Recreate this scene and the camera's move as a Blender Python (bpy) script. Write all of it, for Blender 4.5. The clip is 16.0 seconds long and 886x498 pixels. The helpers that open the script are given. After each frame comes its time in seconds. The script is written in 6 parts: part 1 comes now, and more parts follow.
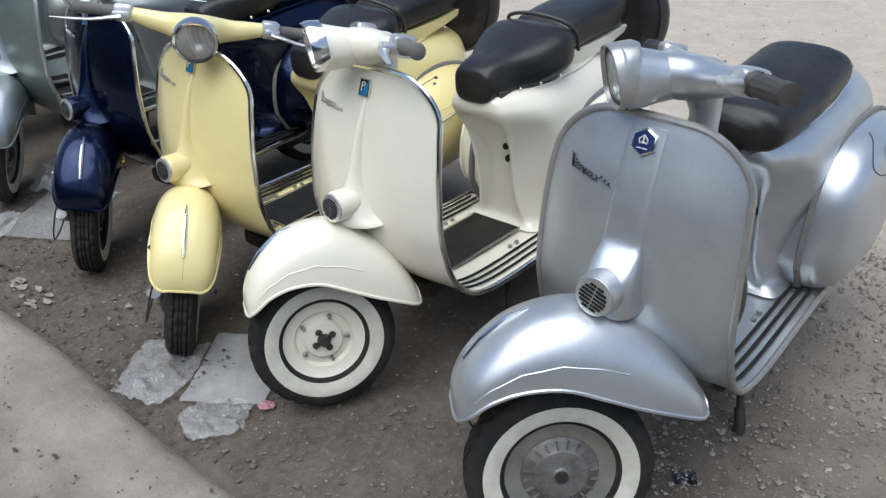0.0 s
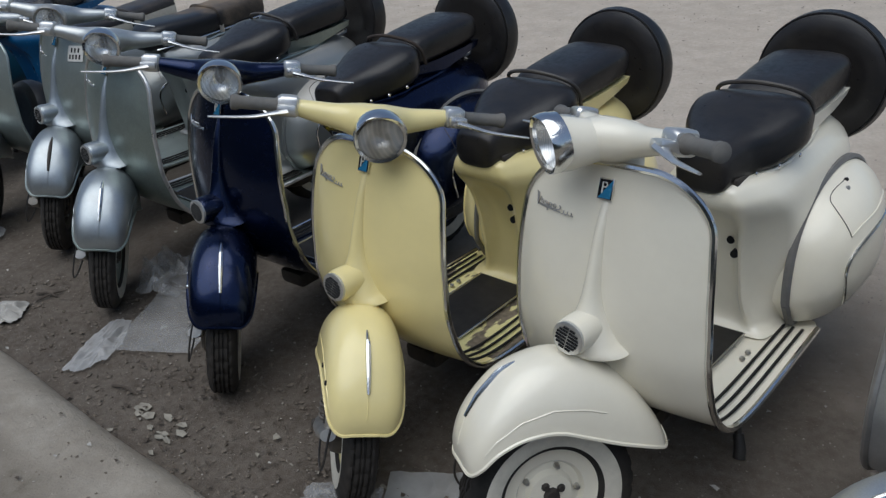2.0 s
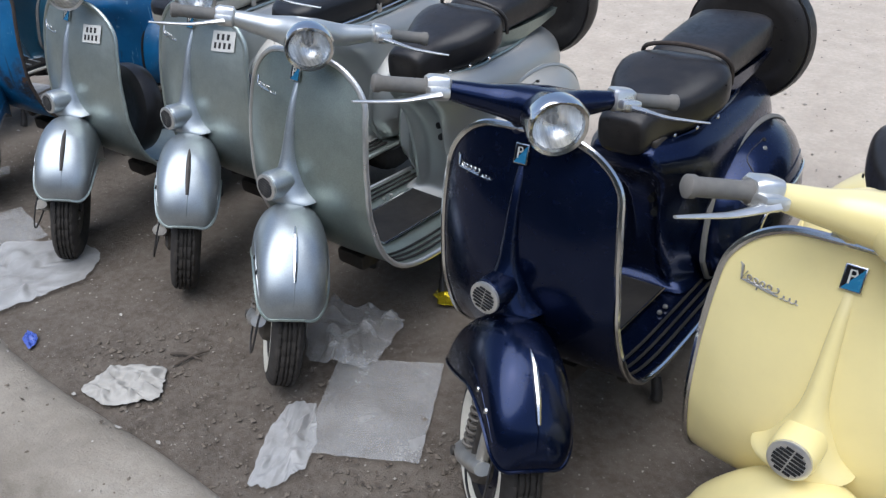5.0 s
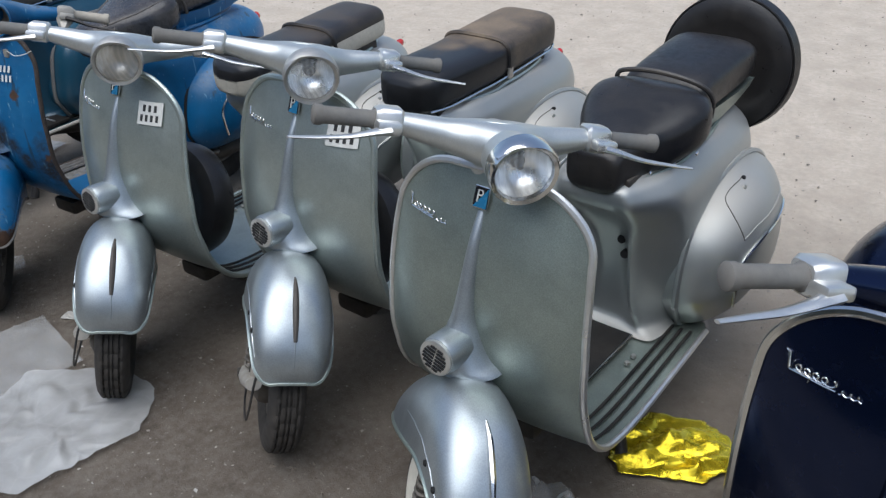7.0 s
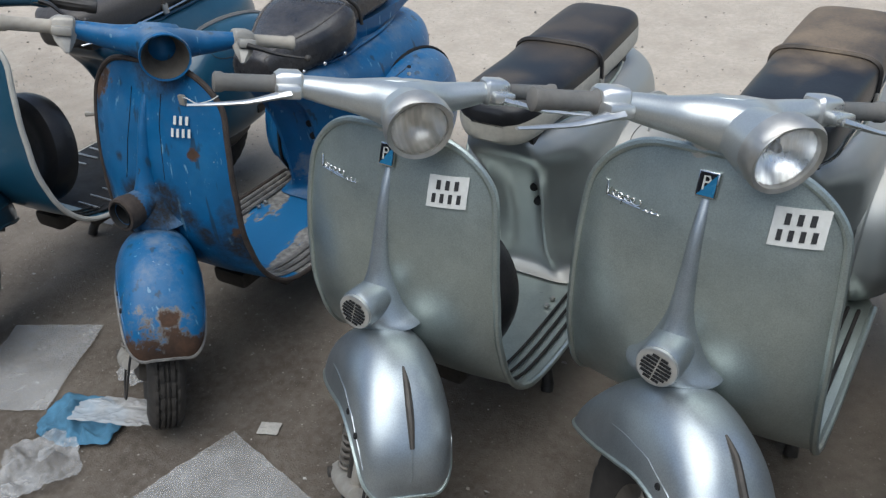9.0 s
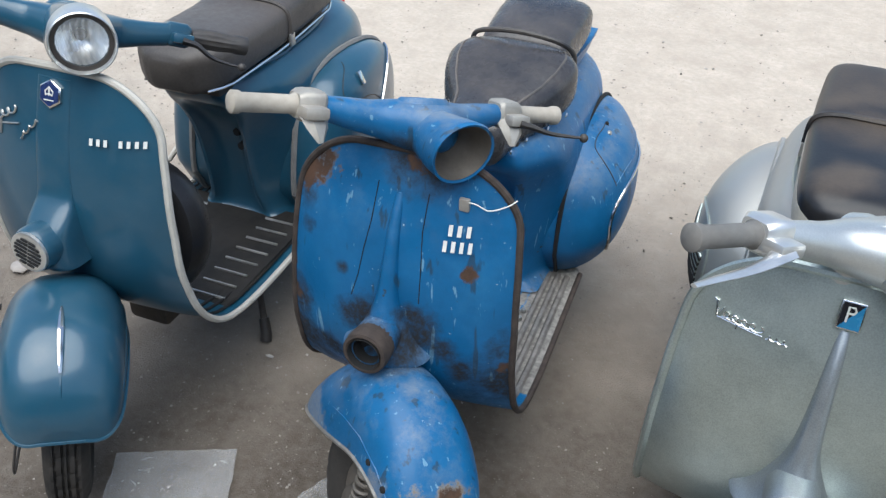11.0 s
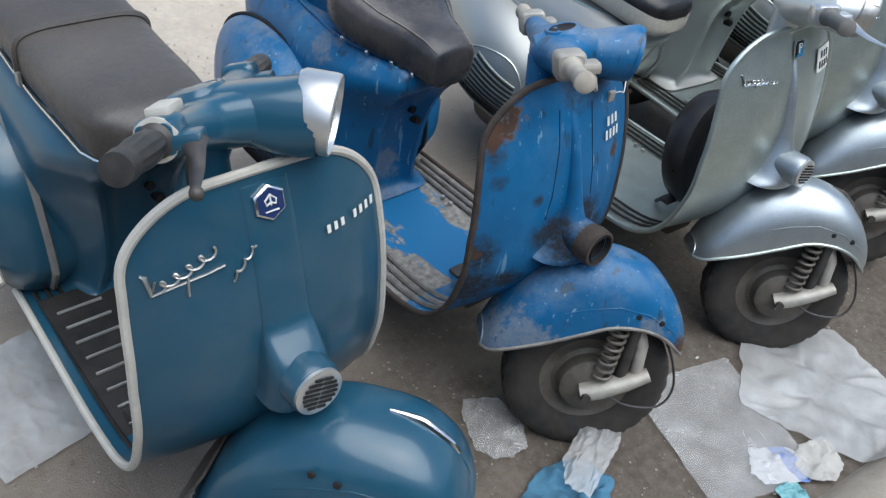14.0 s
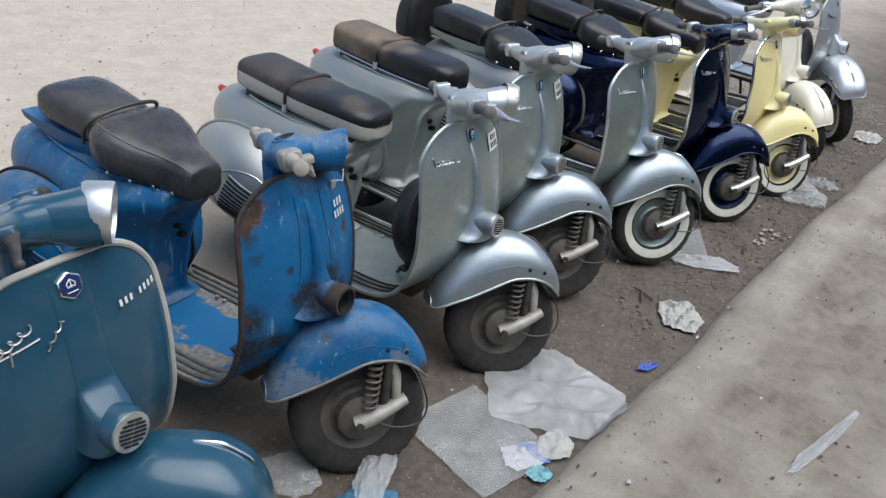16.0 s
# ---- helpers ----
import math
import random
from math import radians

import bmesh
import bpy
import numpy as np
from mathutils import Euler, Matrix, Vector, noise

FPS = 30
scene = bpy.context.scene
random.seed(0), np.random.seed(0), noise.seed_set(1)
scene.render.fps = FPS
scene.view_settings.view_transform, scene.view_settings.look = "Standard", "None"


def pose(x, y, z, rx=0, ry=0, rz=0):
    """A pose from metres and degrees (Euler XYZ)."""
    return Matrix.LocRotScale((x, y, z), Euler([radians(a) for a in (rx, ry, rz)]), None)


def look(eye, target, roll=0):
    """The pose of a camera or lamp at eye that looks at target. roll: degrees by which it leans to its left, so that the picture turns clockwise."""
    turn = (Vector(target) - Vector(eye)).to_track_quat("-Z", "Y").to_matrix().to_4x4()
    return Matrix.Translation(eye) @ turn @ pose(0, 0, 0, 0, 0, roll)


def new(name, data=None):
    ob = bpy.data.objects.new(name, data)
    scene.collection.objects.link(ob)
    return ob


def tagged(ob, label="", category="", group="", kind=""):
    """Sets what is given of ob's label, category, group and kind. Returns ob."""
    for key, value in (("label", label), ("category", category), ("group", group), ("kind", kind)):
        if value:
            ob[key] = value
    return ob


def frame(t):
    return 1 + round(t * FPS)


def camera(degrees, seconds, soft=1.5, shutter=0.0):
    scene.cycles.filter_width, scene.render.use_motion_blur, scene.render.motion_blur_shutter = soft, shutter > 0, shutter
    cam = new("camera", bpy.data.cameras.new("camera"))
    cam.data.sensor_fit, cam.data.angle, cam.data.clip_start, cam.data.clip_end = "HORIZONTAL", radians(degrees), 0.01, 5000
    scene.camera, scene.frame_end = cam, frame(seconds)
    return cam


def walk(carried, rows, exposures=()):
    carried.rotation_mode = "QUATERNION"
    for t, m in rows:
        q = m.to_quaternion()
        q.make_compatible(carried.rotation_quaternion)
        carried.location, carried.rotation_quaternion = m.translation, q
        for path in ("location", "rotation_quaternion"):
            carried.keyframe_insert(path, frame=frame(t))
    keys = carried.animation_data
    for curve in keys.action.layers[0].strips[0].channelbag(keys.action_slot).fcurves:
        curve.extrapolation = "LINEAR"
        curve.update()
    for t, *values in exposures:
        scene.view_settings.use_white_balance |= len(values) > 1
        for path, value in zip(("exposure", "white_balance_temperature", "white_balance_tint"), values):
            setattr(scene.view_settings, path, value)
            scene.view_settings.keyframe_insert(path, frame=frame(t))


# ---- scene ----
cam = camera(55.50, 16.0, soft=1.35)
PATH = [
    (0, (3.768, -1.241, 1.677), (2.619, 0.031, 0.646), -2.9),
    (0.5, (3.654, -1.226, 1.69), (2.35, -0.052, 0.729), -7.5),
    (1, (3.507, -1.211, 1.678), (2.173, -0.055, 0.737), -8.6),
    (1.5, (3.284, -1.247, 1.69), (2.02, -0.018, 0.746), -7.2),
    (2, (3.081, -1.214, 1.671), (1.852, 0.057, 0.734), -6.1),
    (2.5, (2.833, -1.125, 1.681), (1.605, 0.143, 0.739), -6.3),
    (3, (2.583, -1.131, 1.67), (1.346, 0.119, 0.719), -6.6),
    (3.5, (2.362, -1.217, 1.687), (1.141, 0.021, 0.7), -6.6),
    (3.7, (2.286, -1.222, 1.668), (1.063, 0.005, 0.667), -6.1),
    (5.8, (1.48, -1.182, 1.686), (0.399, 0.148, 0.654), -1.6),
    (6, (1.394, -1.155, 1.666), (0.316, 0.184, 0.644), -1.5),
    (6.5, (1.104, -0.988, 1.674), (0.027, 0.35, 0.649), -2.0),
    (7, (0.869, -0.936, 1.656), (-0.224, 0.392, 0.635), -2.6),
    (7.5, (0.546, -0.97, 1.678), (-0.554, 0.342, 0.644), -2.8),
    (8, (0.307, -0.931, 1.655), (-0.794, 0.38, 0.62), -3.7),
    (8.5, (0.022, -0.855, 1.654), (-1.056, 0.449, 0.587), -5.3),
    (9, (-0.275, -0.891, 1.643), (-1.295, 0.432, 0.542), -4.6),
    (9.2, (-0.411, -0.941, 1.663), (-1.394, 0.411, 0.564), -3.5),
    (11.3, (-1.631, -0.854, 1.682), (-2.312, 0.608, 0.5), 0.6),
    (11.5, (-1.796, -0.81, 1.663), (-2.437, 0.636, 0.439), -0.7),
    (12, (-2.064, -0.778, 1.659), (-2.76, 0.655, 0.451), -2.9),
    (12.5, (-2.521, -0.856, 1.704), (-2.758, 0.59, 0.342), 2.8),
    (13, (-2.791, -0.807, 1.647), (-2.602, 0.702, 0.349), 6.0),
    (13.5, (-3.072, -0.693, 1.698), (-2.485, 0.679, 0.366), 9.5),
    (14, (-3.289, -0.797, 1.745), (-2.279, 0.359, 0.463), 11.0),
    (14.5, (-3.397, -1.018, 1.807), (-2.212, 0.07, 0.619), 10.1),
    (15, (-3.43, -1.193, 1.845), (-2.138, -0.105, 0.773), 10.4),
    (15.5, (-3.469, -1.25, 1.865), (-2.081, -0.199, 0.88), 9.0),
    (16, (-3.585, -1.236, 1.89), (-2.124, -0.253, 0.942), 8.9),
]
EXPOSURES = [(0.0, 0.66, 6450, 10), (0.5, -0.40, 6350, 10), (1.0, -0.20, 6350, 10), (1.5, -0.07, 6400, 10), (2.0, -0.08, 6450, 10), (2.5, 0.00, 6500, 10), (3.0, 0.00, 6500, 11), (3.5, 0.60, 6450, 12), (6.0, 0.84, 6400, 13), (6.5, 0.74, 6450, 12), (7.0, 0.66, 6500, 11),
             (7.5, 1.02, 6500, 10), (8.0, 0.62, 6550, 10), (8.5, 0.68, 6550, 10), (9.0, 0.64, 6600, 9), (11.3, 1.22, 6550, 9), (12.5, 1.32, 6520, 9), (13.5, 1.26, 6500, 9), (14.0, 0.96, 6480, 9), (14.5, 1.08, 6480, 10), (15.0, 1.00, 6550, 10), (15.5, 0.80, 6600, 10), (16.0, 0.76, 6600, 10)]
walk(cam, [(t, look(eye, target, roll)) for t, eye, target, roll in PATH], EXPOSURES)

# ---------------------------------------------------------------- light
world = bpy.data.worlds.new("sky")
scene.world = world
world.use_nodes = True
wn = world.node_tree.nodes
sky = wn.new("ShaderNodeTexSky")
sky.sky_type = "NISHITA"
sky.sun_disc = False
sky.sun_elevation = radians(72)
sky.sun_rotation = radians(167)
sky.dust_density = 1.7
sky.air_density = 1.0
sky.ozone_density = 1.0
world.node_tree.links.new(sky.outputs["Color"], wn["Background"].inputs["Color"])
wn["Background"].inputs["Strength"].default_value = 0.105

sun_data = bpy.data.lights.new("sun", "SUN")
sun_data.energy = 2.2
sun_data.angle = radians(75)
sun_data.color = (0.92, 0.975, 1.0)
sun = new("sun", sun_data)
sun.matrix_world = look((0.6, -2.6, 8), (0, 0, 0))

# ---------------------------------------------------------------- materials


def mat_base(name):
    m = bpy.data.materials.new(name)
    m.use_nodes = True
    nt = m.node_tree
    return m, nt, nt.nodes["Principled BSDF"]


def tex_noise(nt, scale, detail=6.0, rough=0.6, coord="Object"):
    co = nt.nodes.new("ShaderNodeTexCoord")
    n = nt.nodes.new("ShaderNodeTexNoise")
    n.inputs["Scale"].default_value = scale
    n.inputs["Detail"].default_value = detail
    n.inputs["Roughness"].default_value = rough
    nt.links.new(co.outputs[coord], n.inputs["Vector"])
    return n.outputs["Fac"]


def ramp(nt, fac, stops):
    r = nt.nodes.new("ShaderNodeValToRGB")
    els = r.color_ramp.elements
    while len(els) < len(stops):
        els.new(0.5)
    for e, (p, c) in zip(els, stops):
        e.position = p
        e.color = (*c, 1) if len(c) == 3 else c
    nt.links.new(fac, r.inputs["Fac"])
    return r.outputs["Color"]


def grey(v):
    return (v, v, v)


def mix(nt, fac, a, b, mode="MIX"):
    n = nt.nodes.new("ShaderNodeMix")
    n.data_type = "RGBA"
    n.blend_type = mode
    for sock, val in ((n.inputs[0], fac), (n.inputs[6], a), (n.inputs[7], b)):
        if isinstance(val, (int, float)):
            sock.default_value = val
        elif isinstance(val, tuple):
            sock.default_value = (*val, 1)
        else:
            nt.links.new(val, sock)
    return n.outputs[2]


def bump(nt, bsdf, height, strength, dist=0.01):
    b = nt.nodes.new("ShaderNodeBump")
    b.inputs["Strength"].default_value = strength
    b.inputs["Distance"].default_value = dist
    nt.links.new(height, b.inputs["Height"])
    nt.links.new(b.outputs["Normal"], bsdf.inputs["Normal"])


def scaled(c, k):
    return tuple(min(1.0, v * k) for v in c)


def paint(name, col, metal=0.0, rough=0.3, coat=0.6, dust=0.25, dust_col=(0.36, 0.31, 0.25), streak=0.05, spec=0.5, settled=0.0, flake=0.0):
    """Painted sheet metal with slight mottling, and dust settled on what faces up."""
    m, nt, p = mat_base(name)
    big = tex_noise(nt, 3.5, 5)
    fine = tex_noise(nt, 45, 4)
    base = mix(nt, ramp(nt, big, [(0.3, grey(0)), (0.75, grey(1))]), scaled(col, 1 - streak), scaled(col, 1 + streak))
    if flake:
        # sprayed aluminium: cloudy patches and coarse grain
        cloud = mix(nt, 0.5, tex_noise(nt, 11, 6, 0.7), tex_noise(nt, 380, 2, 0.5))
        base = mix(nt, ramp(nt, cloud, [(0.38, grey(0)), (0.62, grey(1))]), base, scaled(col, 1 - 1.6 * flake))
    dmask = mix(nt, 1.0, ramp(nt, tex_noise(nt, 6.0, 8, 0.7), [(0.45, grey(0)), (0.8, grey(dust))]),
                ramp(nt, fine, [(0.3, grey(0.5)), (0.7, grey(1))]), "MULTIPLY")
    if settled:
        geo = nt.nodes.new("ShaderNodeNewGeometry")
        sep = nt.nodes.new("ShaderNodeSeparateXYZ")
        nt.links.new(geo.outputs["Normal"], sep.inputs[0])
        up = ramp(nt, sep.outputs["Z"], [(0.15, grey(0)), (0.85, grey(1))])
        lies = mix(nt, 1.0, up, ramp(nt, tex_noise(nt, 4.0, 6, 0.6), [(0.34, grey(0.25)), (0.62, grey(settled))]), "MULTIPLY")
        dmask = mix(nt, 1.0, dmask, lies, "LIGHTEN")
    nt.links.new(mix(nt, dmask, base, dust_col), p.inputs["Base Color"])
    nt.links.new(mix(nt, dmask, grey(metal), grey(0.0)), p.inputs["Metallic"])
    rr = mix(nt, dmask, grey(rough), grey(min(1, rough + 0.35)))
    rr = mix(nt, ramp(nt, fine, [(0.3, grey(0)), (0.8, grey(0.25))]), rr, grey(min(1, rough + 0.2)))
    nt.links.new(rr, p.inputs["Roughness"])
    p.inputs["Coat Weight"].default_value = coat
    p.inputs["Specular IOR Level"].default_value = spec
    p.inputs["Coat Roughness"].default_value = 0.12
    bump(nt, p, tex_noise(nt, 9, 3), 0.06, 0.01)
    return m


def spots(nt, wobble, places, soft=0.35):
    """Ragged patches round some places of an object."""
    co = nt.nodes.new("ShaderNodeTexCoord")
    total = None
    for place, rad in places:
        d = nt.nodes.new("ShaderNodeVectorMath")
        d.operation = "DISTANCE"
        nt.links.new(co.outputs["Object"], d.inputs[0])
        d.inputs[1].default_value = place
        w = nt.nodes.new("ShaderNodeMath")
        w.operation = "MULTIPLY_ADD"
        nt.links.new(wobble, w.inputs[0])
        w.inputs[1].default_value = -rad * 4.0
        nt.links.new(d.outputs["Value"], w.inputs[2])
        spot = nt.nodes.new("ShaderNodeMapRange")
        spot.inputs["From Min"].default_value = -rad * 1.35
        spot.inputs["From Max"].default_value = -rad * (1.35 - soft)
        spot.inputs["To Min"].default_value = 1.0
        spot.inputs["To Max"].default_value = 0.0
        nt.links.new(w.outputs[0], spot.inputs["Value"])
        total = spot.outputs["Result"] if total is None else mix(nt, 1.0, total, spot.outputs["Result"], "LIGHTEN")
    return total


def rusty_paint(name, col):
    """Old blue paint with dusty fade, scratches, primer, grime and rust patches."""
    m, nt, p = mat_base(name)
    big = tex_noise(nt, 3.2, 7, 0.65)
    mid = tex_noise(nt, 9.0, 9, 0.75)
    rag = tex_noise(nt, 17.0, 10, 0.72)
    fine = tex_noise(nt, 90, 5, 0.7)
    base = mix(nt, ramp(nt, big, [(0.35, grey(0)), (0.7, grey(1))]), scaled(col, 0.72), scaled(col, 1.15))
    fade = ramp(nt, mix(nt, 0.5, big, mid), [(0.50, grey(0)), (0.66, grey(0.18))])
    base = mix(nt, fade, base, (0.05, 0.18, 0.24))
    primer = ramp(nt, mix(nt, 0.35, mid, rag), [(0.64, grey(0)), (0.67, grey(0.7))])
    base = mix(nt, primer, base, (0.24, 0.235, 0.215))
    dust = spots(nt, rag, (((-0.15, 0.19, 0.33), 0.085), ((-0.13, 0.11, 0.37), 0.06), ((0.0, 0.80, 0.72), 0.07), ((-0.02, 0.85, 0.36), 0.06), ((-0.15, 0.95, 0.72), 0.06), ((0.10, -0.08, 0.42), 0.04)))
    base = mix(nt, mix(nt, 1.0, dust, ramp(nt, fine, [(0.3, grey(0.25)), (0.7, grey(0.7))]), "MULTIPLY"), base, (0.20, 0.20, 0.19))
    chips = ramp(nt, tex_noise(nt, 75, 4, 0.6), [(0.70, grey(0)), (0.73, grey(0.8))])
    base = mix(nt, chips, base, (0.30, 0.36, 0.40))
    dark_chips = ramp(nt, tex_noise(nt, 27, 5, 0.6), [(0.27, grey(1)), (0.30, grey(0))])
    base = mix(nt, dark_chips, base, (0.035, 0.03, 0.028))
    co = nt.nodes.new("ShaderNodeTexCoord")
    for size, stops, tint in (((70, 70, 5), [(0.67, grey(0)), (0.70, grey(0.55))], (0.17, 0.33, 0.43)), ((38, 38, 3.5), [(0.32, grey(0.75)), (0.37, grey(0))], (0.012, 0.035, 0.060))):
        mp = nt.nodes.new("ShaderNodeMapping")
        mp.inputs["Scale"].default_value = size
        nt.links.new(co.outputs["Object"], mp.inputs["Vector"])
        run = nt.nodes.new("ShaderNodeTexNoise")
        run.inputs["Scale"].default_value = 1.0
        run.inputs["Detail"].default_value = 3
        nt.links.new(mp.outputs["Vector"], run.inputs["Vector"])
        base = mix(nt, ramp(nt, run.outputs["Fac"], stops), base, tint)
    geo = nt.nodes.new("ShaderNodeNewGeometry")
    sep = nt.nodes.new("ShaderNodeSeparateXYZ")
    nt.links.new(geo.outputs["Normal"], sep.inputs[0])
    lies = mix(nt, 1.0, ramp(nt, sep.outputs["Z"], [(0.25, grey(0)), (0.95, grey(0.8))]), ramp(nt, mid, [(0.45, grey(0)), (0.64, grey(0.5))]), "MULTIPLY")
    base = mix(nt, lies, base, (0.27, 0.255, 0.225))
    grime = spots(nt, rag, (((0.225, 0.25, 0.47), 0.050), ((0.21, 0.25, 0.56), 0.030), ((0.115, 0.16, 0.56), 0.024), ((0.15, 0.20, 0.50), 0.022), ((-0.14, 0.20, 0.47), 0.026), ((0.0, 0.245, 0.925), 0.030), ((0.06, 0.27, 0.91), 0.030), ((-0.235, 0.25, 0.45), 0.060), ((-0.060, 0.16, 0.60), 0.034), ((0.060, 0.165, 0.595), 0.034), ((0.05, 0.165, 0.63), 0.022), ((0.03, 0.285, 0.90), 0.03), ((-0.21, 0.24, 0.80), 0.018),
                            ((0.20, -0.02, 0.355), 0.035), ((0.0, 0.10, 0.61), 0.032), ((-0.05, 0.14, 0.575), 0.036), ((0.055, 0.15, 0.575), 0.034), ((-0.22, 0.25, 0.56), 0.04), ((-0.21, 0.25, 0.47), 0.035), ((-0.19, 0.25, 0.74), 0.014), ((-0.10, 0.20, 0.69), 0.010)), 1.3)
    base = mix(nt, mix(nt, 1.0, grime, ramp(nt, fine, [(0.32, grey(0.6)), (0.55, grey(0.98))]), "MULTIPLY"), base, (0.016, 0.016, 0.017))
    bare = spots(nt, rag, (((-0.165, 0.285, 0.875), 0.040), ((-0.243, 0.27, 0.63), 0.042), ((0.235, -0.07, 0.345), 0.100), ((0.226, -0.045, 0.425), 0.036), ((0.185, -0.11, 0.35), 0.05)))
    base = mix(nt, bare, base, (0.17, 0.155, 0.135))
    rmask = spots(nt, rag, (((-0.165, 0.285, 0.875), 0.040), ((-0.20, 0.28, 0.82), 0.024), ((-0.243, 0.27, 0.63), 0.044), ((0.04, 0.28, 0.905), 0.034), ((0.15, 0.215, 0.735), 0.016), ((0.240, -0.065, 0.335), 0.090), ((0.265, -0.02, 0.325), 0.055), ((0.205, -0.10, 0.345), 0.075), ((0.226, -0.045, 0.425), 0.026), ((0.16, -0.11, 0.37), 0.035), ((0.18, -0.02, 0.395), 0.020),
                            ((0.02, 0.085, 0.635), 0.020), ((-0.22, 0.26, 0.50), 0.030), ((-0.236, 0.25, 0.57), 0.030), ((0.225, 0.24, 0.52), 0.02), ((0.10, 0.02, 0.49), 0.012)))
    rmask = mix(nt, 1.0, rmask, ramp(nt, tex_noise(nt, 6.3, 10, 0.72), [(0.735, grey(0)), (0.765, grey(1))]), "LIGHTEN")
    rust = mix(nt, ramp(nt, rag, [(0.35, grey(0)), (0.65, grey(1))]), (0.024, 0.016, 0.012), (0.080, 0.042, 0.025))
    base = mix(nt, rmask, base, rust)
    nt.links.new(base, p.inputs["Base Color"])
    rr = mix(nt, mix(nt, 1.0, rmask, grime, "LIGHTEN"), ramp(nt, mid, [(0.3, grey(0.34)), (0.7, grey(0.6))]), grey(0.85))
    nt.links.new(rr, p.inputs["Roughness"])
    nt.links.new(mix(nt, mix(nt, 1.0, rmask, grime, "LIGHTEN"), grey(0.18), grey(0.0)), p.inputs["Coat Weight"])
    p.inputs["Coat Roughness"].default_value = 0.18
    p.inputs["Specular IOR Level"].default_value = 0.32
    bump(nt, p, mix(nt, 0.5, mid, fine), 0.2, 0.006)
    return m


def plain(name, col, rough=0.5, metal=0.0, var=0.15, scale=30.0, bump_s=0.1, bump_d=0.003, dust=0.0, coat=0.0, spec=0.5, dust_scale=4.5):
    m, nt, p = mat_base(name)
    n = tex_noise(nt, scale, 6)
    base = mix(nt, ramp(nt, n, [(0.3, grey(0)), (0.7, grey(1))]), scaled(col, 1 - var), scaled(col, 1 + var))
    if dust:
        d = ramp(nt, tex_noise(nt, dust_scale, 8 if dust_scale > 3 else 4, 0.7 if dust_scale > 3 else 0.5), [(0.38, grey(0)), (0.72, grey(dust))])
        base = mix(nt, d, base, (0.34, 0.28, 0.22))
    nt.links.new(base, p.inputs["Base Color"])
    rr = ramp(nt, tex_noise(nt, scale * 0.3, 5), [(0.3, grey(max(0.02, rough - 0.08))), (0.7, grey(min(1, rough + 0.1)))])
    nt.links.new(rr, p.inputs["Roughness"])
    p.inputs["Metallic"].default_value = metal
    p.inputs["Coat Weight"].default_value = coat
    p.inputs["Specular IOR Level"].default_value = spec
    if bump_s:
        bump(nt, p, n, bump_s, bump_d)
    return m


def scaled_fac(nt, value, k):
    return mix(nt, 1.0, value, grey(k), "MULTIPLY")


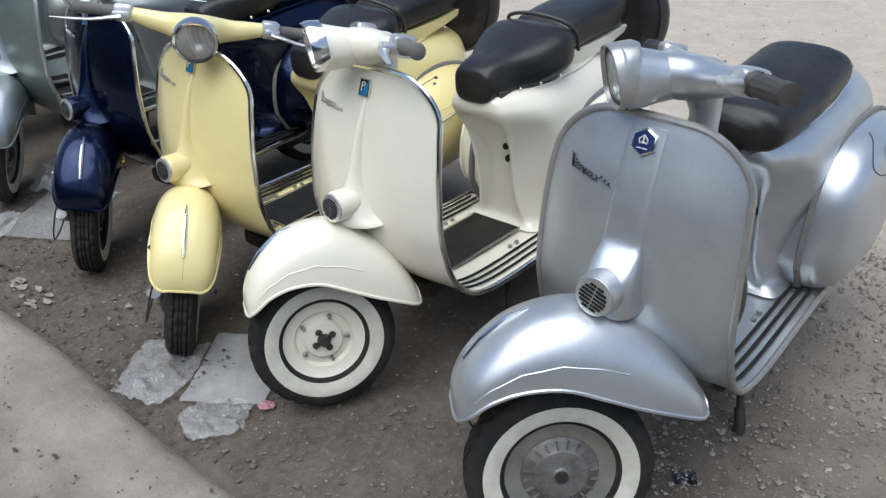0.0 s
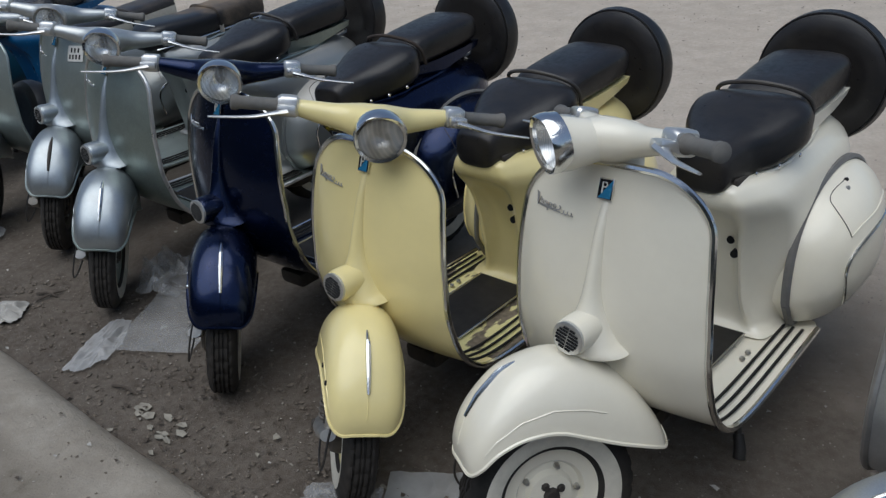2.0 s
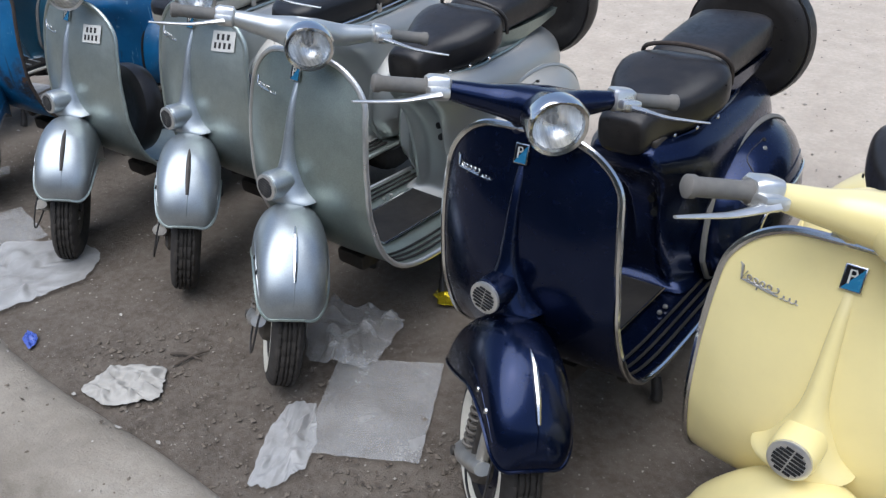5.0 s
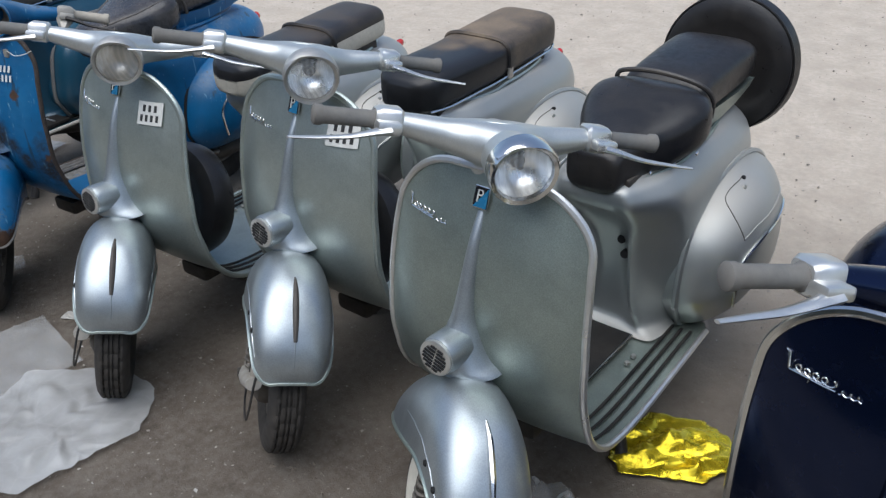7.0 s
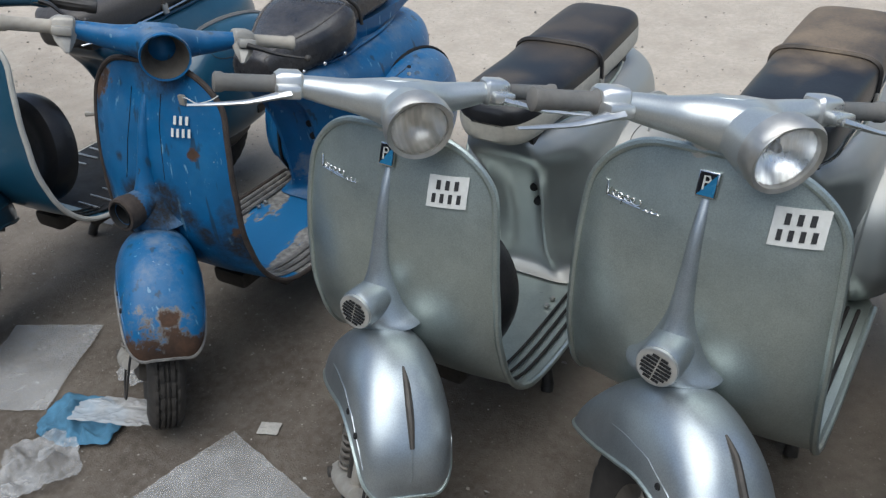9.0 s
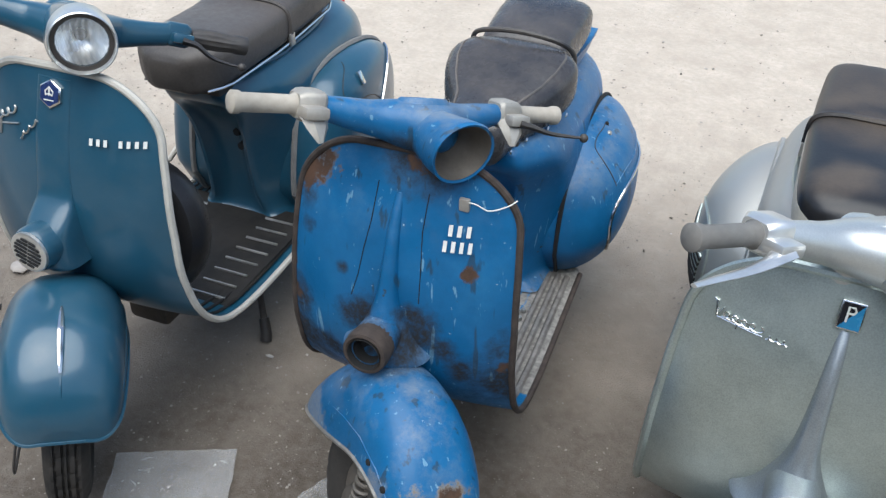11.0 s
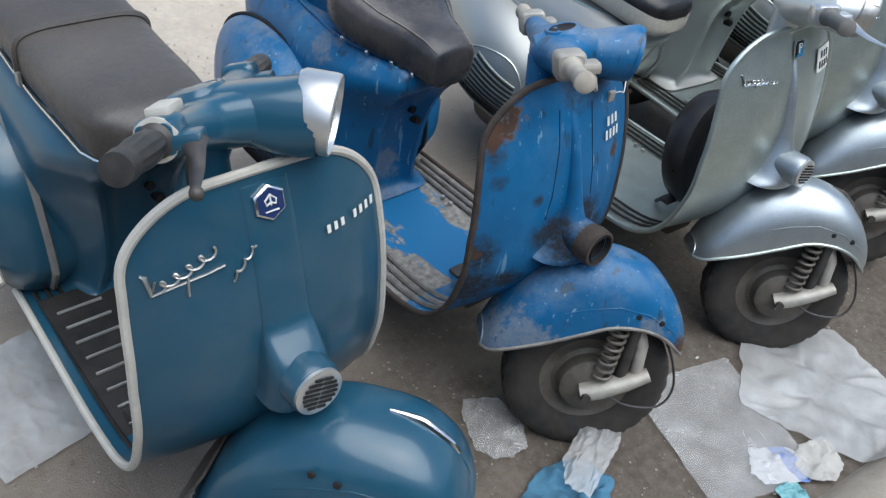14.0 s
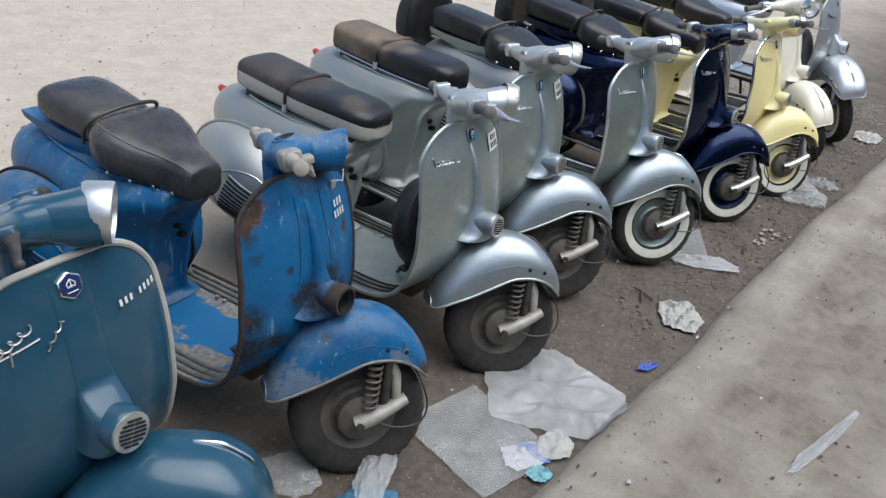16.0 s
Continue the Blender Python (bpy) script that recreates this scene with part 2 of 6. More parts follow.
def soil_material():
    """Trodden earth beside the kerb that gives way to a dusty, lighter road."""
    m, nt, p = mat_base("soil")
    geo = nt.nodes.new("ShaderNodeNewGeometry")
    sep = nt.nodes.new("ShaderNodeSeparateXYZ")
    nt.links.new(geo.outputs["Position"], sep.inputs[0])

    def pos_noise(scale, detail=8, rough=0.65):
        n = nt.nodes.new("ShaderNodeTexNoise")
        n.inputs["Scale"].default_value = scale
        n.inputs["Detail"].default_value = detail
        n.inputs["Roughness"].default_value = rough
        nt.links.new(geo.outputs["Position"], n.inputs["Vector"])
        return n.outputs["Fac"]

    big, mid, fine, grit = pos_noise(0.8), pos_noise(5), pos_noise(38), pos_noise(190, 4, 0.7)
    add = nt.nodes.new("ShaderNodeMath")
    add.operation = "MULTIPLY_ADD"
    nt.links.new(big, add.inputs[0])
    add.inputs[1].default_value = 1.6
    ends = sep.outputs["Y"]
    for x0, x1, most in ((-1.4, -3.4, 0.42), (2.5, 3.6, 0.35)):
        bend = nt.nodes.new("ShaderNodeMapRange")
        bend.interpolation_type = "SMOOTHSTEP"
        bend.inputs["From Min"].default_value = x0
        bend.inputs["From Max"].default_value = x1
        bend.inputs["To Max"].default_value = most
        nt.links.new(sep.outputs["X"], bend.inputs["Value"])
        plus = nt.nodes.new("ShaderNodeMath")
        nt.links.new(ends, plus.inputs[0])
        nt.links.new(bend.outputs["Result"], plus.inputs[1])
        ends = plus.outputs[0]
    nt.links.new(ends, add.inputs[2])
    far = nt.nodes.new("ShaderNodeMapRange")
    far.interpolation_type = "SMOOTHSTEP"
    far.inputs["From Min"].default_value = 0.9
    far.inputs["From Max"].default_value = 3.6
    nt.links.new(add.outputs[0], far.inputs["Value"])
    soil = ramp(nt, mid, [(0.28, (0.066, 0.053, 0.042)), (0.5, (0.101, 0.083, 0.067)), (0.72, (0.150, 0.127, 0.104))])
    soil = mix(nt, ramp(nt, fine, [(0.40, grey(0.0)), (0.68, grey(0.6))]), soil, (0.170, 0.148, 0.124))
    road = ramp(nt, mid, [(0.30, (0.410, 0.346, 0.282)), (0.5, (0.470, 0.402, 0.330)), (0.70, (0.535, 0.462, 0.384))])
    road = mix(nt, ramp(nt, fine, [(0.40, grey(0.0)), (0.70, grey(0.6))]), road, (0.36, 0.32, 0.265))
    base = mix(nt, far.outputs["Result"], soil, road)
    specks = ramp(nt, grit, [(0.24, grey(0.8)), (0.37, grey(0))])
    specks = mix(nt, far.outputs["Result"], specks, scaled_fac(nt, specks, 0.55))
    base = mix(nt, specks, base, mix(nt, far.outputs["Result"], (0.06, 0.052, 0.043), (0.22, 0.195, 0.16)))
    light = ramp(nt, grit, [(0.64, grey(0)), (0.72, grey(0.7))])
    base = mix(nt, light, base, (0.42, 0.39, 0.34))
    nt.links.new(base, p.inputs["Base Color"])
    p.inputs["Roughness"].default_value = 0.95
    p.inputs["Specular IOR Level"].default_value = 0.15
    h = mix(nt, 0.45, fine, grit)
    bump(nt, p, h, 0.75, 0.016)
    return m


def kerb_material():
    m, nt, p = mat_base("worn_concrete")
    a, b, c = tex_noise(nt, 2.2, 8, 0.7), tex_noise(nt, 13, 8, 0.7), tex_noise(nt, 120, 4, 0.7)
    base = ramp(nt, a, [(0.3, (0.205, 0.178, 0.144)), (0.52, (0.295, 0.262, 0.216)), (0.75, (0.400, 0.364, 0.308))])
    base = mix(nt, ramp(nt, b, [(0.4, grey(0)), (0.75, grey(0.6))]), base, (0.20, 0.178, 0.150))
    geo = nt.nodes.new("ShaderNodeNewGeometry")
    sep = nt.nodes.new("ShaderNodeSeparateXYZ")
    nt.links.new(geo.outputs["Position"], sep.inputs[0])
    band = nt.nodes.new("ShaderNodeMapRange")
    band.inputs["From Min"].default_value = -0.67
    band.inputs["From Max"].default_value = -0.75
    nt.links.new(sep.outputs["Y"], band.inputs["Value"])
    dirt = mix(nt, 1.0, band.outputs["Result"], ramp(nt, tex_noise(nt, 3.4, 8, 0.7), [(0.38, grey(0.15)), (0.62, grey(0.95))]), "MULTIPLY")
    base = mix(nt, dirt, base, ramp(nt, b, [(0.35, (0.115, 0.096, 0.074)), (0.65, (0.20, 0.174, 0.138))]))
    base = mix(nt, ramp(nt, c, [(0.25, grey(0.6)), (0.38, grey(0))]), base, (0.12, 0.105, 0.088))
    base = mix(nt, ramp(nt, c, [(0.68, grey(0)), (0.74, grey(0.6))]), base, (0.55, 0.51, 0.45))
    nt.links.new(base, p.inputs["Base Color"])
    p.inputs["Roughness"].default_value = 0.93
    p.inputs["Specular IOR Level"].default_value = 0.15
    bump(nt, p, mix(nt, 0.45, b, c), 0.6, 0.018)
    return m


def film_material(name, col, alpha, rough=0.35):
    """Thin milky plastic sheet, cloudier along its creases."""
    m, nt, p = mat_base(name)
    n = tex_noise(nt, 7, 4, 0.55)
    crease = nt.nodes.new("ShaderNodeTexVoronoi")
    crease.feature = "DISTANCE_TO_EDGE"
    crease.inputs["Scale"].default_value = 11.0
    co = nt.nodes.new("ShaderNodeTexCoord")
    warp = nt.nodes.new("ShaderNodeVectorMath")
    warp.operation = "ADD"
    wob = nt.nodes.new("ShaderNodeTexNoise")
    wob.inputs["Scale"].default_value = 5.0
    nt.links.new(co.outputs["Object"], wob.inputs["Vector"])
    small = nt.nodes.new("ShaderNodeVectorMath")
    small.operation = "SCALE"
    small.inputs["Scale"].default_value = 0.12
    nt.links.new(wob.outputs["Color"], small.inputs[0])
    nt.links.new(co.outputs["Object"], warp.inputs[0])
    nt.links.new(small.outputs["Vector"], warp.inputs[1])
    nt.links.new(warp.outputs["Vector"], crease.inputs["Vector"])
    lines = ramp(nt, crease.outputs["Distance"], [(0.0, grey(1)), (0.035, grey(0.25)), (0.12, grey(0))])
    nt.links.new(mix(nt, ramp(nt, n, [(0.35, grey(0)), (0.7, grey(1))]), scaled(col, 0.92), col), p.inputs["Base Color"])
    p.inputs["Roughness"].default_value = rough
    cloud = ramp(nt, n, [(0.3, grey(max(0.05, alpha - 0.09))), (0.7, grey(min(1, alpha + 0.09)))])
    nt.links.new(mix(nt, scaled_fac(nt, lines, 0.12), cloud, grey(min(1, alpha + 0.3))), p.inputs["Alpha"])
    bump(nt, p, n, 0.10, 0.004)
    return m


def glass_material(name, col, alpha, rough):
    """Ribbed lamp glass: a thin clear or dusty pane over the reflector."""
    m, nt, p = mat_base(name)
    n = tex_noise(nt, 22, 6, 0.65)
    nt.links.new(mix(nt, ramp(nt, n, [(0.3, grey(0)), (0.7, grey(1))]), scaled(col, 0.8), col), p.inputs["Base Color"])
    p.inputs["Roughness"].default_value = rough
    co = nt.nodes.new("ShaderNodeTexCoord")
    w = nt.nodes.new("ShaderNodeTexWave")
    w.inputs["Scale"].default_value = 38
    w.inputs["Distortion"].default_value = 0.6
    nt.links.new(co.outputs["Object"], w.inputs["Vector"])
    ribs = ramp(nt, w.outputs["Fac"], [(0.35, grey(max(0.04, alpha - 0.08))), (0.9, grey(min(1, alpha + 0.08)))])
    nt.links.new(mix(nt, ramp(nt, n, [(0.35, grey(0)), (0.7, grey(0.5))]), ribs, grey(alpha)), p.inputs["Alpha"])
    bump(nt, p, w.outputs["Fac"], 0.35, 0.002)
    return m


SILVER = paint("silver_paint", (0.455, 0.512, 0.478), metal=0.84, rough=0.36, coat=0.10, dust=0.12, flake=0.16)
# bluer copy of the silver, with the sky's reflection mixed into its colour
SILVER_SKY_TINT = paint("sky_tinted_silver", (0.415, 0.455, 0.472), metal=0.85, rough=0.35, coat=0.12, dust=0.12, flake=0.14)
SILVER_LIGHT = paint("pale_silver_paint", (0.545, 0.565, 0.552), metal=0.78, rough=0.38, coat=0.10, dust=0.22, dust_col=(0.42, 0.38, 0.32), flake=0.08)
SILVER_GREEN = paint("green_silver_paint", (0.335, 0.390, 0.352), metal=0.82, rough=0.37, coat=0.10, dust=0.12, flake=0.16)
SILVER_DUSTY = paint("dusty_silver_paint", (0.365, 0.390, 0.388), metal=0.82, rough=0.36, coat=0.10, dust=0.25, dust_col=(0.37, 0.325, 0.27), settled=0.55)
SILVER_BLUE = paint("silver_blue_paint", (0.575, 0.60, 0.62), metal=0.84, rough=0.36, coat=0.14, dust=0.14, flake=0.09)
CREAM = paint("cream_paint", (0.80, 0.75, 0.615), rough=0.28, coat=0.6, dust=0.12, streak=0.03)
YELLOW = paint("yellow_paint", (0.80, 0.68, 0.318), rough=0.28, coat=0.6, dust=0.12, streak=0.04)
NAVY = paint("navy_paint", (0.0045, 0.0125, 0.046), metal=0.86, rough=0.24, coat=0.35, dust=0.03, streak=0.1, spec=0.35)
TEAL = paint("grey_blue_paint", (0.0088, 0.058, 0.097), rough=0.30, coat=0.5, dust=0.08, streak=0.12, spec=0.4)
RUSTY = rusty_paint("rusted_blue_paint", (0.0009, 0.100, 0.245))


def worn_floor_material(name, col, bare_dark, bare_light, cut, outer=0.0):
    m, nt, p = mat_base(name)
    co = nt.nodes.new("ShaderNodeTexCoord")
    mp = nt.nodes.new("ShaderNodeMapping")
    mp.inputs["Scale"].default_value = (14, 5, 8)
    nt.links.new(co.outputs["Object"], mp.inputs["Vector"])
    n = nt.nodes.new("ShaderNodeTexNoise")
    n.inputs["Scale"].default_value = 1.0
    n.inputs["Detail"].default_value = 9
    n.inputs["Roughness"].default_value = 0.62
    nt.links.new(mp.outputs["Vector"], n.inputs["Vector"])
    wear = n.outputs["Fac"]
    if outer:
        sep = nt.nodes.new("ShaderNodeSeparateXYZ")
        nt.links.new(co.outputs["Object"], sep.inputs[0])
        side = nt.nodes.new("ShaderNodeMath")
        side.operation = "ABSOLUTE"
        nt.links.new(sep.outputs["X"], side.inputs[0])
        far = nt.nodes.new("ShaderNodeMath")
        far.operation = "MULTIPLY_ADD"
        nt.links.new(side.outputs[0], far.inputs[0])
        far.inputs[1].default_value = outer
        far.inputs[2].default_value = -0.14 * outer
        both = nt.nodes.new("ShaderNodeMath")
        both.operation = "ADD"
        nt.links.new(n.outputs["Fac"], both.inputs[0])
        nt.links.new(far.outputs[0], both.inputs[1])
        wear = both.outputs[0]
    mask = ramp(nt, wear, [(cut, grey(0)), (cut + 0.03, grey(1))])
    bare = mix(nt, ramp(nt, tex_noise(nt, 60, 5), [(0.3, grey(0)), (0.7, grey(1))]), bare_dark, bare_light)
    nt.links.new(mix(nt, mask, col, bare), p.inputs["Base Color"])
    nt.links.new(mix(nt, mask, grey(0.4), grey(0.8)), p.inputs["Roughness"])
    bump(nt, p, n.outputs["Fac"], 0.2, 0.004)
    return m


WORN_FLOOR = worn_floor_material("worn_yellow_floor", (0.74, 0.66, 0.31), (0.10, 0.080, 0.055), (0.24, 0.19, 0.13), 0.505)
WORN_BLUE = worn_floor_material("worn_blue_floor", (0.012, 0.135, 0.30), (0.10, 0.095, 0.085), (0.29, 0.275, 0.25), 0.415, 2.4)
CHROME = plain("chrome", (0.72, 0.72, 0.70), 0.16, 1.0, 0.05, 20, 0.05, 0.001, dust=0.15)
ALLOY = plain("dull_alloy", (0.50, 0.49, 0.46), 0.42, 0.9, 0.15, 25, 0.1, 0.001, dust=0.25)
BRIGHT_ALLOY = plain("bright_alloy", (0.66, 0.66, 0.64), 0.33, 0.85, 0.10, 25, 0.08, 0.001, dust=0.12)
TRIM_GREY = plain("grey_trim", (0.40, 0.39, 0.37), 0.38, 0.7, 0.12, 30, 0.1, 0.001, dust=0.2)
BEAD_GREY = plain("grey_bead_rubber", (0.14, 0.14, 0.135), 0.65, 0.0, 0.15, 30, 0.1, 0.001, dust=0.2)
TRIM_CREAM = plain("cream_trim", (0.44, 0.42, 0.37), 0.5, 0.1, 0.12, 30, 0.1, 0.001, dust=0.2)
RUSTY_IRON = plain("rusty_iron", (0.042, 0.031, 0.025), 0.85, 0.1, 0.4, 40, 0.3, 0.003)
DARK_METAL = plain("dark_greasy_metal", (0.030, 0.028, 0.026), 0.6, 0.3, 0.4, 30, 0.3, 0.003, dust=0.2)
HOLE = plain("black_hole", (0.006, 0.006, 0.006), 0.9, 0.0, 0.1, 20, 0.0)
TYRE = plain("tyre_rubber", (0.013, 0.0125, 0.012), 0.8, 0.0, 0.25, 40, 0.2, 0.002, dust=0.10, spec=0.3)
TYRE_DUSTY = plain("dusty_tyre_rubber", (0.016, 0.0145, 0.013), 0.9, 0.0, 0.3, 40, 0.2, 0.002, dust=0.11)
WHITEWALL = plain("whitewall_rubber", (0.62, 0.59, 0.50), 0.6, 0.0, 0.1, 30, 0.1, 0.001, dust=0.25)
RUBBER_GREY = plain("grey_rubber_grip", (0.098, 0.100, 0.096), 0.75, 0.0, 0.15, 60, 0.15, 0.002, dust=0.25)
RUBBER_BLACK = plain("black_rubber_grip", (0.012, 0.012, 0.013), 0.5, 0.0, 0.2, 60, 0.15, 0.002, dust=0.2)
GRIP_BEIGE = plain("faded_grip", (0.33, 0.30, 0.25), 0.8, 0.0, 0.2, 30, 0.25, 0.003, dust=0.4)
VINYL = plain("black_vinyl", (0.008, 0.008, 0.009), 0.35, 0.0, 0.2, 160, 0.18, 0.002, dust=0.07, spec=0.4)


def dusty_vinyl(name, places, amount):
    """Black vinyl with brown dust that lies on the top of the seat."""
    m, nt, p = mat_base(name)
    fine = tex_noise(nt, 150, 5, 0.6)
    mid = tex_noise(nt, 6, 6, 0.5)
    base = mix(nt, fine, (0.008, 0.008, 0.009), (0.016, 0.016, 0.017))
    cover = mix(nt, 1.0, spots(nt, mid, places, 1.25), ramp(nt, mix(nt, 0.35, mid, fine), [(0.25, grey(0.25 * amount)), (0.62, grey(amount))]), "MULTIPLY")
    base = mix(nt, cover, base, (0.27, 0.20, 0.135))
    nt.links.new(base, p.inputs["Base Color"])
    nt.links.new(mix(nt, cover, grey(0.36), grey(0.9)), p.inputs["Roughness"])
    p.inputs["Specular IOR Level"].default_value = 0.4
    bump(nt, p, fine, 0.15, 0.002)
    return m


BENCH_BROWN = dusty_vinyl("brown_dusted_vinyl", (((-0.03, 0.90, 0.90), 0.050), ((0.02, 1.08, 0.90), 0.095), ((0.0, 1.22, 0.90), 0.125)), 0.72)
BENCH_BLACK = dusty_vinyl("lightly_dusted_vinyl", (((0.03, 0.98, 0.92), 0.09), ((0.0, 1.20, 0.93), 0.13), ((-0.03, 1.32, 0.93), 0.09), ((-0.05, 0.76, 0.91), 0.06)), 0.22)
BENCH_LONG = plain("worn_brown_vinyl", (0.052, 0.046, 0.042), 0.42, 0.0, 0.2, 160, 0.18, 0.002, dust=0.16, spec=0.4, dust_scale=2.6)
VINYL_GREY = plain("faded_grey_vinyl", (0.070, 0.064, 0.060), 0.5, 0.0, 0.2, 160, 0.18, 0.002, dust=0.4)
VINYL_FADED = plain("faded_black_vinyl", (0.024, 0.025, 0.029), 0.27, 0.0, 0.2, 160, 0.18, 0.002, dust=0.20, spec=0.4)
VINYL_CREAM = plain("cream_vinyl", (0.46, 0.43, 0.36), 0.5, 0.0, 0.1, 80, 0.15, 0.002, dust=0.3)
MAT_RUBBER = plain("floor_mat_rubber", (0.010, 0.010, 0.010), 0.6, 0.0, 0.25, 50, 0.25, 0.003, dust=0.06, spec=0.25)
BADGE_BLUE = plain("badge_blue", (0.02, 0.17, 0.33), 0.25, 0.0, 0.1, 30, 0.0, coat=0.6)
BADGE_NAVY = plain("badge_navy", (0.015, 0.03, 0.10), 0.25, 0.0, 0.1, 30, 0.0, coat=0.6)
BADGE_BLACK = plain("badge_black", (0.012, 0.012, 0.016), 0.25, 0.0, 0.1, 30, 0.0, coat=0.6)
GREASY_RIM = plain("greasy_wheel_steel", (0.075, 0.068, 0.059), 0.6, 0.4, 0.35, 22, 0.2, 0.003, dust=0.35)
DUSTY_IRON = plain("dusty_iron", (0.13, 0.118, 0.102), 0.65, 0.4, 0.3, 40, 0.2, 0.002, dust=0.4)
DUSTY_ALLOY = plain("dusty_alloy", (0.36, 0.34, 0.30), 0.55, 0.5, 0.2, 25, 0.1, 0.001, dust=0.45)
TORN_METAL = plain("torn_grey_metal", (0.16, 0.155, 0.145), 0.6, 0.4, 0.5, 28, 0.4, 0.006, dust=0.3)
WHITE = plain("white_enamel", (0.62, 0.62, 0.58), 0.45, 0.0, 0.08, 60, 0.05, 0.001, dust=0.15)
INK = plain("black_ink", (0.02, 0.02, 0.02), 0.6, 0.0, 0.1, 60, 0.0)
RED = plain("red_plastic", (0.42, 0.03, 0.025), 0.25, 0.0, 0.1, 30, 0.0, coat=0.5)
REFLECTOR = plain("lamp_reflector", (0.92, 0.92, 0.90), 0.30, 1.0, 0.05, 20, 0.0)
GLASS = glass_material("lamp_glass", (0.80, 0.83, 0.83), 0.24, 0.05)
GLASS_PALE = glass_material("cloudy_lamp_glass", (0.66, 0.68, 0.67), 0.62, 0.15)
GLASS_DUSTY = glass_material("dusty_lamp_glass", (0.42, 0.38, 0.31), 0.60, 0.30)
SOIL = soil_material()
KERB = kerb_material()
FILM = film_material("milky_plastic_film", (0.51, 0.51, 0.50), 0.52, 0.30)
FILM_CLEAR = film_material("clear_plastic_film", (0.56, 0.56, 0.55), 0.33, 0.22)
PAPER = plain("crumpled_paper", (0.34, 0.325, 0.295), 0.8, 0.0, 0.15, 18, 0.4, 0.006)
FOIL = plain("yellow_foil", (0.72, 0.56, 0.03), 0.22, 0.75, 0.2, 30, 0.5, 0.01)
CLOTH = plain("blue_cloth", (0.045, 0.135, 0.21), 0.9, 0.0, 0.3, 22, 0.4, 0.004)
BLUE_PLASTIC = plain("blue_wrapper_plastic", (0.05, 0.09, 0.35), 0.3, 0.0, 0.2, 30, 0.2, 0.004)
TEAL_CAP = plain("turquoise_wrapper", (0.13, 0.31, 0.33), 0.5, 0.0, 0.15, 30, 0.3, 0.004)


PINK = plain("faded_pink_wrapper", (0.42, 0.20, 0.22), 0.5, 0.0, 0.2, 30, 0.2, 0.004)


def printed_material():
    """White coated paper with a blue printed block and thin lines."""
    m, nt, p = mat_base("printed_white_paper")
    co = nt.nodes.new("ShaderNodeTexCoord")
    sep = nt.nodes.new("ShaderNodeSeparateXYZ")
    nt.links.new(co.outputs["Object"], sep.inputs[0])
    white = mix(nt, ramp(nt, tex_noise(nt, 14, 5), [(0.35, grey(0)), (0.7, grey(1))]), (0.38, 0.38, 0.375), (0.48, 0.48, 0.475))
    block = ramp(nt, sep.outputs["X"], [(0.0, grey(0)), (0.004, grey(1)), (0.05, grey(1)), (0.054, grey(0))])
    wave = nt.nodes.new("ShaderNodeTexWave")
    wave.inputs["Scale"].default_value = 28.0
    nt.links.new(co.outputs["Object"], wave.inputs["Vector"])
    lines = ramp(nt, wave.outputs["Fac"], [(0.80, grey(0)), (0.86, grey(0.35))])
    base = mix(nt, lines, white, (0.20, 0.24, 0.36))
    nt.links.new(mix(nt, block, base, (0.10, 0.16, 0.36)), p.inputs["Base Color"])
    p.inputs["Roughness"].default_value = 0.5
    return m


PRINTED = printed_material()


def pebble_material():
    m, nt, p = mat_base("pebble_stone")
    geo = nt.nodes.new("ShaderNodeNewGeometry")
    nt.links.new(ramp(nt, geo.outputs["Random Per Island"], [(0.0, (0.13, 0.112, 0.094)), (0.45, (0.22, 0.195, 0.166)), (0.90, (0.29, 0.262, 0.228)), (1.0, (0.42, 0.39, 0.35))]), p.inputs["Base Color"])
    p.inputs["Roughness"].default_value = 0.9
    bump(nt, p, tex_noise(nt, 220, 4), 0.3, 0.002)
    return m


STONE = pebble_material()
DIRTY_PAPER = plain("dirty_paper", (0.24, 0.22, 0.18), 0.85, 0.0, 0.3, 30, 0.3, 0.003)
PALE_STONE = plain("pale_stone", (0.28, 0.255, 0.23), 0.85, 0.0, 0.15, 20, 0.3, 0.004)
TWIG = plain("dry_twig", (0.07, 0.055, 0.042), 0.9, 0.0, 0.3, 30, 0.3, 0.004)
CLOD = plain("crumbled_earth", (0.150, 0.126, 0.102), 0.95, 0.0, 0.35, 60, 0.4, 0.004, spec=0.15)
WALL = plain("unseen_wall_dark", (0.06, 0.065, 0.055), 0.9, 0.0, 0.15, 2.0, 0.2, 0.01)

# ---------------------------------------------------------------- mesh helpers


def part(name, bm, material, parent, label="", m=None, sharp=40, smooth=True):
    """Links a bmesh as one mesh object under a thing or a part."""
    if m is not None:
        bmesh.ops.transform(bm, matrix=m, verts=bm.verts)
    bmesh.ops.recalc_face_normals(bm, faces=bm.faces)
    me = bpy.data.meshes.new(name)
    bm.to_mesh(me)
    bm.free()
    if smooth:
        me.polygons.foreach_set("use_smooth", [True] * len(me.polygons))
        me.set_sharp_from_angle(angle=radians(sharp))
    me.materials.append(material)
    ob = new(name, me)
    if parent is not None:
        ob.parent = parent
    return tagged(ob, label) if label else ob


def loft(rings, closed=True, caps=True, bm=None):
    bm = bm or bmesh.new()
    vs = [[bm.verts.new(p) for p in ring] for ring in rings]
    n = len(vs[0])
    for a, b in zip(vs, vs[1:]):
        for i in range(n if closed else n - 1):
            j = (i + 1) % n
            bm.faces.new((a[i], a[j], b[j], b[i]))
    if caps and closed:
        bm.faces.new(vs[0])
        bm.faces.new(list(reversed(vs[-1])))
    return bm


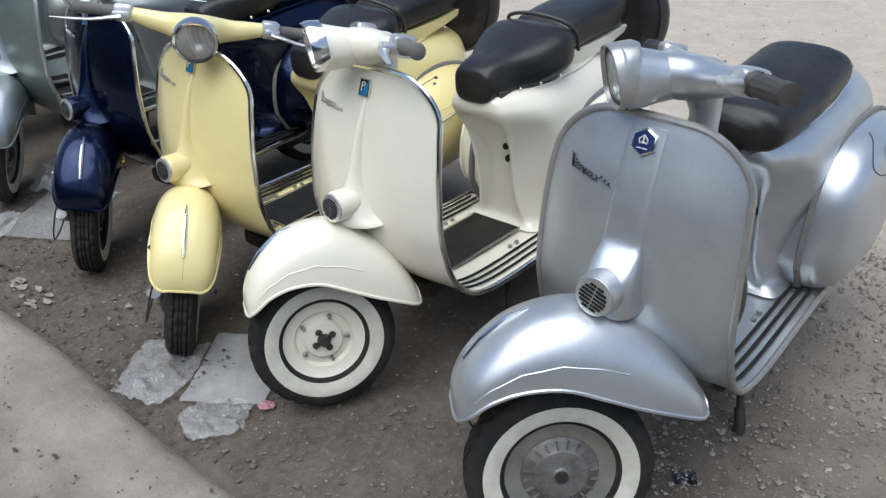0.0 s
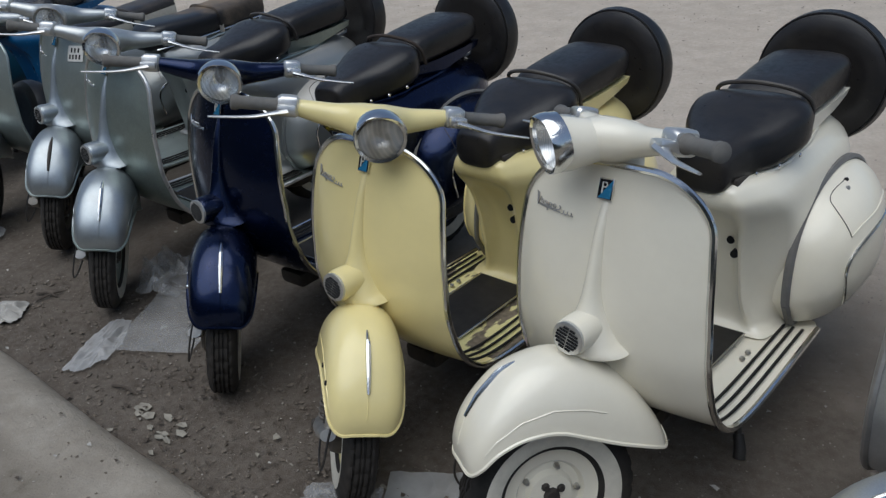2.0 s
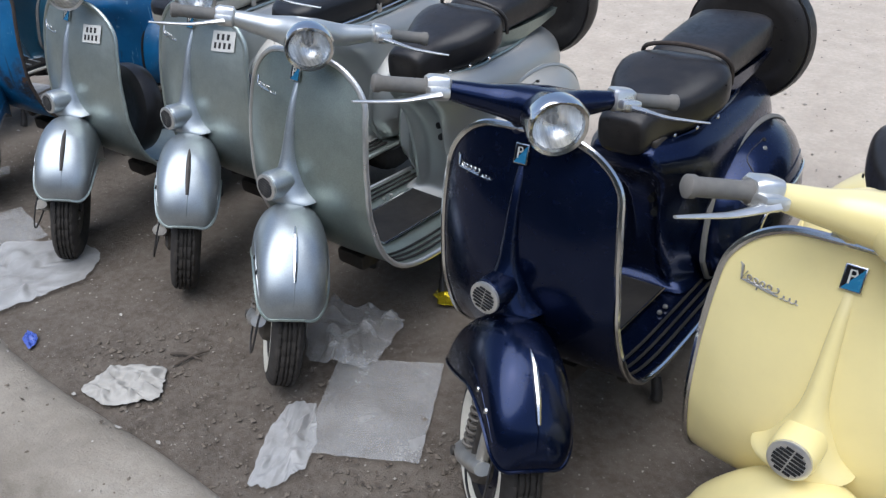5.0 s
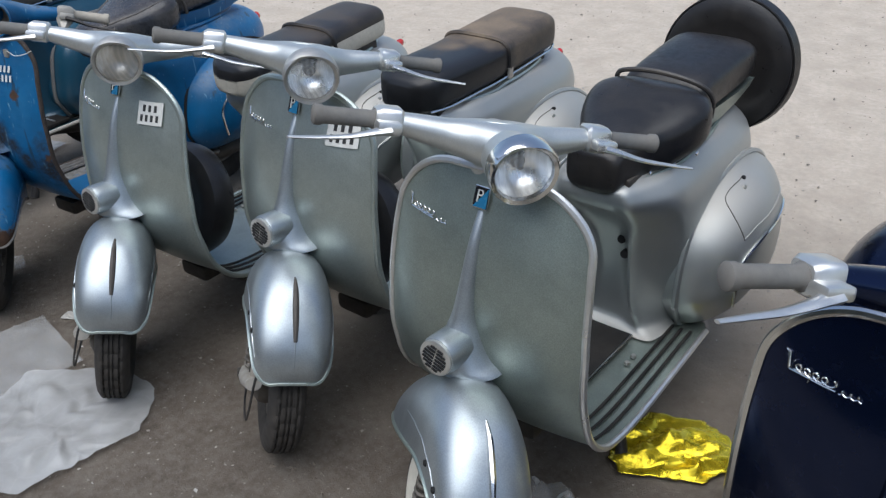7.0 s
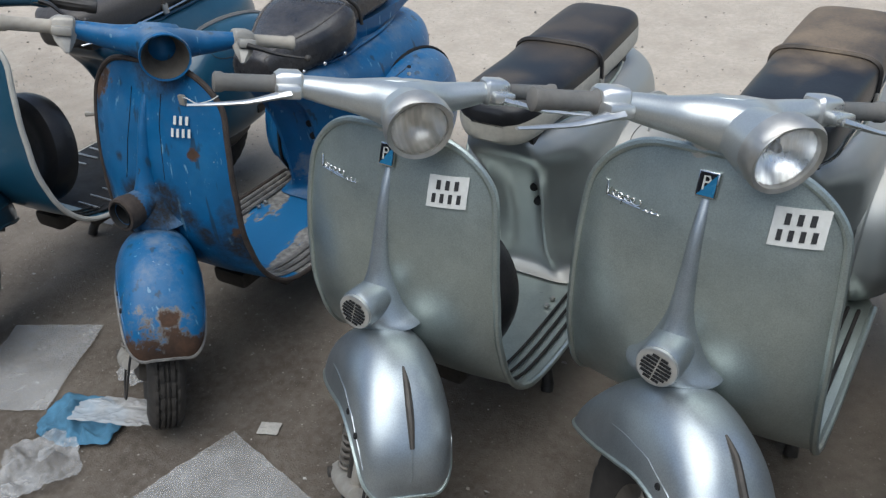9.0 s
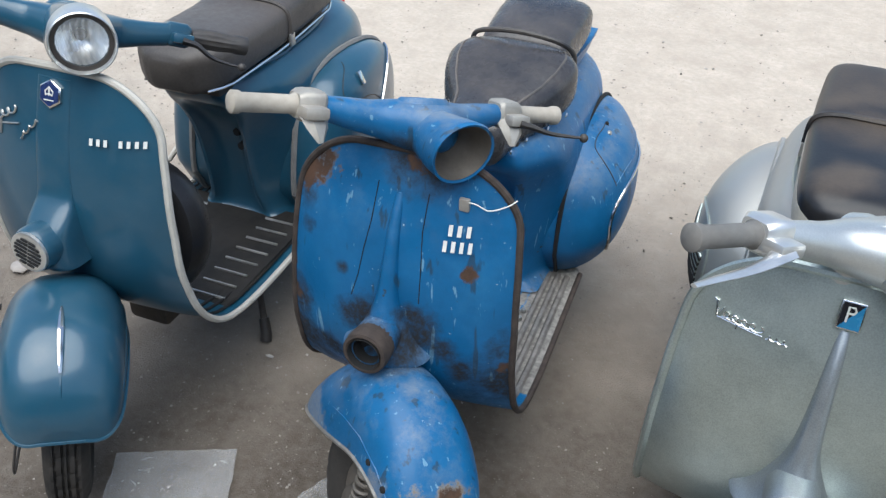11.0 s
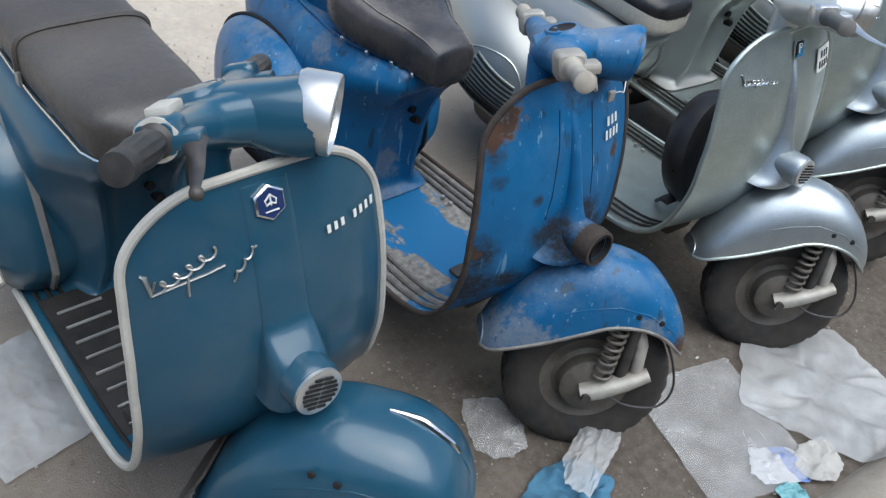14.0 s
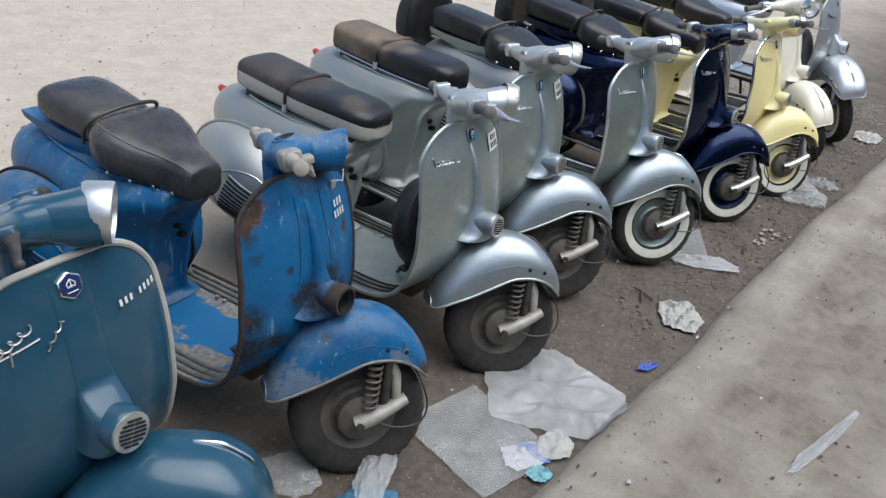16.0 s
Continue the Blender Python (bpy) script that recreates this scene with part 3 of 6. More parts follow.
def thicken(bm, t):
    """Gives a sheet its thickness."""
    bm.normal_update()
    bmesh.ops.solidify(bm, geom=list(bm.faces), thickness=t)
    return bm


def spline(pts, n):
    """Catmull-Rom through the points, n points evenly in parameter."""
    pts = np.array(pts, float)
    ext = np.vstack([2 * pts[0] - pts[1], pts, 2 * pts[-1] - pts[-2]])
    out = []
    for t in np.linspace(0, len(pts) - 1, n):
        i = min(int(t), len(pts) - 2)
        u = t - i
        p0, p1, p2, p3 = ext[i:i + 4]
        out.append(0.5 * (2 * p1 + (p2 - p0) * u + (2 * p0 - 5 * p1 + 4 * p2 - p3) * u * u + (3 * p1 - p0 - 3 * p2 + p3) * u ** 3))
    return np.array(out)


def tube(points, radius, n=8, bm=None, flat=1.0, up=(0, 0, 1)):
    """A swept tube; radius may be a list; flat squeezes it along up."""
    pts = [Vector(p) for p in points]
    rad = [float(radius)] * len(pts) if isinstance(radius, (int, float)) else [float(r) for r in radius]
    rings = []
    ref = Vector(up)
    for i, p in enumerate(pts):
        d = (pts[min(i + 1, len(pts) - 1)] - pts[max(i - 1, 0)]).normalized()
        side = d.cross(ref)
        if side.length < 1e-4:
            side = d.cross(Vector((1, 0.01, 0)))
        side.normalize()
        upv = side.cross(d).normalized()
        if flat == 1.0:
            ref = upv
        rings.append([p + rad[i] * (math.cos(a) * side + flat * math.sin(a) * upv) for a in np.linspace(0, 2 * math.pi, n, endpoint=False)])
    return loft(rings, True, True, bm)


def lathe(profile, n=32, m=None, bm=None, closed_profile=False):
    """Turns (radius, height) pairs about z; m places it."""
    m = m or Matrix.Identity(4)
    bm = bm or bmesh.new()
    prof = list(profile) + ([profile[0]] if closed_profile else [])
    rings = []
    for r, h in prof:
        if r < 1e-6:
            rings.append([bm.verts.new(m @ Vector((0, 0, h)))])
        else:
            rings.append([bm.verts.new(m @ Vector((r * math.cos(a), r * math.sin(a), h))) for a in np.linspace(0, 2 * math.pi, n, endpoint=False)])
    for a, b in zip(rings, rings[1:]):
        if len(a) == 1 and len(b) == 1:
            continue
        for i in range(n):
            j = (i + 1) % n
            if len(a) == 1:
                bm.faces.new((a[0], b[j], b[i]))
            elif len(b) == 1:
                bm.faces.new((a[i], a[j], b[0]))
            else:
                bm.faces.new((a[i], a[j], b[j], b[i]))
    return bm


def box(cx, cy, cz, sx, sy, sz, bevel=0.0, bm=None, m=None):
    own = bmesh.new()
    bmesh.ops.create_cube(own, size=1.0)
    bmesh.ops.scale(own, vec=(sx, sy, sz), verts=own.verts)
    if bevel:
        bmesh.ops.bevel(own, geom=list(own.edges), offset=bevel, segments=2, affect="EDGES", profile=0.6)
    bmesh.ops.translate(own, vec=(cx, cy, cz), verts=own.verts)
    if m is not None:
        bmesh.ops.transform(own, matrix=m, verts=own.verts)
    if bm is None:
        return own
    tmp = bpy.data.meshes.new("tmp")
    own.to_mesh(tmp)
    own.free()
    bm.from_mesh(tmp)
    bpy.data.meshes.remove(tmp)
    return bm


def axis_m(origin, direction):
    """Places z along direction at origin."""
    return Matrix.Translation(origin) @ Vector(direction).normalized().to_track_quat("Z", "Y").to_matrix().to_4x4()


def sup(a, e):
    """Superellipse direction for angle a."""
    c, s = math.cos(a), math.sin(a)
    return math.copysign(abs(c) ** (2 / e), c), math.copysign(abs(s) ** (2 / e), s)


def lerp_table(table, x):
    xs = [r[0] for r in table]
    return [float(np.interp(x, xs, [r[k] for r in table])) for k in range(1, len(table[0]))]


# ---------------------------------------------------------------- scooter: forward is -y, its left is +x, z up, under the front hub
CENTRE = spline([(0.274, 0.938), (0.252, 0.885), (0.208, 0.77), (0.179, 0.645), (0.174, 0.53), (0.197, 0.44), (0.245, 0.362),
                 (0.318, 0.302), (0.41, 0.270), (0.55, 0.257), (0.75, 0.253), (1.0, 0.25)], 121)
CLEN = np.concatenate([[0], np.cumsum(np.hypot(*np.diff(CENTRE, axis=0).T))])
# arc length, half width, sweep of the sides to the back
SHIELD_TABLE = [(0.0, 0.218, 0.040), (0.10, 0.232, 0.048), (0.22, 0.243, 0.058), (0.36, 0.250, 0.065), (0.50, 0.253, 0.055), (0.62, 0.256, 0.03),
                (0.74, 0.256, 0.008), (0.9, 0.254, 0.0), (1.1, 0.248, 0.0), (1.4, 0.239, 0.0)]
SHIELD_END = float(np.interp(0.40, CENTRE[60:, 0], CLEN[60:]))
FLOOR_END = float(CLEN[-1])


def shield_point(u, s, width=1.0):
    y, z = np.interp(s, CLEN, CENTRE[:, 0]), np.interp(s, CLEN, CENTRE[:, 1])
    w, k = lerp_table(SHIELD_TABLE, s)
    return Vector((u * w * width, y + k * abs(u) ** 2.6, z))


def shield_top(u, corner=0.12, crown=0.020):
    a = abs(u)
    c = 0.0 if a < 0.42 else 1 - math.sqrt(max(0.0, 1 - ((a - 0.42) / 0.58) ** 2))
    return crown * a * a + corner * c


def shield_y(z):
    """Middle of the shield: y at a height."""
    i = int(np.argmin(CENTRE[:, 1] > z))
    return float(np.interp(z, CENTRE[i::-1, 1], CENTRE[i::-1, 0]))


H = Vector((0, 0.29, 0.968))                    # foot of the lamp on the steering axis
AXIS = Vector((0, 0.278, 0.9605)).normalized()
FWD = Vector((0, -AXIS.z, AXIS.y))
SFRAME = Matrix(((1, FWD.x, AXIS.x, H.x), (0, FWD.y, AXIS.y, H.y), (0, FWD.z, AXIS.z, H.z), (0, 0, 0, 1)))


def steer_matrix(deg):
    return Matrix.Translation(H) @ Matrix.Rotation(radians(deg), 4, AXIS) @ Matrix.Translation(-H)


def build_shield(o, sc):
    us = np.sin(np.linspace(-math.pi / 2, math.pi / 2, 45))
    rows = []
    for k in range(46):
        t = k / 45
        rows.append([shield_point(u, shield_top(u, sc.get("corner", 0.12)) * (1 - t) + SHIELD_END * t, sc.get("wide", 1.0)) for u in us])
    bm = loft(rows, closed=False, caps=False)
    thicken(bm, -0.005)
    shield = part("leg_shield", bm, sc["paint"], o)
    # trim: up one side, over the top, down the other
    wd = sc.get("wide", 1.0)
    side = [shield_point(1, s, wd) for s in np.linspace(FLOOR_END - 0.06, shield_top(1, sc.get("corner", 0.12)), 40)]
    top = [shield_point(u, shield_top(u, sc.get("corner", 0.12)), wd) for u in us[::-1]]
    other = [Vector((-p.x, p.y, p.z)) for p in reversed(side)]
    part("shield_trim", tube(side + top[1:-1] + other, sc.get("trim_r", 0.0085), 8), sc["trim"], o, sc.get("trim_label", "worn metal edge trim"))
    return shield


def build_floor(o, sc):
    wd = sc.get("wide", 1.0)
    rows = []
    for s in np.linspace(SHIELD_END, FLOOR_END, 24):
        y = np.interp(s, CLEN, CENTRE[:, 0])
        rear = max(0.0, (y - 0.92) / 0.08)
        half = 1 - (1 - math.sqrt(max(0.0, 1 - rear * rear))) * 0.28
        row = []
        for u in np.linspace(-1, 1, 25):
            p = shield_point(u * half, s, wd)
            row.append(p)
        rows.append(row)
    bm = loft(rows, closed=False, caps=False)
    thicken(bm, 0.006)
    floor_part = part("floorboard", bm, sc.get("floor_paint", sc["paint"]), o)
    # under-floor side skirts and beam
    bm = bmesh.new()
    for sgn in (-1, 1):
        bm = box(sgn * 0.17, 0.66, 0.225, 0.03, 0.5, 0.03, 0.006, bm)
    part("floor_beam", box(0, 0.62, 0.215, 0.12, 0.52, 0.055, 0.015, bm), DARK_METAL, o)
    strips = sc.get("strips", (0.213, 0.187, 0.161))
    for sgn in (-1, 1):
        for x in strips:
            pts = []
            for s in np.linspace(SHIELD_END - 0.17 + (0.208 - x) * 0.4, FLOOR_END - 0.10, 18):
                p = shield_point(sgn * x / 0.243, s, wd)
                pts.append(p + Vector((0, 0.004, 0.007)))
            part("floor_strip", tube(pts, sc.get("strip_r", 0.0048), 6, flat=0.8), sc.get("strip_mat", MAT_RUBBER), floor_part, "rubber-lined floor strip")
    for sgn in (-1, 1):
        for yy in (0.62, 0.655):
            part("floor_screw", lathe([(0, 0.008), (0.006, 0.007), (0.008, 0.002), (0.008, 0)], 10, Matrix.Translation((sgn * 0.138, yy + 0.06, 0.2590))), ALLOY, floor_part)
    if sc.get("mat"):
        bm = box(0, 0.61, 0.266, 0.185, 0.35, 0.012, 0.004)
        mat_ob = part("floor_mat", bm, MAT_RUBBER, o, "black ribbed rubber floor mat")
        pts = [(-0.096, 0.435, 0.273), (-0.096, 0.785, 0.269), (0.096, 0.785, 0.269), (0.096, 0.435, 0.273), (-0.096, 0.435, 0.273)]
        part("mat_border", tube(pts, 0.004, 6), CHROME, mat_ob, "thin bright metal border")
    if sc.get("ribmat"):
        mat_ob = part("floor_mat", box(0, 0.63, 0.266, 0.44, 0.45, 0.014, 0.004), MAT_RUBBER, o, "black ribbed rubber floor mat")
        for sgn in (-1, 1):
            for k in range(8):
                part("mat_rib", tube([(sgn * 0.10, 0.43 + 0.052 * k, 0.275), (sgn * 0.20, 0.43 + 0.052 * k, 0.275)], 0.004, 6), ALLOY, mat_ob)
    # brake pedal on the right
    bm = tube([(-0.06, 0.44, 0.275), (-0.075, 0.42, 0.30), (-0.08, 0.39, 0.325)], 0.007, 8)
    box(-0.085, 0.385, 0.33, 0.06, 0.035, 0.012, 0.004, bm)
    part("brake_pedal", bm, RUBBER_BLACK, o, "small rubber-topped brake pedal")


def build_horn(o, sc):
    # cast spine from the badge down to the horn
    prof = sc.get("spine", [(0.862, 0.009, 0.005), (0.82, 0.012, 0.014), (0.76, 0.015, 0.020), (0.70, 0.019, 0.027), (0.66, 0.024, 0.035), (0.63, 0.033, 0.046), (0.605, 0.044, 0.060),
                            (0.58, 0.056, 0.072), (0.56, 0.070, 0.076), (0.546, 0.086, 0.076), (0.538, 0.094, 0.072)])
    rings = []
    for z, hw, h in spline(prof, 26):
        y0 = shield_y(z) + 0.004
        ring = []
        for a in np.linspace(0, math.pi, 17):
            c, s = sup(a, sc.get("spine_e", 2.0))
            ring.append(Vector((hw * c, y0 - h * s, z)))
        rings.append(ring)
    bm = loft(rings, True, True)
    fz = 0.600
    horn_y = 0.082
    gs = sc.get("horn_scale", 1.0)
    lathe([(0.028 if sc.get("open_socket") else 0, 0.0), (0.030 * gs, 0.0), (0.040 * gs, -0.004), (0.043 * gs, -0.012), (0.043 * gs, -0.07)], 28, axis_m((0, horn_y, fz), (0, -1, 0.10)), bm)
    cover = part("horn_cover", bm, sc.get("spine_paint", sc["paint"]), o)
    if sc.get("open_socket"):
        part("socket_ring", lathe([(0.033, 0.004), (0.038, 0.008), (0.044, 0.006), (0.046, -0.012), (0.042, -0.05)], 24, axis_m((0, horn_y - 0.004, fz), (0, -1, 0.10))), RUSTY_IRON, cover, "empty horn socket of rusty torn metal")
        part("socket_hole", lathe([(0, -0.035), (0.026, -0.035), (0.0335, 0.008)], 24, axis_m((0, horn_y - 0.006, fz), (0, -1, 0.10))), HOLE, cover)
        return
    gm = axis_m((0, horn_y - 0.002, fz), (0, -1, 0.10))
    grille = part("horn_grille", lathe([(0, 0.004), (0.028 * gs, 0.003), (0.034 * gs, 0.0035), (0.039 * gs, 0.001), (0.039 * gs, -0.006)], 28, gm), BRIGHT_ALLOY, cover, "round slotted metal horn grille")
    bm = bmesh.new()
    for k in range(-3, 4):
        half = math.sqrt(max(0.0, (0.029 * gs) ** 2 - (k * 0.0082 * gs) ** 2))
        gap = 0.0015
        for sgn in (-1, 1):
            box(sgn * (half + gap) / 2, k * 0.0082 * gs, 0.0042, half - gap, 0.0040 * gs, 0.003, 0, bm, None)
    bmesh.ops.transform(bm, matrix=gm @ Matrix.Rotation(radians(-16), 4, "Z"), verts=bm.verts)
    part("grille_slot", bm, HOLE, grille)


def build_badges(o, sc, shield):
    z = 0.887
    s0 = float(np.interp(-z, -CENTRE[:60, 1], CLEN[:60]))
    a, b = shield_point(0, s0 - 0.01), shield_point(0, s0 + 0.01)
    down = (b - a).normalized()
    nrm = Vector((1, 0, 0)).cross(down)
    if nrm.y > 0:
        nrm = -nrm
    mid = shield_point(0, s0) + nrm * (0.0065 if "spine" in sc else 0.006)
    m = Matrix(((1, -down.x, nrm.x, mid.x), (0, -down.y, nrm.y, mid.y), (0, -down.z, nrm.z, mid.z), (0, 0, 0, 1)))
    if m.determinant() < 0:
        m = m @ Matrix.Diagonal((-1, 1, 1, 1))
    if sc["badge"] == "rect":
        bd = part("badge", box(0, 0, 0, 0.036, 0.046, 0.006, 0.0015), CHROME, o, "small blue and black rectangular shield badge", m)
        bm = bmesh.new()
        vs = [bm.verts.new(p) for p in ((-0.0155, 0.0205, 0.0045), (-0.0155, -0.0205, 0.0045), (0.0155, 0.0205, 0.0045))]
        bm.faces.new(vs)
        part("badge_field", bm, BADGE_BLACK, bd, "", m)
        bm = bmesh.new()
        vs = [bm.verts.new(p) for p in ((0.0155, -0.0205, 0.0045), (0.0155, 0.0205, 0.0045), (-0.0155, -0.0205, 0.0045))]
        bm.faces.new(vs)
        part("badge_field", bm, BADGE_BLUE, bd, "", m)
        bm = tube([(-0.006, -0.010, 0.006), (-0.006, 0.014, 0.006), (0.002, 0.014, 0.006), (0.005, 0.009, 0.006), (0.002, 0.004, 0.006), (-0.006, 0.004, 0.006)], 0.0018, 5)
        part("badge_mark", bm, WHITE, bd, "", m)
    elif sc["badge"] == "hex":
        hexa = lambda r, h0: [(r * math.cos(a), r * math.sin(a), h0) for a in np.radians([90, 150, 210, 270, 330, 30])]
        bd = part("badge", loft([hexa(0.030, -0.003), hexa(0.030, 0.003), hexa(0.027, 0.005)]), CHROME, o, "blue hexagonal enamel badge", m)
        part("badge_field", loft([hexa(0.0262, 0.004), hexa(0.0262, 0.0058)]), BADGE_NAVY, bd, "", m)
        bm = tube([(0, -0.004, 0.0065), (0, 0.015, 0.0065)], 0.0016, 5)
        for sgn in (-1, 1):
            tube([(0, 0.014, 0.0065), (sgn * 0.010, 0.005, 0.0065), (sgn * 0.008, -0.003, 0.0065), (0, 0.001, 0.0065)], 0.0016, 5, bm)
        tube([(-0.012, -0.013, 0.0065), (0.012, -0.013, 0.0065)], 0.0014, 5, bm)
        part("badge_mark", bm, WHITE, bd, "", m)

    def on_shield(x, zz, lift=0.003):
        s = float(np.interp(-zz, -CENTRE[:60, 1], CLEN[:60]))
        w, _ = lerp_table(SHIELD_TABLE, s)
        p = shield_point(x / w, s, sc.get("wide", 1.0))
        return p + Vector((0, -lift, lift * 0.35))

    # name script as a plain wavy stroke with a bar
    if sc.get("script"):
        x0, z0, ln, hh, slope = sc["script"]
        sb = sc.get("script_bold", 1.0)
        bm = bmesh.new()
        tube([on_shield(x0 - 0.006, z0 + hh * 1.9), on_shield(x0 + 0.000, z0 + hh * 1.7), on_shield(x0 + 0.004, z0 - hh * 0.2), on_shield(x0 + 0.012, z0 + hh * 1.2)], [0.0012 * sb, 0.0030 * sb, 0.0026 * sb, 0.0014 * sb], 6, bm)
        pts = []
        for q in range(73):
            t = q / 72
            ph = t * 2 * math.pi * 4.5
            pts.append(on_shield(x0 + 0.012 + ln * 0.52 * t + 0.0075 * math.sin(ph), z0 + slope * t * ln + hh * 0.42 * (1 - math.cos(ph)), 0.004))
        tube(pts, 0.0015 * sb, 5, bm)
        tube([on_shield(x0 + ln * 0.33, z0 + slope * 0.3 * ln + hh * 0.4), on_shield(x0 + ln * 0.31, z0 - hh * 0.75)], 0.0015 * sb, 5, bm)
        tube([on_shield(x0 + 0.004, z0 - hh * 0.25), on_shield(x0 + ln * 0.5, z0 - hh * 0.25 + slope * ln * 0.5), on_shield(x0 + ln * 0.66, z0 - hh * 0.25 + slope * ln * 0.64)], 0.0014 * sb, 5, bm)
        pts = []
        for q in range(41):
            t = q / 40
            ph = t * 2 * math.pi * 3
            pts.append(on_shield(x0 + ln * (0.70 + 0.28 * t) + 0.003 * math.sin(ph), z0 - hh * 0.35 + slope * ln * t + hh * 0.28 * (1 - math.cos(ph)), 0.004))
        tube(pts, 0.0013 * sb, 5, bm)
        part("name_script", bm, sc.get("script_mat", CHROME), o, "slanted chrome name script")
    for line in sc.get("cracks", ()):
        part("crack", tube([on_shield(x, zz, 0.0008) for x, zz in line], 0.0010, 5), HOLE, o)
    if sc.get("loose_wire"):
        clip = part("cable_clip", box(0, 0, 0, 0.020, 0.010, 0.026, 0.003, None, Matrix.Translation(on_shield(0.130, 0.862, 0.004))), DUSTY_ALLOY, o, "small bent metal cable clip")
        part("loose_wire", tube(spline([on_shield(0.134, 0.868, 0.010), on_shield(0.155, 0.866, 0.016), on_shield(0.178, 0.856, 0.014), on_shield(0.205, 0.862, 0.008), on_shield(0.222, 0.872, 0.006)], 18), 0.0013, 6), WHITE, clip, "thin pale loose wire")
    # registration painted or on a plate, kept as plain bars
    if sc.get("plate"):
        kind, x0, z0, w, h = sc["plate"]
        bars_mat = WHITE if kind == "painted" else INK
        if kind == "plate":
            rows = [[on_shield(x0 + w * (u - 0.5), z0 + h * (0.5 - v), 0.004) for u in np.linspace(0, 1, 9)] for v in np.linspace(0, 1, 7)]
            bm = loft(rows, closed=False, caps=False)
            thicken(bm, 0.002)
            holder = part("registration_sticker", bm, WHITE, o, "white sticker with dark unreadable bars")
        else:
            holder = o
        lines = sc.get("plate_lines", 2)
        for r in range(lines):
            slots = ((0, 1, 2), (0, 1, 2, 3))[r % 2] if lines == 2 else (0, 1, 2, 4, 5, 6, 7)
            n = 8 if lines == 1 else len(slots)
            bw = w * ((0.68, 0.84)[r] if lines == 2 else 1.0) / n
            zc = z0 + (h * (0.21 - 0.42 * r) if lines == 2 else 0)
            bh = h * (0.29 if lines == 2 else 1.0)
            for k in slots:
                xc = x0 + bw * (k - (n - 1) / 2)
                q = [on_shield(xc + dx * 0.23 * bw, zc + dz * bh * 0.5, 0.0062) for dx, dz in ((-1, 1), (1, 1), (1, -1), (-1, -1))]
                bm = bmesh.new()
                bm.faces.new([bm.verts.new(p) for p in q])
                thicken(bm, 0.0012)
                part("registration_bar", bm, bars_mat, holder, "" if kind == "plate" else "white painted bar", smooth=False)


def build_rear_body(o, sc):
    # z, front y, half width at the front, greatest half width, rear y
    table = [(0.258, 0.790, 0.150, 0.165, 1.12), (0.268, 0.800, 0.130, 0.160, 1.18), (0.29, 0.806, 0.108, 0.162, 1.23), (0.36, 0.790, 0.090, 0.170, 1.34), (0.46, 0.775, 0.088, 0.176, 1.42), (0.55, 0.760, 0.094, 0.179, 1.465), (0.615, 0.736, 0.104, 0.180, 1.485),
             (0.655, 0.708, 0.108, 0.176, 1.480), (0.688, 0.690, 0.108, 0.165, 1.465), (0.712, 0.688, 0.100, 0.148, 1.44), (0.732, 0.695, 0.088, 0.128, 1.41), (0.745, 0.722, 0.066, 0.092, 1.37)]
    rings = []
    for z, yf, wf, wm, yb in spline(table, 40):
        side = spline([(wf * 0.55, yf), (wf * 0.90, yf + 0.008), (wf + 0.18 * (wm - wf), yf + 0.040), (wf + 0.62 * (wm - wf), yf + 0.088), (wm - 0.003, yf + 0.145), (wm, yf + 0.30), (wm * 0.93, yb - 0.20), (wm * 0.72, yb - 0.08), (wm * 0.40, yb - 0.015), (0.012, yb)], 30)
        # niche in the face behind the rider's feet, arched at its top
        deep = 0.048 * max(0.0, math.sin(math.pi * min(1.0, max(0.0, (z - 0.26) / 0.41)))) ** 0.55
        front = [Vector((x, yf + deep * max(0.0, 1 - (abs(x) / (wf * 0.80)) ** 4), z)) for x in np.linspace(-wf * 0.50, wf * 0.50, 11)]
        right = [Vector((x, y + deep * max(0.0, 1 - (x / (wf * 0.80)) ** 4) * (y < yf + 0.02), z)) for x, y in side]
        rings.append(front + right + [Vector((-p.x, p.y, p.z)) for p in reversed(right)])
    body = part("rear_body", loft(rings), sc.get("rear_paint", sc["paint"]), o)
    # pressed rim round the seat opening
    rim = [Vector((0.125 * c, 0.985 + (0.29 if c2 < 0 else 0.36) * c2, 0.735 + 0.008 * (c2 > 0))) for c, c2 in ((math.sin(a), math.cos(a)) for a in np.linspace(0, 2 * math.pi, 49))]
    part("seat_rim", tube(rim, 0.006, 6), sc["paint"], body)
    # fuel-tap and choke holes in the face
    for dx, dz in ((0.040, 0.545), (0.056, 0.510)):
        part("tap_hole", lathe([(0, 0.006), (0.011, 0.005), (0.013, -0.020)], 14, axis_m((dx, 0.797 if dx < 0.05 else 0.787, dz), (0, -1, 0.1))), HOLE, body)
    # tail lamp and number plate at the back
    for dz, r in ((0.660, 0.020), (0.618, 0.026)) if sc.get("seat") == "bench" else ((0.640, 0.026),):
        part("tail_lamp", lathe([(0, 0.055), (r * 0.6, 0.050), (r * 0.9, 0.030), (r, 0), (r, -0.03)], 20, axis_m((0, 1.475, dz), (0, 1, 0.45))), RED, body, "red tail lamp")
    part("lamp_housing", tube([(0, 1.44, 0.655), (0, 1.485, 0.62), (0, 1.495, 0.56)], [0.030, 0.036, 0.032], 14), sc.get("tail_mat", ALLOY), body)
    part("rear_plate", box(0, 1.495, 0.46, 0.16, 0.006, 0.12, 0.002), ALLOY, body)
    return body


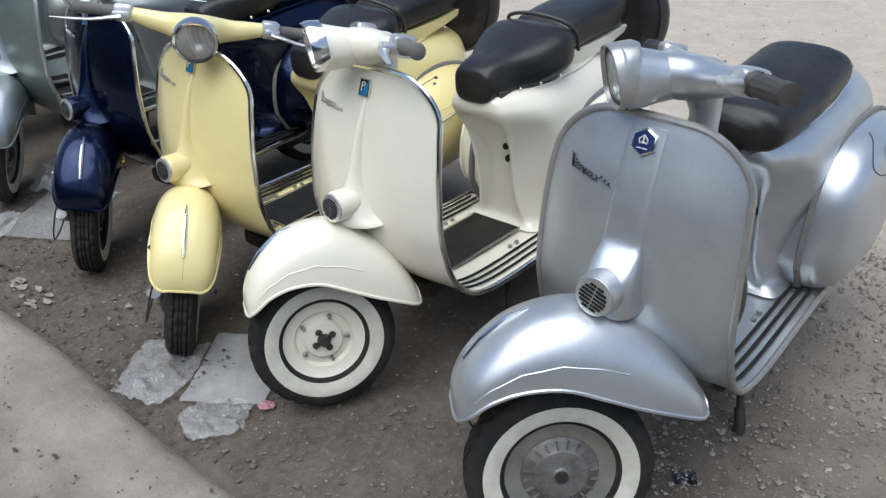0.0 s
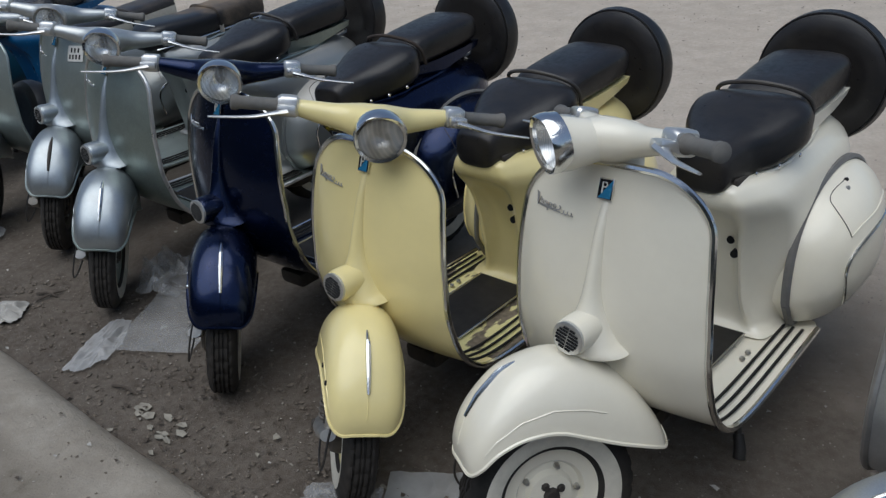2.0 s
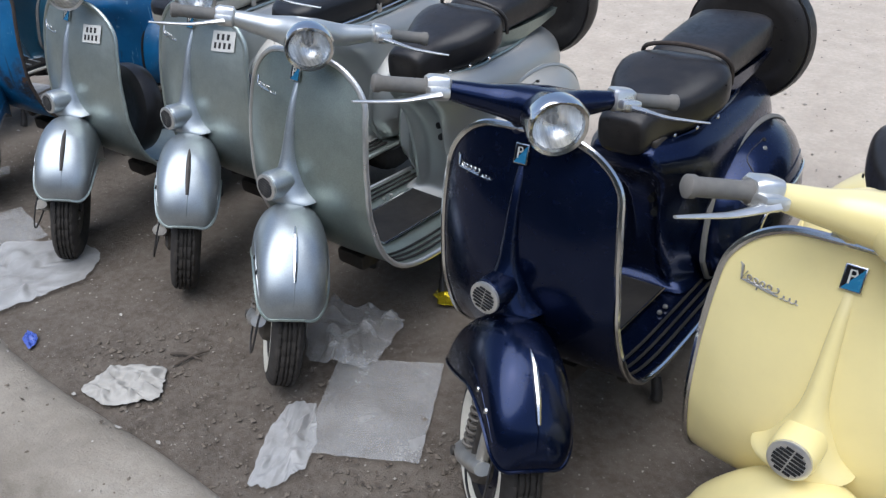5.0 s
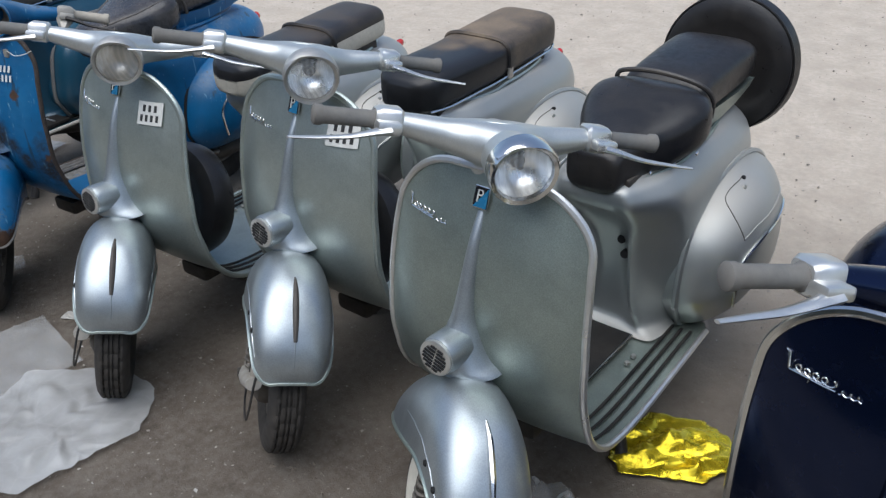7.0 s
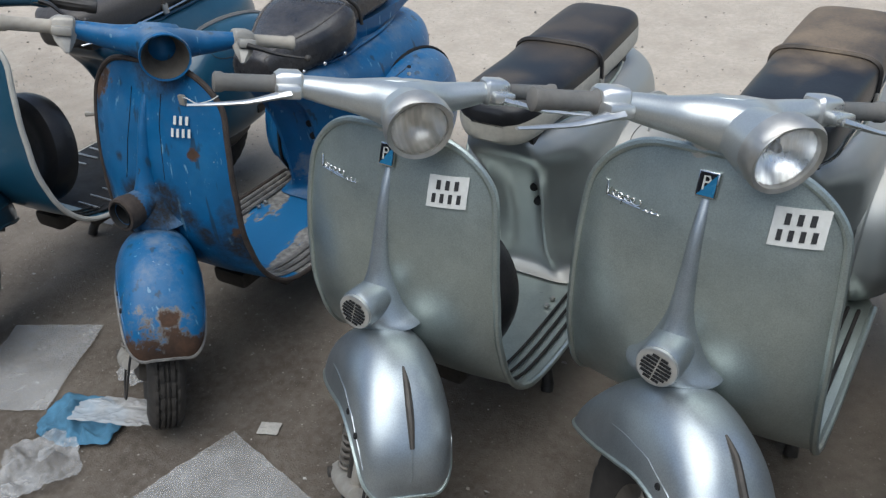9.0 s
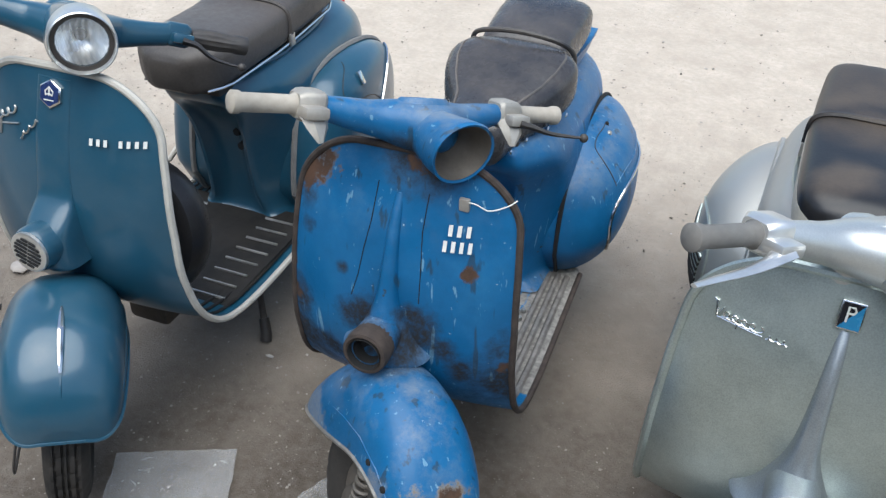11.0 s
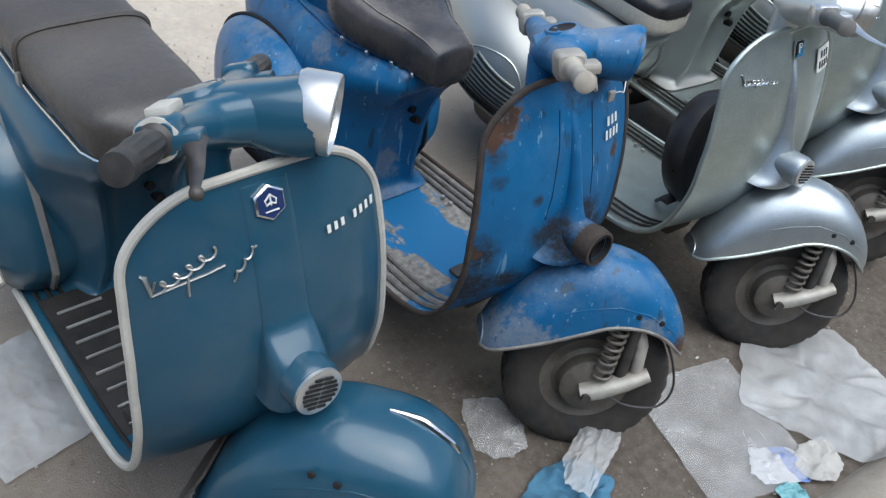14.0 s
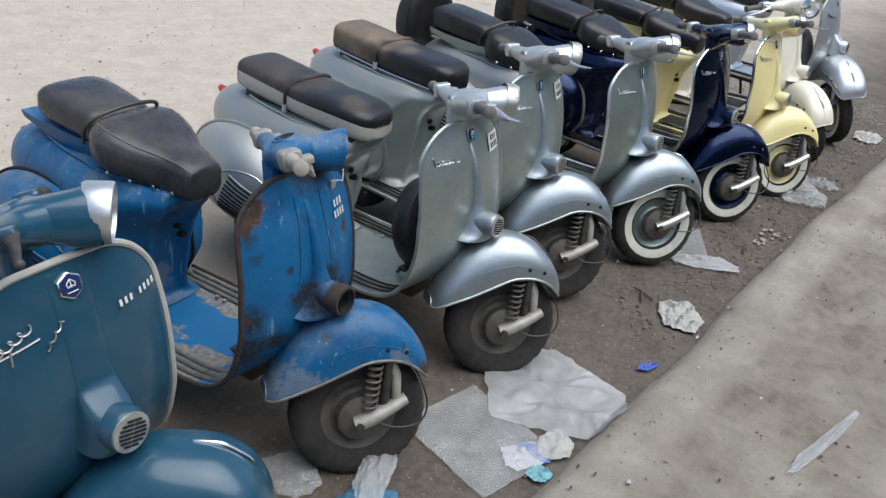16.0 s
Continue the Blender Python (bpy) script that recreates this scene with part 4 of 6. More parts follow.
COWL_LOOP = [(0.872, 0.345), (0.880, 0.450), (0.918, 0.540), (0.995, 0.605), (1.10, 0.642), (1.22, 0.648), (1.34, 0.618), (1.435, 0.550), (1.475, 0.455), (1.460, 0.365), (1.38, 0.290), (1.22, 0.258), (1.02, 0.250), (0.910, 0.272)]
COWL_BOXY = [(0.852, 0.345), (0.870, 0.470), (0.905, 0.570), (0.975, 0.635), (1.08, 0.662), (1.22, 0.660), (1.36, 0.632), (1.445, 0.575), (1.475, 0.480), (1.455, 0.370), (1.38, 0.290), (1.22, 0.258), (1.02, 0.250), (0.890, 0.270)]
COWL_MID = (1.115, 0.450)


def build_cowl(o, sc, sgn):
    boxy = sc.get("boxy")
    ctrl = COWL_BOXY if boxy else COWL_LOOP
    loop = spline(ctrl[-2:] + ctrl + ctrl[:3], (len(ctrl) + 4) * 5 + 1)[10:-15]
    ang = np.unwrap([math.atan2(z - COWL_MID[1], y - COWL_MID[0]) for y, z in loop])
    rad = np.hypot(loop[:, 0] - COWL_MID[0], loop[:, 1] - COWL_MID[1])
    order = np.argsort(ang % (2 * math.pi))
    ang_s, rad_s = (ang % (2 * math.pi))[order], rad[order]
    x0, bulge = 0.168, sc.get("bulge", 0.155)
    p, q = (4.2, 2.6) if boxy else (2.5, 1.75)

    def surface(y, z, lift=0.0):
        """Place on the bulge at a length and height."""
        dy, dz = y - COWL_MID[0], z - COWL_MID[1]
        rho = min(1.0, math.hypot(dy, dz) / float(np.interp(math.atan2(dz, dy) % (2 * math.pi), ang_s, rad_s, period=2 * math.pi)))
        # fuller at the front, thinner towards the tail
        full = bulge * (1 - 0.42 * max(0.0, dy / 0.36) ** 1.6)
        x = x0 + full * (1 - rho ** p) ** (1 / q)
        n = Vector((1.0, dy * rho * 3.0, dz * rho * 3.5)).normalized()
        return Vector((sgn * (x + lift * n.x), y + lift * n.y, z + lift * n.z))

    rings = []
    for t in np.linspace(0, 1, 19):
        rho = math.cos(t * math.pi / 2 * 0.985)
        rings.append([surface(COWL_MID[0] + rho * (y - COWL_MID[0]), COWL_MID[1] + rho * (z - COWL_MID[1])) for y, z in loop])
    inner = [Vector((v.x * 0.7, v.y, v.z)) for v in rings[0]]
    cowl = part("left_cowl" if sgn > 0 else "right_cowl", loft([inner] + rings), sc.get("rear_paint", sc["paint"]), o)
    ring = [Vector((sgn * (x0 + 0.003), COWL_MID[0] + 1.012 * (y - COWL_MID[0]), COWL_MID[1] + 1.012 * (z - COWL_MID[1]))) for y, z in loop]
    part("cowl_bead", tube(ring + ring[:1], sc.get("bead_r", 0.009), 6), sc.get("bead", BEAD_GREY), cowl, "rubber bead round the cowl")
    if sgn > 0:
        # tool-box door: seam line, lock
        if boxy:
            seam = [(1.10, 0.660), (1.035, 0.635), (1.005, 0.605), (1.04, 0.578), (1.13, 0.560), (1.19, 0.525), (1.22, 0.475)]
        else:
            seam = [(1.12, 0.636), (1.065, 0.626), (1.025, 0.610), (1.008, 0.588), (1.000, 0.560), (0.996, 0.525)]
            fold = [(0.997, 0.528), (1.05, 0.546), (1.129, 0.556), (1.208, 0.560), (1.30, 0.548)]
            part("door_fold", tube([surface(y, z, 0.0005) for y, z in spline(fold, 30)], 0.0022, 6), sc.get("rear_paint", sc["paint"]), cowl)
        part("door_seam", tube([surface(y, z, 0.001) for y, z in spline(seam, 40)], 0.0012, 5), sc.get("seam_mat", DARK_METAL), cowl)
        if boxy:
            m = axis_m(surface(1.10, 0.622, 0.002), surface(1.10, 0.622, 1) - surface(1.10, 0.622))
            part("door_lock", box(0, 0, 0.003, 0.018, 0.040, 0.008, 0.002, None, m), CHROME, cowl, "small bright tool-box catch")
        else:
            for k, (y, z) in enumerate(((1.126, 0.634), (1.098, 0.622))):
                m = axis_m(surface(y, z, 0.0), surface(y, z, 1) - surface(y, z))
                part("lock_hole", lathe([(0, 0.002), (0.0065, 0.002), (0.008, -0.004)], 12, m), (HOLE, sc.get("lock_mat", ALLOY))[k], cowl)
        flash = [(1.40, 0.480), (1.29, 0.514), (1.165, 0.526), (1.07, 0.518), (0.995, 0.490), (0.962, 0.445), (0.960, 0.390), (0.974, 0.335)] if not boxy else [(1.40, 0.605), (1.33, 0.595), (1.26, 0.560), (1.21, 0.510), (1.195, 0.460)]
        part("side_flash", tube([surface(y, z, 0.004) for y, z in spline(flash, 24)], 0.0045, 6), CHROME, cowl, "thin bright side moulding")
    elif not boxy:
        plate = spline([(0.915, 0.350), (0.935, 0.470), (1.00, 0.530), (1.12, 0.520), (1.20, 0.440), (1.18, 0.340), (1.05, 0.300), (0.935, 0.310), (0.915, 0.350)], 50)
        part("louvre_panel", tube([surface(y, z, 0.002) for y, z in plate], 0.0035, 5), sc["paint"], cowl)
        for k in range(9):
            z0, z1 = 0.500 - 0.019 * k, 0.440 - 0.016 * k
            pts = [surface(1.10 - 0.155 * t + 0.010 * k * (1 - t), z0 + (z1 - z0) * t, 0.0005) for t in np.linspace(0, 1, 9)]
            slot = part("louvre", tube(pts, 0.0055, 6), HOLE, cowl)
            part("louvre_lip", tube([v + Vector((0, 0, 0.0085)) for v in pts], 0.0040, 6), sc["paint"], slot)
    return cowl


def build_seats(o, sc):
    kind = sc["seat"]
    sm = sc.get("seat_mat", VINYL)
    put = Matrix.Translation(sc.get("seat_at", (0, 0, 0)))
    if kind == "saddle":
        # y, half width, top, bottom
        tb = [(0.676, 0.044, 0.800, 0.735), (0.686, 0.068, 0.824, 0.718), (0.73, 0.078, 0.841, 0.716), (0.79, 0.094, 0.850, 0.722), (0.86, 0.134, 0.866, 0.730), (0.92, 0.158, 0.884, 0.738), (0.975, 0.166, 0.896, 0.750),
              (1.02, 0.148, 0.894, 0.765), (1.043, 0.108, 0.880, 0.782), (1.054, 0.055, 0.858, 0.802)]
        rings = []
        for y, w, zt, zb in spline(tb, 30):
            zc, hz = (zt + zb) / 2, (zt - zb) / 2
            rings.append([Vector((w * sup(a, 3.4)[0], y, zc + hz * sup(a, 3.4)[1])) for a in np.linspace(0, 2 * math.pi, 36, endpoint=False)])
        seat = part("saddle", loft(rings), sm, o, "black vinyl saddle", put)
        for sgn in (-1, 1):
            for y in (0.74, 0.80, 0.86, 0.93):
                w, zt, zb = lerp_table([(r[0], r[1], r[2], r[3]) for r in tb], y)
                part("stud", lathe([(0, 0.004), (0.005, 0.003), (0.007, 0)], 10, axis_m((sgn * w * 0.985, y, zb + 0.022), (sgn, 0, -0.1))), CHROME, seat, "", put)
        for sgn in (-1, 1) if sc.get("piping") else ():
            line = []
            for y in np.linspace(0.688, 1.045, 26):
                w, zt, zb = lerp_table(tb, y)
                c1, s1 = sup(radians(48), 3.4)
                line.append((sgn * w * 1.006 * c1, y, (zt + zb) / 2 + (zt - zb) / 2 * 1.006 * s1))
            part("seat_piping", tube(line, 0.003, 5), VINYL_GREY, seat, "", put)
        # sprung base under the saddle
        part("saddle_base", box(0, 0.86, 0.738, 0.17, 0.28, 0.03, 0.006), DARK_METAL, o)
        if sc.get("pillion", True):
            ye = sc.get("pillion_end", 1.395)
            tb = [(1.040, 0.092, 0.868, 0.800), (1.052, 0.112, 0.892, 0.792), (1.11, 0.118, 0.908, 0.792), (ye - 0.085, 0.124, 0.922, 0.802), (ye - 0.013, 0.120, 0.920, 0.812), (ye, 0.102, 0.906, 0.828)]
            rings = []
            for y, w, zt, zb in spline(tb, 20):
                zc, hz = (zt + zb) / 2, (zt - zb) / 2
                rings.append([Vector((w * sup(a, 3.6)[0], y, zc + hz * sup(a, 3.6)[1])) for a in np.linspace(0, 2 * math.pi, 32, endpoint=False)])
            pad = part("pillion_seat", loft(rings), sm, o, "black vinyl pillion pad", put)
            wedge = [[Vector((sx * w, y, z)) for sx, z in ((-1, zb), (1, zb), (1.08, zt), (-1.08, zt))] for y, w, zb, zt in ((1.04, 0.085, 0.725, 0.796), (1.16, 0.100, 0.740, 0.797), (1.30, 0.110, 0.768, 0.805), (1.39, 0.112, 0.790, 0.815))]
            part("pillion_bracket", loft(wedge), sc.get("bracket", sc["paint"]), o, "sheet-metal wedge under the pillion pad", put)
            pts = spline([(-0.130, 1.070, 0.805), (-0.134, 1.050, 0.865), (-0.100, 1.020, 0.905), (0.0, 1.005, 0.922), (0.100, 1.020, 0.905), (0.134, 1.050, 0.865), (0.130, 1.070, 0.805)], 34)
            part("grab_handle", tube(pts, 0.0065, 8), sc.get("grab", RUBBER_BLACK), pad, "looped rubber grab handle", put)
        if sc.get("rear_spare", True):
            m = axis_m((0, 1.515, 0.803), (0, -1, 0.10))
            prof = [(0, 0.045), (0.10, 0.045), (0.125, 0.050), (0.165, 0.055), (0.195, 0.040), (0.207, 0.0), (0.195, -0.040), (0.16, -0.055), (0.10, -0.05), (0, -0.05)]
            spare = part("spare_wheel", lathe(prof, 48, m), VINYL, o, "spare wheel in a black vinyl cover")
            ring = [m @ Vector((0.200 * math.cos(a), 0.200 * math.sin(a), 0.034)) for a in np.linspace(0, 2 * math.pi, 49)]
            part("cover_piping", tube(ring, 0.0035, 5), VINYL, spare)
            part("spare_bracket", tube([(0, 1.38, 0.72), (0, 1.46, 0.73), (0, 1.51, 0.80)], 0.012, 8), CHROME, o)
    else:
        y0, y1 = sc.get("bench", (0.635, 1.315))
        big = sc.get("bench_wide", 0.122)
        ln = y1 - y0
        tb = [(y0, 0.045, 0.845, 0.775), (y0 + 0.02, 0.085, 0.868, 0.762), (y0 + 0.12 * ln, big * 0.93, 0.885, 0.765), (y0 + 0.45 * ln, big, 0.885, 0.772), (y0 + 0.62 * ln, big, 0.897, 0.778),
              (y0 + 0.93 * ln, big * 0.95, 0.912, 0.79), (y1 - 0.012, big * 0.84, 0.905, 0.80), (y1, big * 0.66, 0.885, 0.815)]
        tb = [(y, w, zt - sc.get("seat_low", 0.028), zb - sc.get("seat_low", 0.028)) for y, w, zt, zb in tb]
        rings, low = [], []
        e = sc.get("bench_e", 4.0)
        for y, w, zt, zb in spline(tb, 34):
            split = zb + (zt - zb) * (0.58 if sc.get("two_tone") else 0.02)
            zc, hz = (zt + zb) / 2, (zt - zb) / 2
            full = [Vector((w * sup(a, e)[0], y, zc + hz * sup(a, e)[1])) for a in np.linspace(0, 2 * math.pi, 36, endpoint=False)]
            rings.append([Vector((p.x, p.y, max(p.z, split))) for p in full])
            low.append([Vector((p.x * 1.01, p.y, min(p.z, split + 0.004))) for p in full])
        seat = part("bench_seat", loft(rings), sm, o, sc.get("seat_label", "long black vinyl bench seat"))
        if sc.get("two_tone"):
            part("seat_side_band", loft(low), VINYL_CREAM, seat, "cream vinyl lower side band")
        pts = []
        ys = y0 + 0.56 * ln
        w, zt, zb = lerp_table(tb, ys)
        for a in np.linspace(radians(-35), radians(215), 36):
            c, s = sup(a, e)
            pts.append((w * 1.015 * c, ys, (zt + zb) / 2 + (zt - zb) / 2 * 1.04 * s))
        if sc.get("strap", True):
            part("seat_strap", tube(pts, 0.008, 6), sm, seat, "narrow vinyl strap across the seat")
            for sgn in (-1, 1):
                part("strap_buckle", box(sgn * w * 1.03, ys, zb + 0.02, 0.008, 0.022, 0.035, 0.002), ALLOY, seat)
        part("seat_base", box(0, (y0 + y1) / 2 + 0.01, 0.742, big * 1.5, ln * 0.84, 0.05, 0.008), DARK_METAL, o)
        if sc.get("seat_bead"):
            pts = []
            for y in np.linspace(y0 + 0.03, y1 - 0.02, 20):
                w, zt, zb = lerp_table(tb, y)
                pts.append((w * 1.0, y, zb + 0.012))
            part("seat_moulding", tube(pts, 0.004, 6), CHROME, seat)
            part("seat_moulding", tube([(-p[0], p[1], p[2]) for p in pts], 0.004, 6), CHROME, seat)


def build_headset(o, sc):
    tip = Matrix.Translation(H) @ Matrix.Rotation(radians(-sc.get("head_rake", 0.0)), 4, "X") @ Matrix.Translation(-H)
    m = Matrix.Translation(sc.get("head_shift", (0, 0, 0))) @ tip @ steer_matrix(sc["steer"] + sc.get("head_turn", 0.0)) @ SFRAME @ Matrix.Translation((0, 0, sc.get("head_up", 0.0)))

    def ring(f, rx, ra, a0, tilt=0.0, e=2.2):
        out = []
        for t in np.linspace(0, 2 * math.pi, 32, endpoint=False):
            c, s = sup(t, e)
            out.append(Vector((rx * c, f + tilt * ra * s, a0 + ra * s)))
        return out

    lamp_shape = sc.get("lamp", "round")
    e_face = 3.2 if lamp_shape == "trapezoid" else 2.0
    e_body = 3.0 if sc.get("wedge_head") else 2.1
    tl = 0.36
    fat = sc.get("fat", 1.24 if sc.get("big_lamp") else 1.04)
    arm = sc.get("arm", (0.050, 0.034, 0.0215))
    # lamp pod, a cone that widens to the lamp
    rings = [ring(-0.050, 0.028, 0.024, 0.030, 0, e_body), ring(-0.030, 0.036, 0.032, 0.028, 0, e_body), ring(0.0, 0.041, 0.037, 0.023, 0, e_body), ring(0.04, 0.045, 0.042, 0.016, tl * 0.3, e_body),
             ring(0.08, 0.050, 0.048, 0.010, tl * 0.6, e_body), ring(0.12, 0.055, 0.0545, 0.005, tl, (e_body + e_face) / 2), ring(0.155, 0.058, 0.058, 0.002, tl, e_face)]
    if sc.get("wedge_head"):
        rings = [ring(-0.075, 0.036, 0.018, 0.040, 0, e_body), ring(-0.060, 0.046, 0.028, 0.036, 0, e_body), ring(-0.02, 0.054, 0.036, 0.030, 0, e_body), ring(0.04, 0.057, 0.045, 0.020, tl * 0.3, e_body),
                 ring(0.09, 0.058, 0.052, 0.010, tl * 0.6, e_body), ring(0.13, 0.059, 0.0575, 0.004, tl, (e_body + e_face) / 2), ring(0.155, 0.059, 0.059, 0.002, tl, e_face)]
    rings = [[Vector((p.x * fat, p.y, 0.015 + (p.z - 0.015) * fat)) for p in rg] for rg in rings]
    bm = loft(rings, caps=False)
    bm.verts.ensure_lookup_table()
    bm.faces.new(bm.verts[:32])
    # handlebar: two arms that swell into the pod
    ra, rm = arm[2], arm[1]
    half = [(0.0, -0.068, 0.105, -0.030, 0.064), (0.030, -0.066, 0.096, -0.027, 0.063), (0.052, -0.060, 0.074, -0.020, 0.061), (0.074, -0.052, 0.046, -0.010, 0.060)] if sc.get("wedge_head") else [(0.0, -0.058, 0.110, -0.030, 0.066), (0.026, -0.056, 0.098, -0.027, 0.066), (0.046, -0.051, 0.076, -0.021, 0.064), (0.070, -0.045, 0.048, -0.013, 0.061)]
    half += [
            (0.100, -0.008 - rm * 0.98, -0.008 + rm * 1.06, 0.027 - rm * 0.95, 0.027 + rm * 0.92), (0.145, -0.012 - rm * 0.86, -0.012 + rm * 0.86, 0.033 - rm * 0.82, 0.033 + rm * 0.78), (0.205, -0.018 - ra, -0.018 + ra, 0.041 - ra * 0.9, 0.041 + ra * 0.9)]
    tab_fat = fat if sc.get("wedge_head") else 1.0
    table = [(-x * (tab_fat if x < 0.09 else 1), a, b, c, d) for x, a, b, c, d in reversed(half)] + [(x * (tab_fat if x < 0.09 else 1), a, b, c, d) for x, a, b, c, d in half[1:]]
    sections = []
    for x, f0, f1, a0, a1 in spline(table, 49):
        sections.append([Vector((x, (f0 + f1) / 2 + (f1 - f0) / 2 * c1, (a0 + a1) / 2 + (a1 - a0) / 2 * s1)) for c1, s1 in (sup(t, 2.7 if sc.get("wedge_head") else 2.2) for t in np.linspace(0, 2 * math.pi, 24, endpoint=False))])
    loft(sections, bm=bm)
    head = part("headset", bm, sc.get("head_paint", sc["paint"]), o, "", m)
    part("steering_neck", tube([(0, -0.045, -0.10 - sc.get('head_up', 0.0)), (0, -0.038, -0.045), (0, -0.022, 0.005)], [0.030, 0.032, 0.042], 20), sc.get("head_paint", sc["paint"]), head, "", m)
    # speedometer / top cap
    boss = Matrix.Translation((0, -0.024 if sc.get("wedge_head") else 0.012, 0.058 if sc.get("cap") or sc.get("wedge_head") else 0.051)) @ Matrix.Rotation(radians(8), 4, "X") @ Matrix.Diagonal((1.30, 1.0, 1.0, 1.0))
    part("speedometer_boss", lathe([(0.026, 0.004), (0.029, 0.011), (0.035, 0.011), (0.040, 0.004), (0.046, -0.012)], 28, boss), sc.get("head_paint", sc["paint"]), head, "", m)
    part("speedometer", lathe([(0, 0.008), (0.024, 0.008), (0.027, 0.010), (0.028, 0.002)], 24, boss), sc.get("cap", ALLOY), head, "", m)
    ls = 0.89 * fat if sc.get("big_lamp") else fat
    lm = Matrix.Translation((0, 0.160, 0.001)) @ Vector((0, 1, -0.36)).normalized().to_track_quat("Z", "Y").to_matrix().to_4x4() @ Matrix.Diagonal((ls, ls, 1, 1))
    if lamp_shape == "empty":
        part("lamp_shell", lathe([(0.0555, 0.0), (0.048, -0.03), (0.033, -0.07), (0.0, -0.10)], 28, lm), GREASY_RIM, head, "empty headlamp shell", m)
        part("shell_edge", lathe([(0.0555, 0.001), (0.0600, 0.003), (0.0605, -0.006)], 32, lm), sc["paint"], head, "", m)
    else:
        sq = lamp_shape == "trapezoid"
        n = 36

        def lring(r, h, back=0.0):
            out = []
            for t in np.linspace(0, 2 * math.pi, n, endpoint=False):
                c, s = sup(t, 3.0 if sq else 2.0)
                k = (1.0 - 0.10 * s) if sq else 1.0
                out.append(lm @ Vector((r * c * k, r * s, h - back * (s + 1) / 2)))
            return out

        peak = 0.012 if sc.get("peak", True) else 0.0
        big = sc.get("big_lamp")
        rim = [lring(0.0620, -0.012, 0.036), lring(0.0665, -0.008, 0.032), lring(0.0685, 0.004), lring(0.0678, 0.013), lring(0.0655, 0.015), lring(0.0625, 0.009), lring(0.0600, -0.002)] if big else [lring(0.0600, -0.030), lring(0.0628, -0.012), lring(0.0628, 0.004), lring(0.060, 0.012), lring(0.053, 0.009), lring(0.0515, 0.0)]
        lamp = part("headlamp", loft(rim, caps=False), sc.get("rim_mat", CHROME), head, "headlamp with a bright rim", m)
        if big:
            part("lamp_gasket", loft([lring(0.0625, 0.007), lring(0.0605, 0.004), lring(0.0525, 0.003)], caps=False), RUBBER_BLACK, lamp, "", m)
        if peak:
            vis = []
            for h, r in ((-0.012, 0.0638), (0.004, 0.0652), (0.020, 0.062)):
                vis.append([lm @ Vector((r * math.cos(a), r * math.sin(a), h - (0.013 * abs(math.cos(a)) if h > 0.01 else 0))) for a in np.linspace(radians(25), radians(155), 20)])
            bm = loft(vis, closed=False, caps=False)
            thicken(bm, 0.002)
            part("lamp_peak", bm, sc.get("rim_mat", CHROME), lamp, "", m)
        if sq:
            part("reflector", loft([lring(0.0515, 0.0), lring(0.043, -0.025), lring(0.02, -0.045), lring(0.002, -0.047)], caps=False), REFLECTOR, lamp, "", m)
            part("lens", loft([lring(0.0525, 0.004), lring(0.046, 0.008), lring(0.02, 0.011), lring(0.001, 0.0115)], caps=False), sc.get("lens_mat", GLASS), lamp, "ribbed headlamp glass", m)
        else:
            flutes = []
            for r, h in ((0.0515, 0.0), (0.046, -0.014), (0.038, -0.026), (0.026, -0.037), (0.013, -0.043), (0.012, -0.043)):
                flutes.append([lm @ Vector((r * (1 - 0.025 * (q % 2)) * math.cos(q * math.pi / 24), r * (1 - 0.025 * (q % 2)) * math.sin(q * math.pi / 24), h)) for q in range(48)])
            part("reflector", loft(flutes, caps=False), REFLECTOR, lamp, "", m)
            part("bulb", lathe([(0.013, -0.044), (0.013, -0.036), (0.007, -0.034), (0.008, -0.024), (0.005, -0.016), (0, -0.014)], 16, lm), DARK_METAL, lamp, "", m)
            lens = part("lens", lathe([(0.0528, 0.004), (0.046, 0.009), (0.028, 0.013), (0.0, 0.015)], 32, lm), sc.get("lens_mat", GLASS), lamp, "ribbed headlamp glass", m)
            lens.visible_shadow = False
    # controls
    gm = sc.get("grip_mat", RUBBER_GREY)
    for sgn in (-1, 1):
        bm = loft([[Vector((sgn * x, -0.018 + hf * c1, 0.042 + ha * s1)) for c1, s1 in (sup(t, 5.0) for t in np.linspace(0, 2 * math.pi, 20, endpoint=False))]
                   for x, hf, ha in ((0.188, 0.023, 0.022), (0.194, 0.029, 0.027), (0.230, 0.030, 0.027), (0.240, 0.024, 0.021))])
        box(sgn * 0.219, 0.012, 0.036, 0.046, 0.052, 0.022, 0.007, bm)
        if sc.get("angular_clamp"):
            box(sgn * 0.213, -0.018, 0.046, 0.044, 0.052, 0.048, 0.011, bm)
            tube([(sgn * 0.213, 0.000, 0.034), (sgn * 0.212, 0.022, 0.010), (sgn * 0.208, 0.034, -0.014)], [0.030, 0.022, 0.006], 6, bm, 0.6)
        clamp = part("lever_clamp", bm, sc.get("clamp_mat", BRIGHT_ALLOY), head, "", m)
        prof = [(0, 0.232), (0.020, 0.232), (0.021, 0.240), (0.0165, 0.246), (0.0165, 0.335), (0.0195, 0.340), (0.0195, 0.352), (0.014, 0.356), (0, 0.357)]
        if sc.get("fat_grip"):
            prof = [(0, 0.232), (0.024, 0.232), (0.024, 0.240), (0.017, 0.245), (0.021, 0.262), (0.022, 0.30), (0.019, 0.340), (0.022, 0.350), (0.021, 0.372), (0, 0.374)]
        gx = Matrix.Translation((0, -0.018, 0.042)) @ Matrix.Rotation(radians(90 * sgn), 4, "Y")
        grip_bm = lathe(prof, 48, gx)
